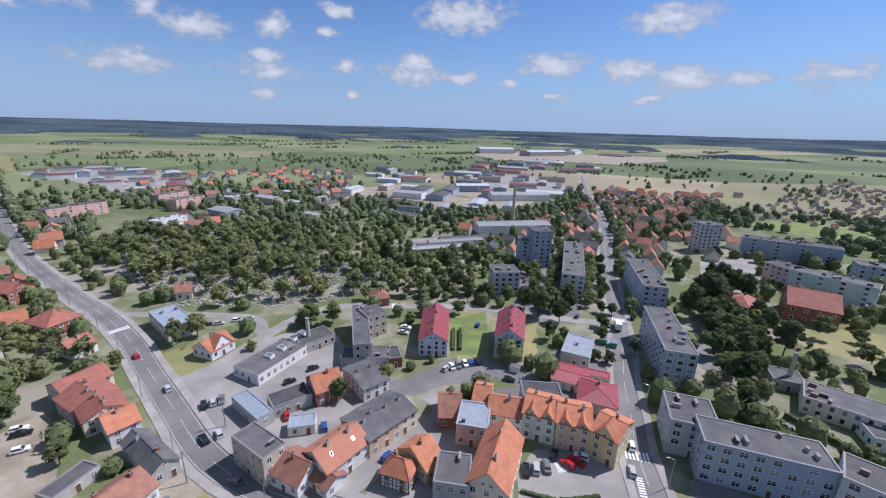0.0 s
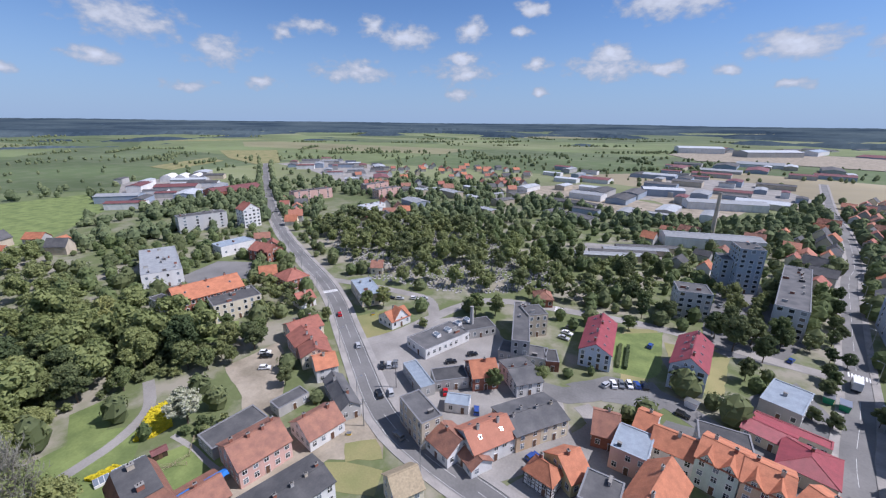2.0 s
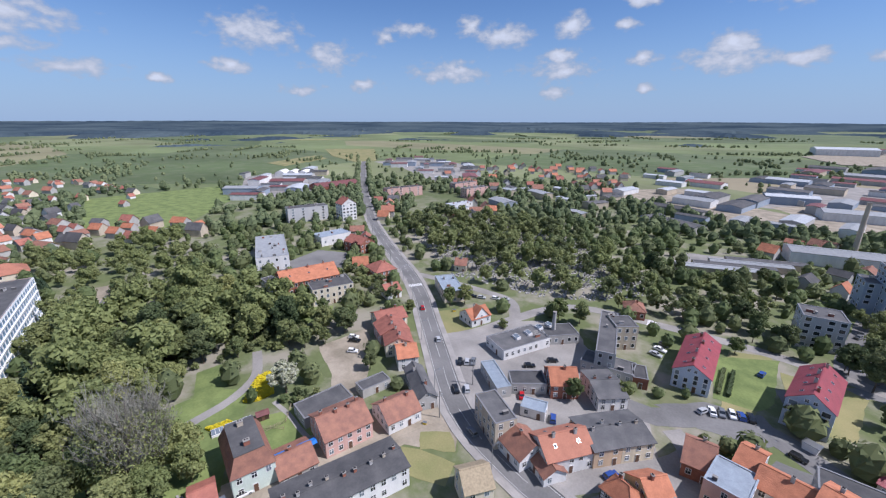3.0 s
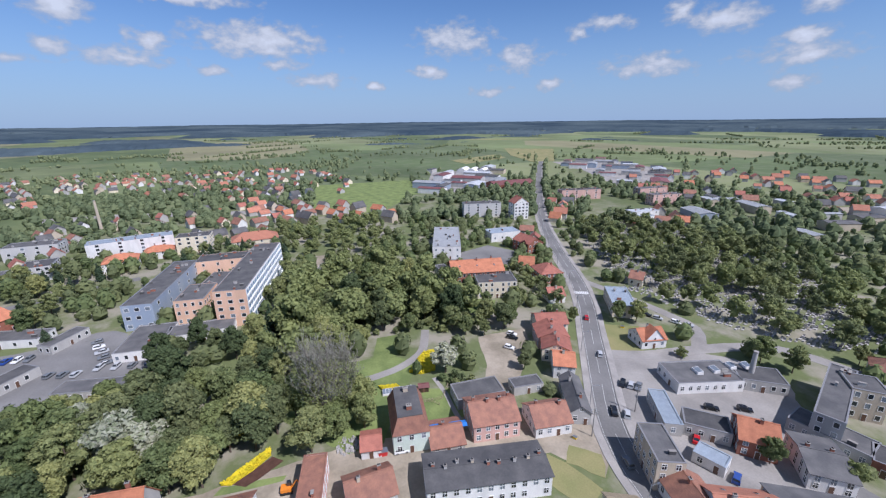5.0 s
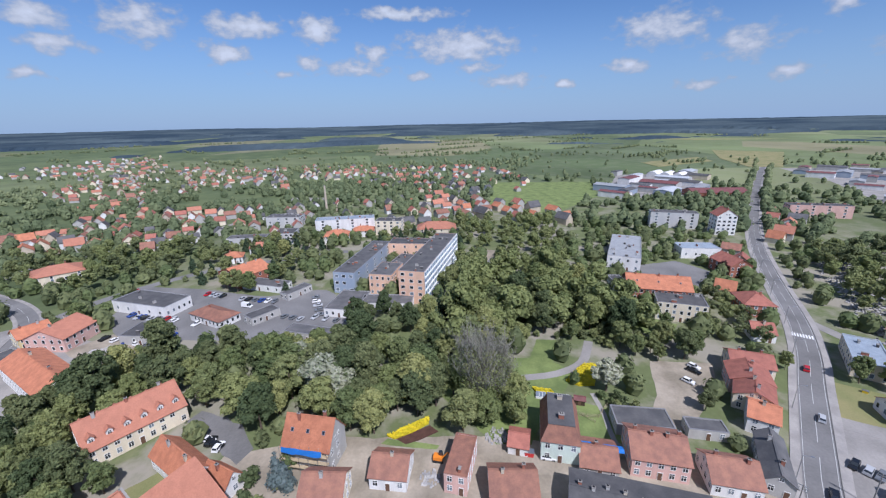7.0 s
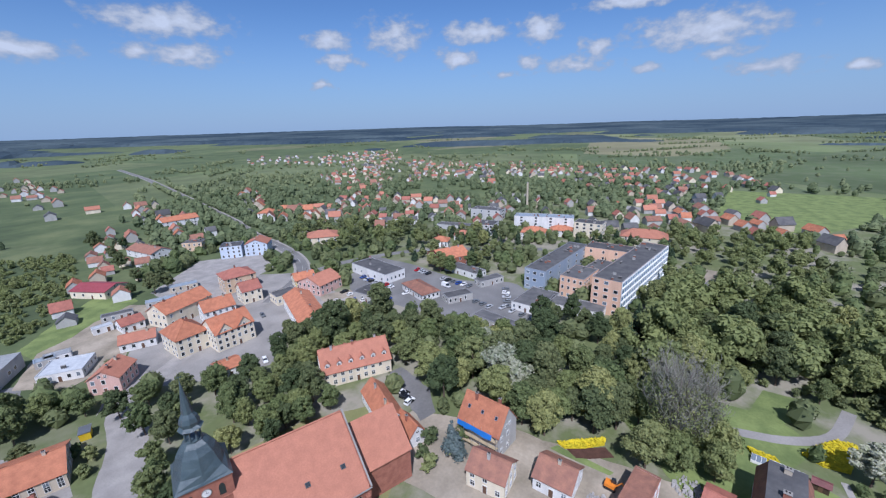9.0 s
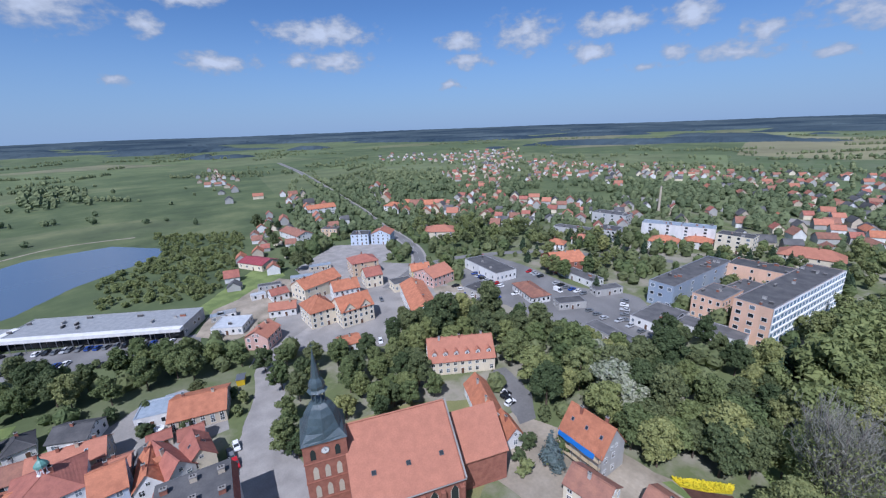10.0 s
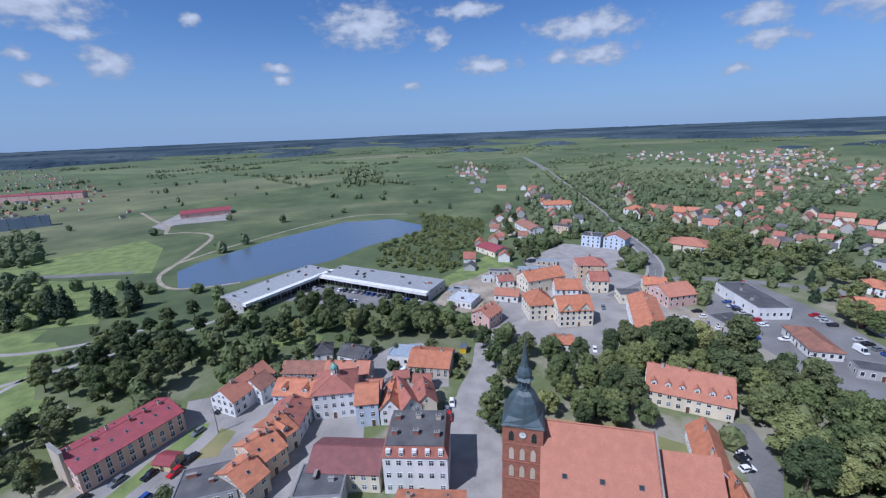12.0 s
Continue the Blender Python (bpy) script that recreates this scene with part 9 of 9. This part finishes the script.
def truck(x, y, rot):
    ob = thing("truck", x, y, rot, "white box truck driving on the street", "truck", z=0.09)
    g = Geo()
    g.box(-3.6, -1.2, 0.9, 1.6, 1.2, 3.5)
    part("box_body", g, "car_white", ob)
    g = Geo()
    g.solid([(1.75, -1.1, 0.6), (3.5, -1.1, 0.6), (3.5, 1.1, 0.6), (1.75, 1.1, 0.6)], [(1.75, -1.05, 2.6), (3.1, -1.05, 2.6), (3.1, 1.05, 2.6), (1.75, 1.05, 2.6)])
    part("cab", g, "car_white", ob)
    g = Geo()
    g.box(-3.5, -0.5, 0.55, 3.2, 0.5, 0.88)
    part("chassis", g, "black_rubber", ob)
    w = car_parts("hatch")[3]
    for a in (-2.6, -1.6, 2.6):
        for s in (-1, 1):
            part("wheel", w, None, ob, at=pose(a, s * 1.0, 0.45) @ Matrix.Scale(1.45, 4))


truck(76.5, 155.0, 72)


def hedge(pts, w=1.0, h=1.6, label="clipped dark green hedge"):
    g = Geo()
    q = random.Random(int(pts[0][0] * 10))
    ob = thing("hedge", pts[0][0], pts[0][1], 0, label, "hedge")
    for (ax, ay), (bx, by) in zip(pts, pts[1:]):
        n = int(math.dist((ax, ay), (bx, by)) * 26)
        for _ in range(n):
            f = q.random()
            x, y = ax + (bx - ax) * f - pts[0][0] + q.uniform(-w / 2, w / 2), ay + (by - ay) * f - pts[0][1] + q.uniform(-w / 2, w / 2)
            z = h * q.uniform(0.15, 1.0)
            s = q.uniform(0.15, 0.3)
            u = Vector((q.gauss(0, 1), q.gauss(0, 1), q.gauss(0, 1))).normalized() * s
            v = u.orthogonal().normalized() * s
            c = Vector((x, y, z))
            g.face([c - u, c - v, c + u, c + v])
        d = Vector((bx - ax, by - ay, 0)).normalized()
        nn = Vector((-d.y, d.x, 0)) * w * 0.4
        a, b = Vector((ax - pts[0][0], ay - pts[0][1], 0)), Vector((bx - pts[0][0], by - pts[0][1], 0))
        base = [a - nn, b - nn, b + nn, a + nn]
        g.solid([(p.x, p.y, -0.1) for p in base], [(p.x, p.y, h * 0.85) for p in base])
    part("foliage", g, "leaf_dark", ob)


hedge([(-201.6, 34.2), (-193.3, 55.2)], 2.0, 1.8)
hedge([(6, 134), (6.5, 150)], 1.2, 1.5)
hedge([(8.5, 134), (9.2, 150)], 1.2, 1.5)
hedge([(104, 101), (112, 85), (134, 72)], 1.4, 2.0)
hedge([(20, 73), (28, 70.5), (38, 72)], 0.9, 0.8, "low dark red hedge round the market square")


def fence(pts, h=1.2, label="grey wire fence on posts"):
    ob = thing("fence", pts[0][0], pts[0][1], 0, label, "fence", group="fences")
    for (ax, ay), (bx, by) in zip(pts, pts[1:]):
        n = max(1, int(math.dist((ax, ay), (bx, by)) / 2.5))
        for k in range(n + 1):
            g = Geo()
            g.cyl(ax + (bx - ax) * k / n - pts[0][0], ay + (by - ay) * k / n - pts[0][1], -0.1, h, 0.06, 0.06, 5)
            part("post", g, "wood_pale", ob)
        for z in (0.35, 0.75, 1.1):
            g = Geo()
            g.limb((ax - pts[0][0], ay - pts[0][1], z), (bx - pts[0][0], by - pts[0][1], z), 0.03, 0.03, 4)
            part("rail", g, "wood_pale", ob)


fence([(-92, 37), (-90, 46), (-96, 52)])
fence([(-88, 44), (-94, 40)])
fence([(104, 108), (96, 118)])


def rubble(x, y, r, n, seed, label="heap of pale stone rubble"):
    q = random.Random(seed)
    g = Geo()
    for _ in range(n):
        a, d = q.uniform(0, 6.28), r * math.sqrt(q.random())
        s, z = q.uniform(0.15, 0.45), q.uniform(0, 0.6) * (1 - d / r)
        px, py = x + d * math.cos(a), y + d * math.sin(a)
        g.solid([(px - s, py - s * .8, z - .1), (px + s * .9, py - s, z - .1), (px + s, py + s * .7, z - .1), (px - s * .8, py + s, z - .1)], [(px - s * .6, py - s * .5, z + s), (px + s * .6, py - s * .6, z + s * .8), (px + s * .5, py + s * .5, z + s * 1.1), (px - s * .6, py + s * .5, z + s)])
    tagged(new("rubble", g.mesh("rubble", "stone_grey")), label, "rubble", kind="stuff")


rubble(-86, 15.5, 3.2, 90, 1)
rubble(-141, -126, 7.0, 220, 2)
rubble(-74, -3, 2.5, 60, 3)


def parasol(x, y, mat, label):
    ob = thing("parasol", x, y, 0, label, "parasol", group="parasols")
    g = Geo()
    g.cyl(0, 0, -0.1, 2.6, 0.04, 0.04, 6)
    part("pole", g, "steel", ob)
    g = Geo()
    g.cyl(0, 0, 2.1, 2.7, 1.8, 0.08, 8)
    part("canopy", g, mat, ob)


parasol(-15.2, -131.3, "white_paint", "open white parasol on a cafe terrace")
parasol(-13.4, -128.5, "glass_blue", "open blue parasol on a cafe terrace")


# ---- small things of the gardens and roofs ----
def cold_frame(x, y, rot):
    ob = thing("cold_frame", x, y, rot, "white glazed cold frame in a garden", "cold frame", group="cold frames")
    g = Geo()
    g.solid([(-1.5, -1.0, -0.1), (1.5, -1.0, -0.1), (1.5, 1.0, -0.1), (-1.5, 1.0, -0.1)], [(-1.5, -1.0, 0.7), (1.5, -1.0, 0.7), (1.5, 1.0, 1.3), (-1.5, 1.0, 1.3)])
    part("case", g, "plaster_white", ob)
    for k in (-1, 0, 1):
        g = Geo()
        low = [(k - 0.44, -0.9, 0.75), (k + 0.44, -0.9, 0.75), (k + 0.44, 0.9, 1.29), (k - 0.44, 0.9, 1.29)]
        g.solid(low, [(p[0], p[1], p[2] + 0.04) for p in low])
        part("pane", g, "glass_light", ob)


for x_, y_ in [(-100.7, 32.4), (-99.8, 35.8), (-98.7, 39.2)]:
    cold_frame(x_, y_, 72)


def garden_hut(x, y, rot):
    ob = thing("garden_hut", x, y, rot, "small red-brown wooden garden hut", "hut")
    g = Geo()
    g.solid(*[[(u, v, z) for v, z in house_profile(1.1, 1.9, 0.7)] for u in (-1.5, 1.5)])
    part("wall", g, "timber", ob)
    g = Geo()
    g.solid(*[[(u, v, z) for v, z in roof_profile(1.4, 1.75, 2.62, 0.08)] for u in (-1.8, 1.8)])
    part("roof", g, "metal_maroon", ob)
    g = Geo()
    g.box(-0.4, -1.15, 0, 0.4, -1.1, 1.8)
    part("door", g, "door_brown", ob)


garden_hut(-96.7, 43.0, 70)


def roof_tarp(x, y, z, rot, w, d, label):
    """A crumpled sheet over a roof, weighted at its edges."""
    ob = thing("tarpaulin", x, y, rot, label, "tarpaulin", z=z)
    g = Geo()
    n, m = 8, 6
    top = [[(w * (i / n - 0.5), d * (j / m - 0.5), 0.5 * (0.5 - abs(j / m - 0.5)) + 0.10 * noise.noise((i * 1.3 + x, j * 1.7, z))) for j in range(m + 1)] for i in range(n + 1)]
    for i in range(n):
        for j in range(m):
            g.face([top[i][j], top[i + 1][j], top[i + 1][j + 1], top[i][j + 1]])
    part("sheet", g, "tarp_blue", ob)


for (x_, y_), w_ in zip([(-76.3, 36.1), (-74.3, 42.3)], (2.6, 4.6)):
    roof_tarp(x_, y_, 4.3, 73, w_, 2.4, "crumpled blue tarpaulin over a shed roof")


def roof_light(x, y, z, rot):
    ob = thing("roof_light", x, y, rot, "raised white roof light on a felt roof", "roof light", group="roof lights", z=z)
    g = Geo()
    g.solid([(-1.6, -1.0, 0), (1.6, -1.0, 0), (1.6, 1.0, 0), (-1.6, 1.0, 0)], [(-1.5, -0.9, 0.8), (1.5, -0.9, 0.8), (1.5, 0.9, 1.1), (-1.5, 0.9, 1.1)])
    part("case", g, "plaster_white", ob)
    g = Geo()
    g.solid([(-1.3, -0.75, 0.84), (1.3, -0.75, 0.84), (1.3, 0.75, 1.09), (-1.3, 0.75, 1.09)], [(-1.3, -0.75, 0.87), (1.3, -0.75, 0.87), (1.3, 0.75, 1.12), (-1.3, 0.75, 1.12)])
    part("pane", g, "glass_light", ob)


for x_, y_ in [(-54.8, 126.2), (-53.4, 132.8), (-51.1, 137.2), (-57.0, 120.9)]:
    roof_light(x_, y_, 3.75, -26)
for k_, (x_, y_) in enumerate([(-24.9, -106.5), (-24.6, -104.6), (-24.4, -102.0), (-22.8, -99.9), (-27.2, -108.0)]):
    car(x_, y_, 75, ("car_black", "car_grey", "car_red", "car_silver", "car_white")[k_], "hatch", "parked on the church square")
for k_, (x_, y_) in enumerate([(44.5, -129.7), (38.1, -129.5), (48.9, -120.7), (47.9, -109.5), (50.6, -105.5), (56.7, -106.9), (64.2, -107.1), (70.7, -103.1), (55.5, -98.3)]):
    car(x_, y_, 52, ("car_black", "car_red", "car_grey", "car_black", "car_red", "car_black", "car_grey", "car_black", "car_blue")[k_], ("hatch", "sedan")[k_ % 2], "parked along the old town street")
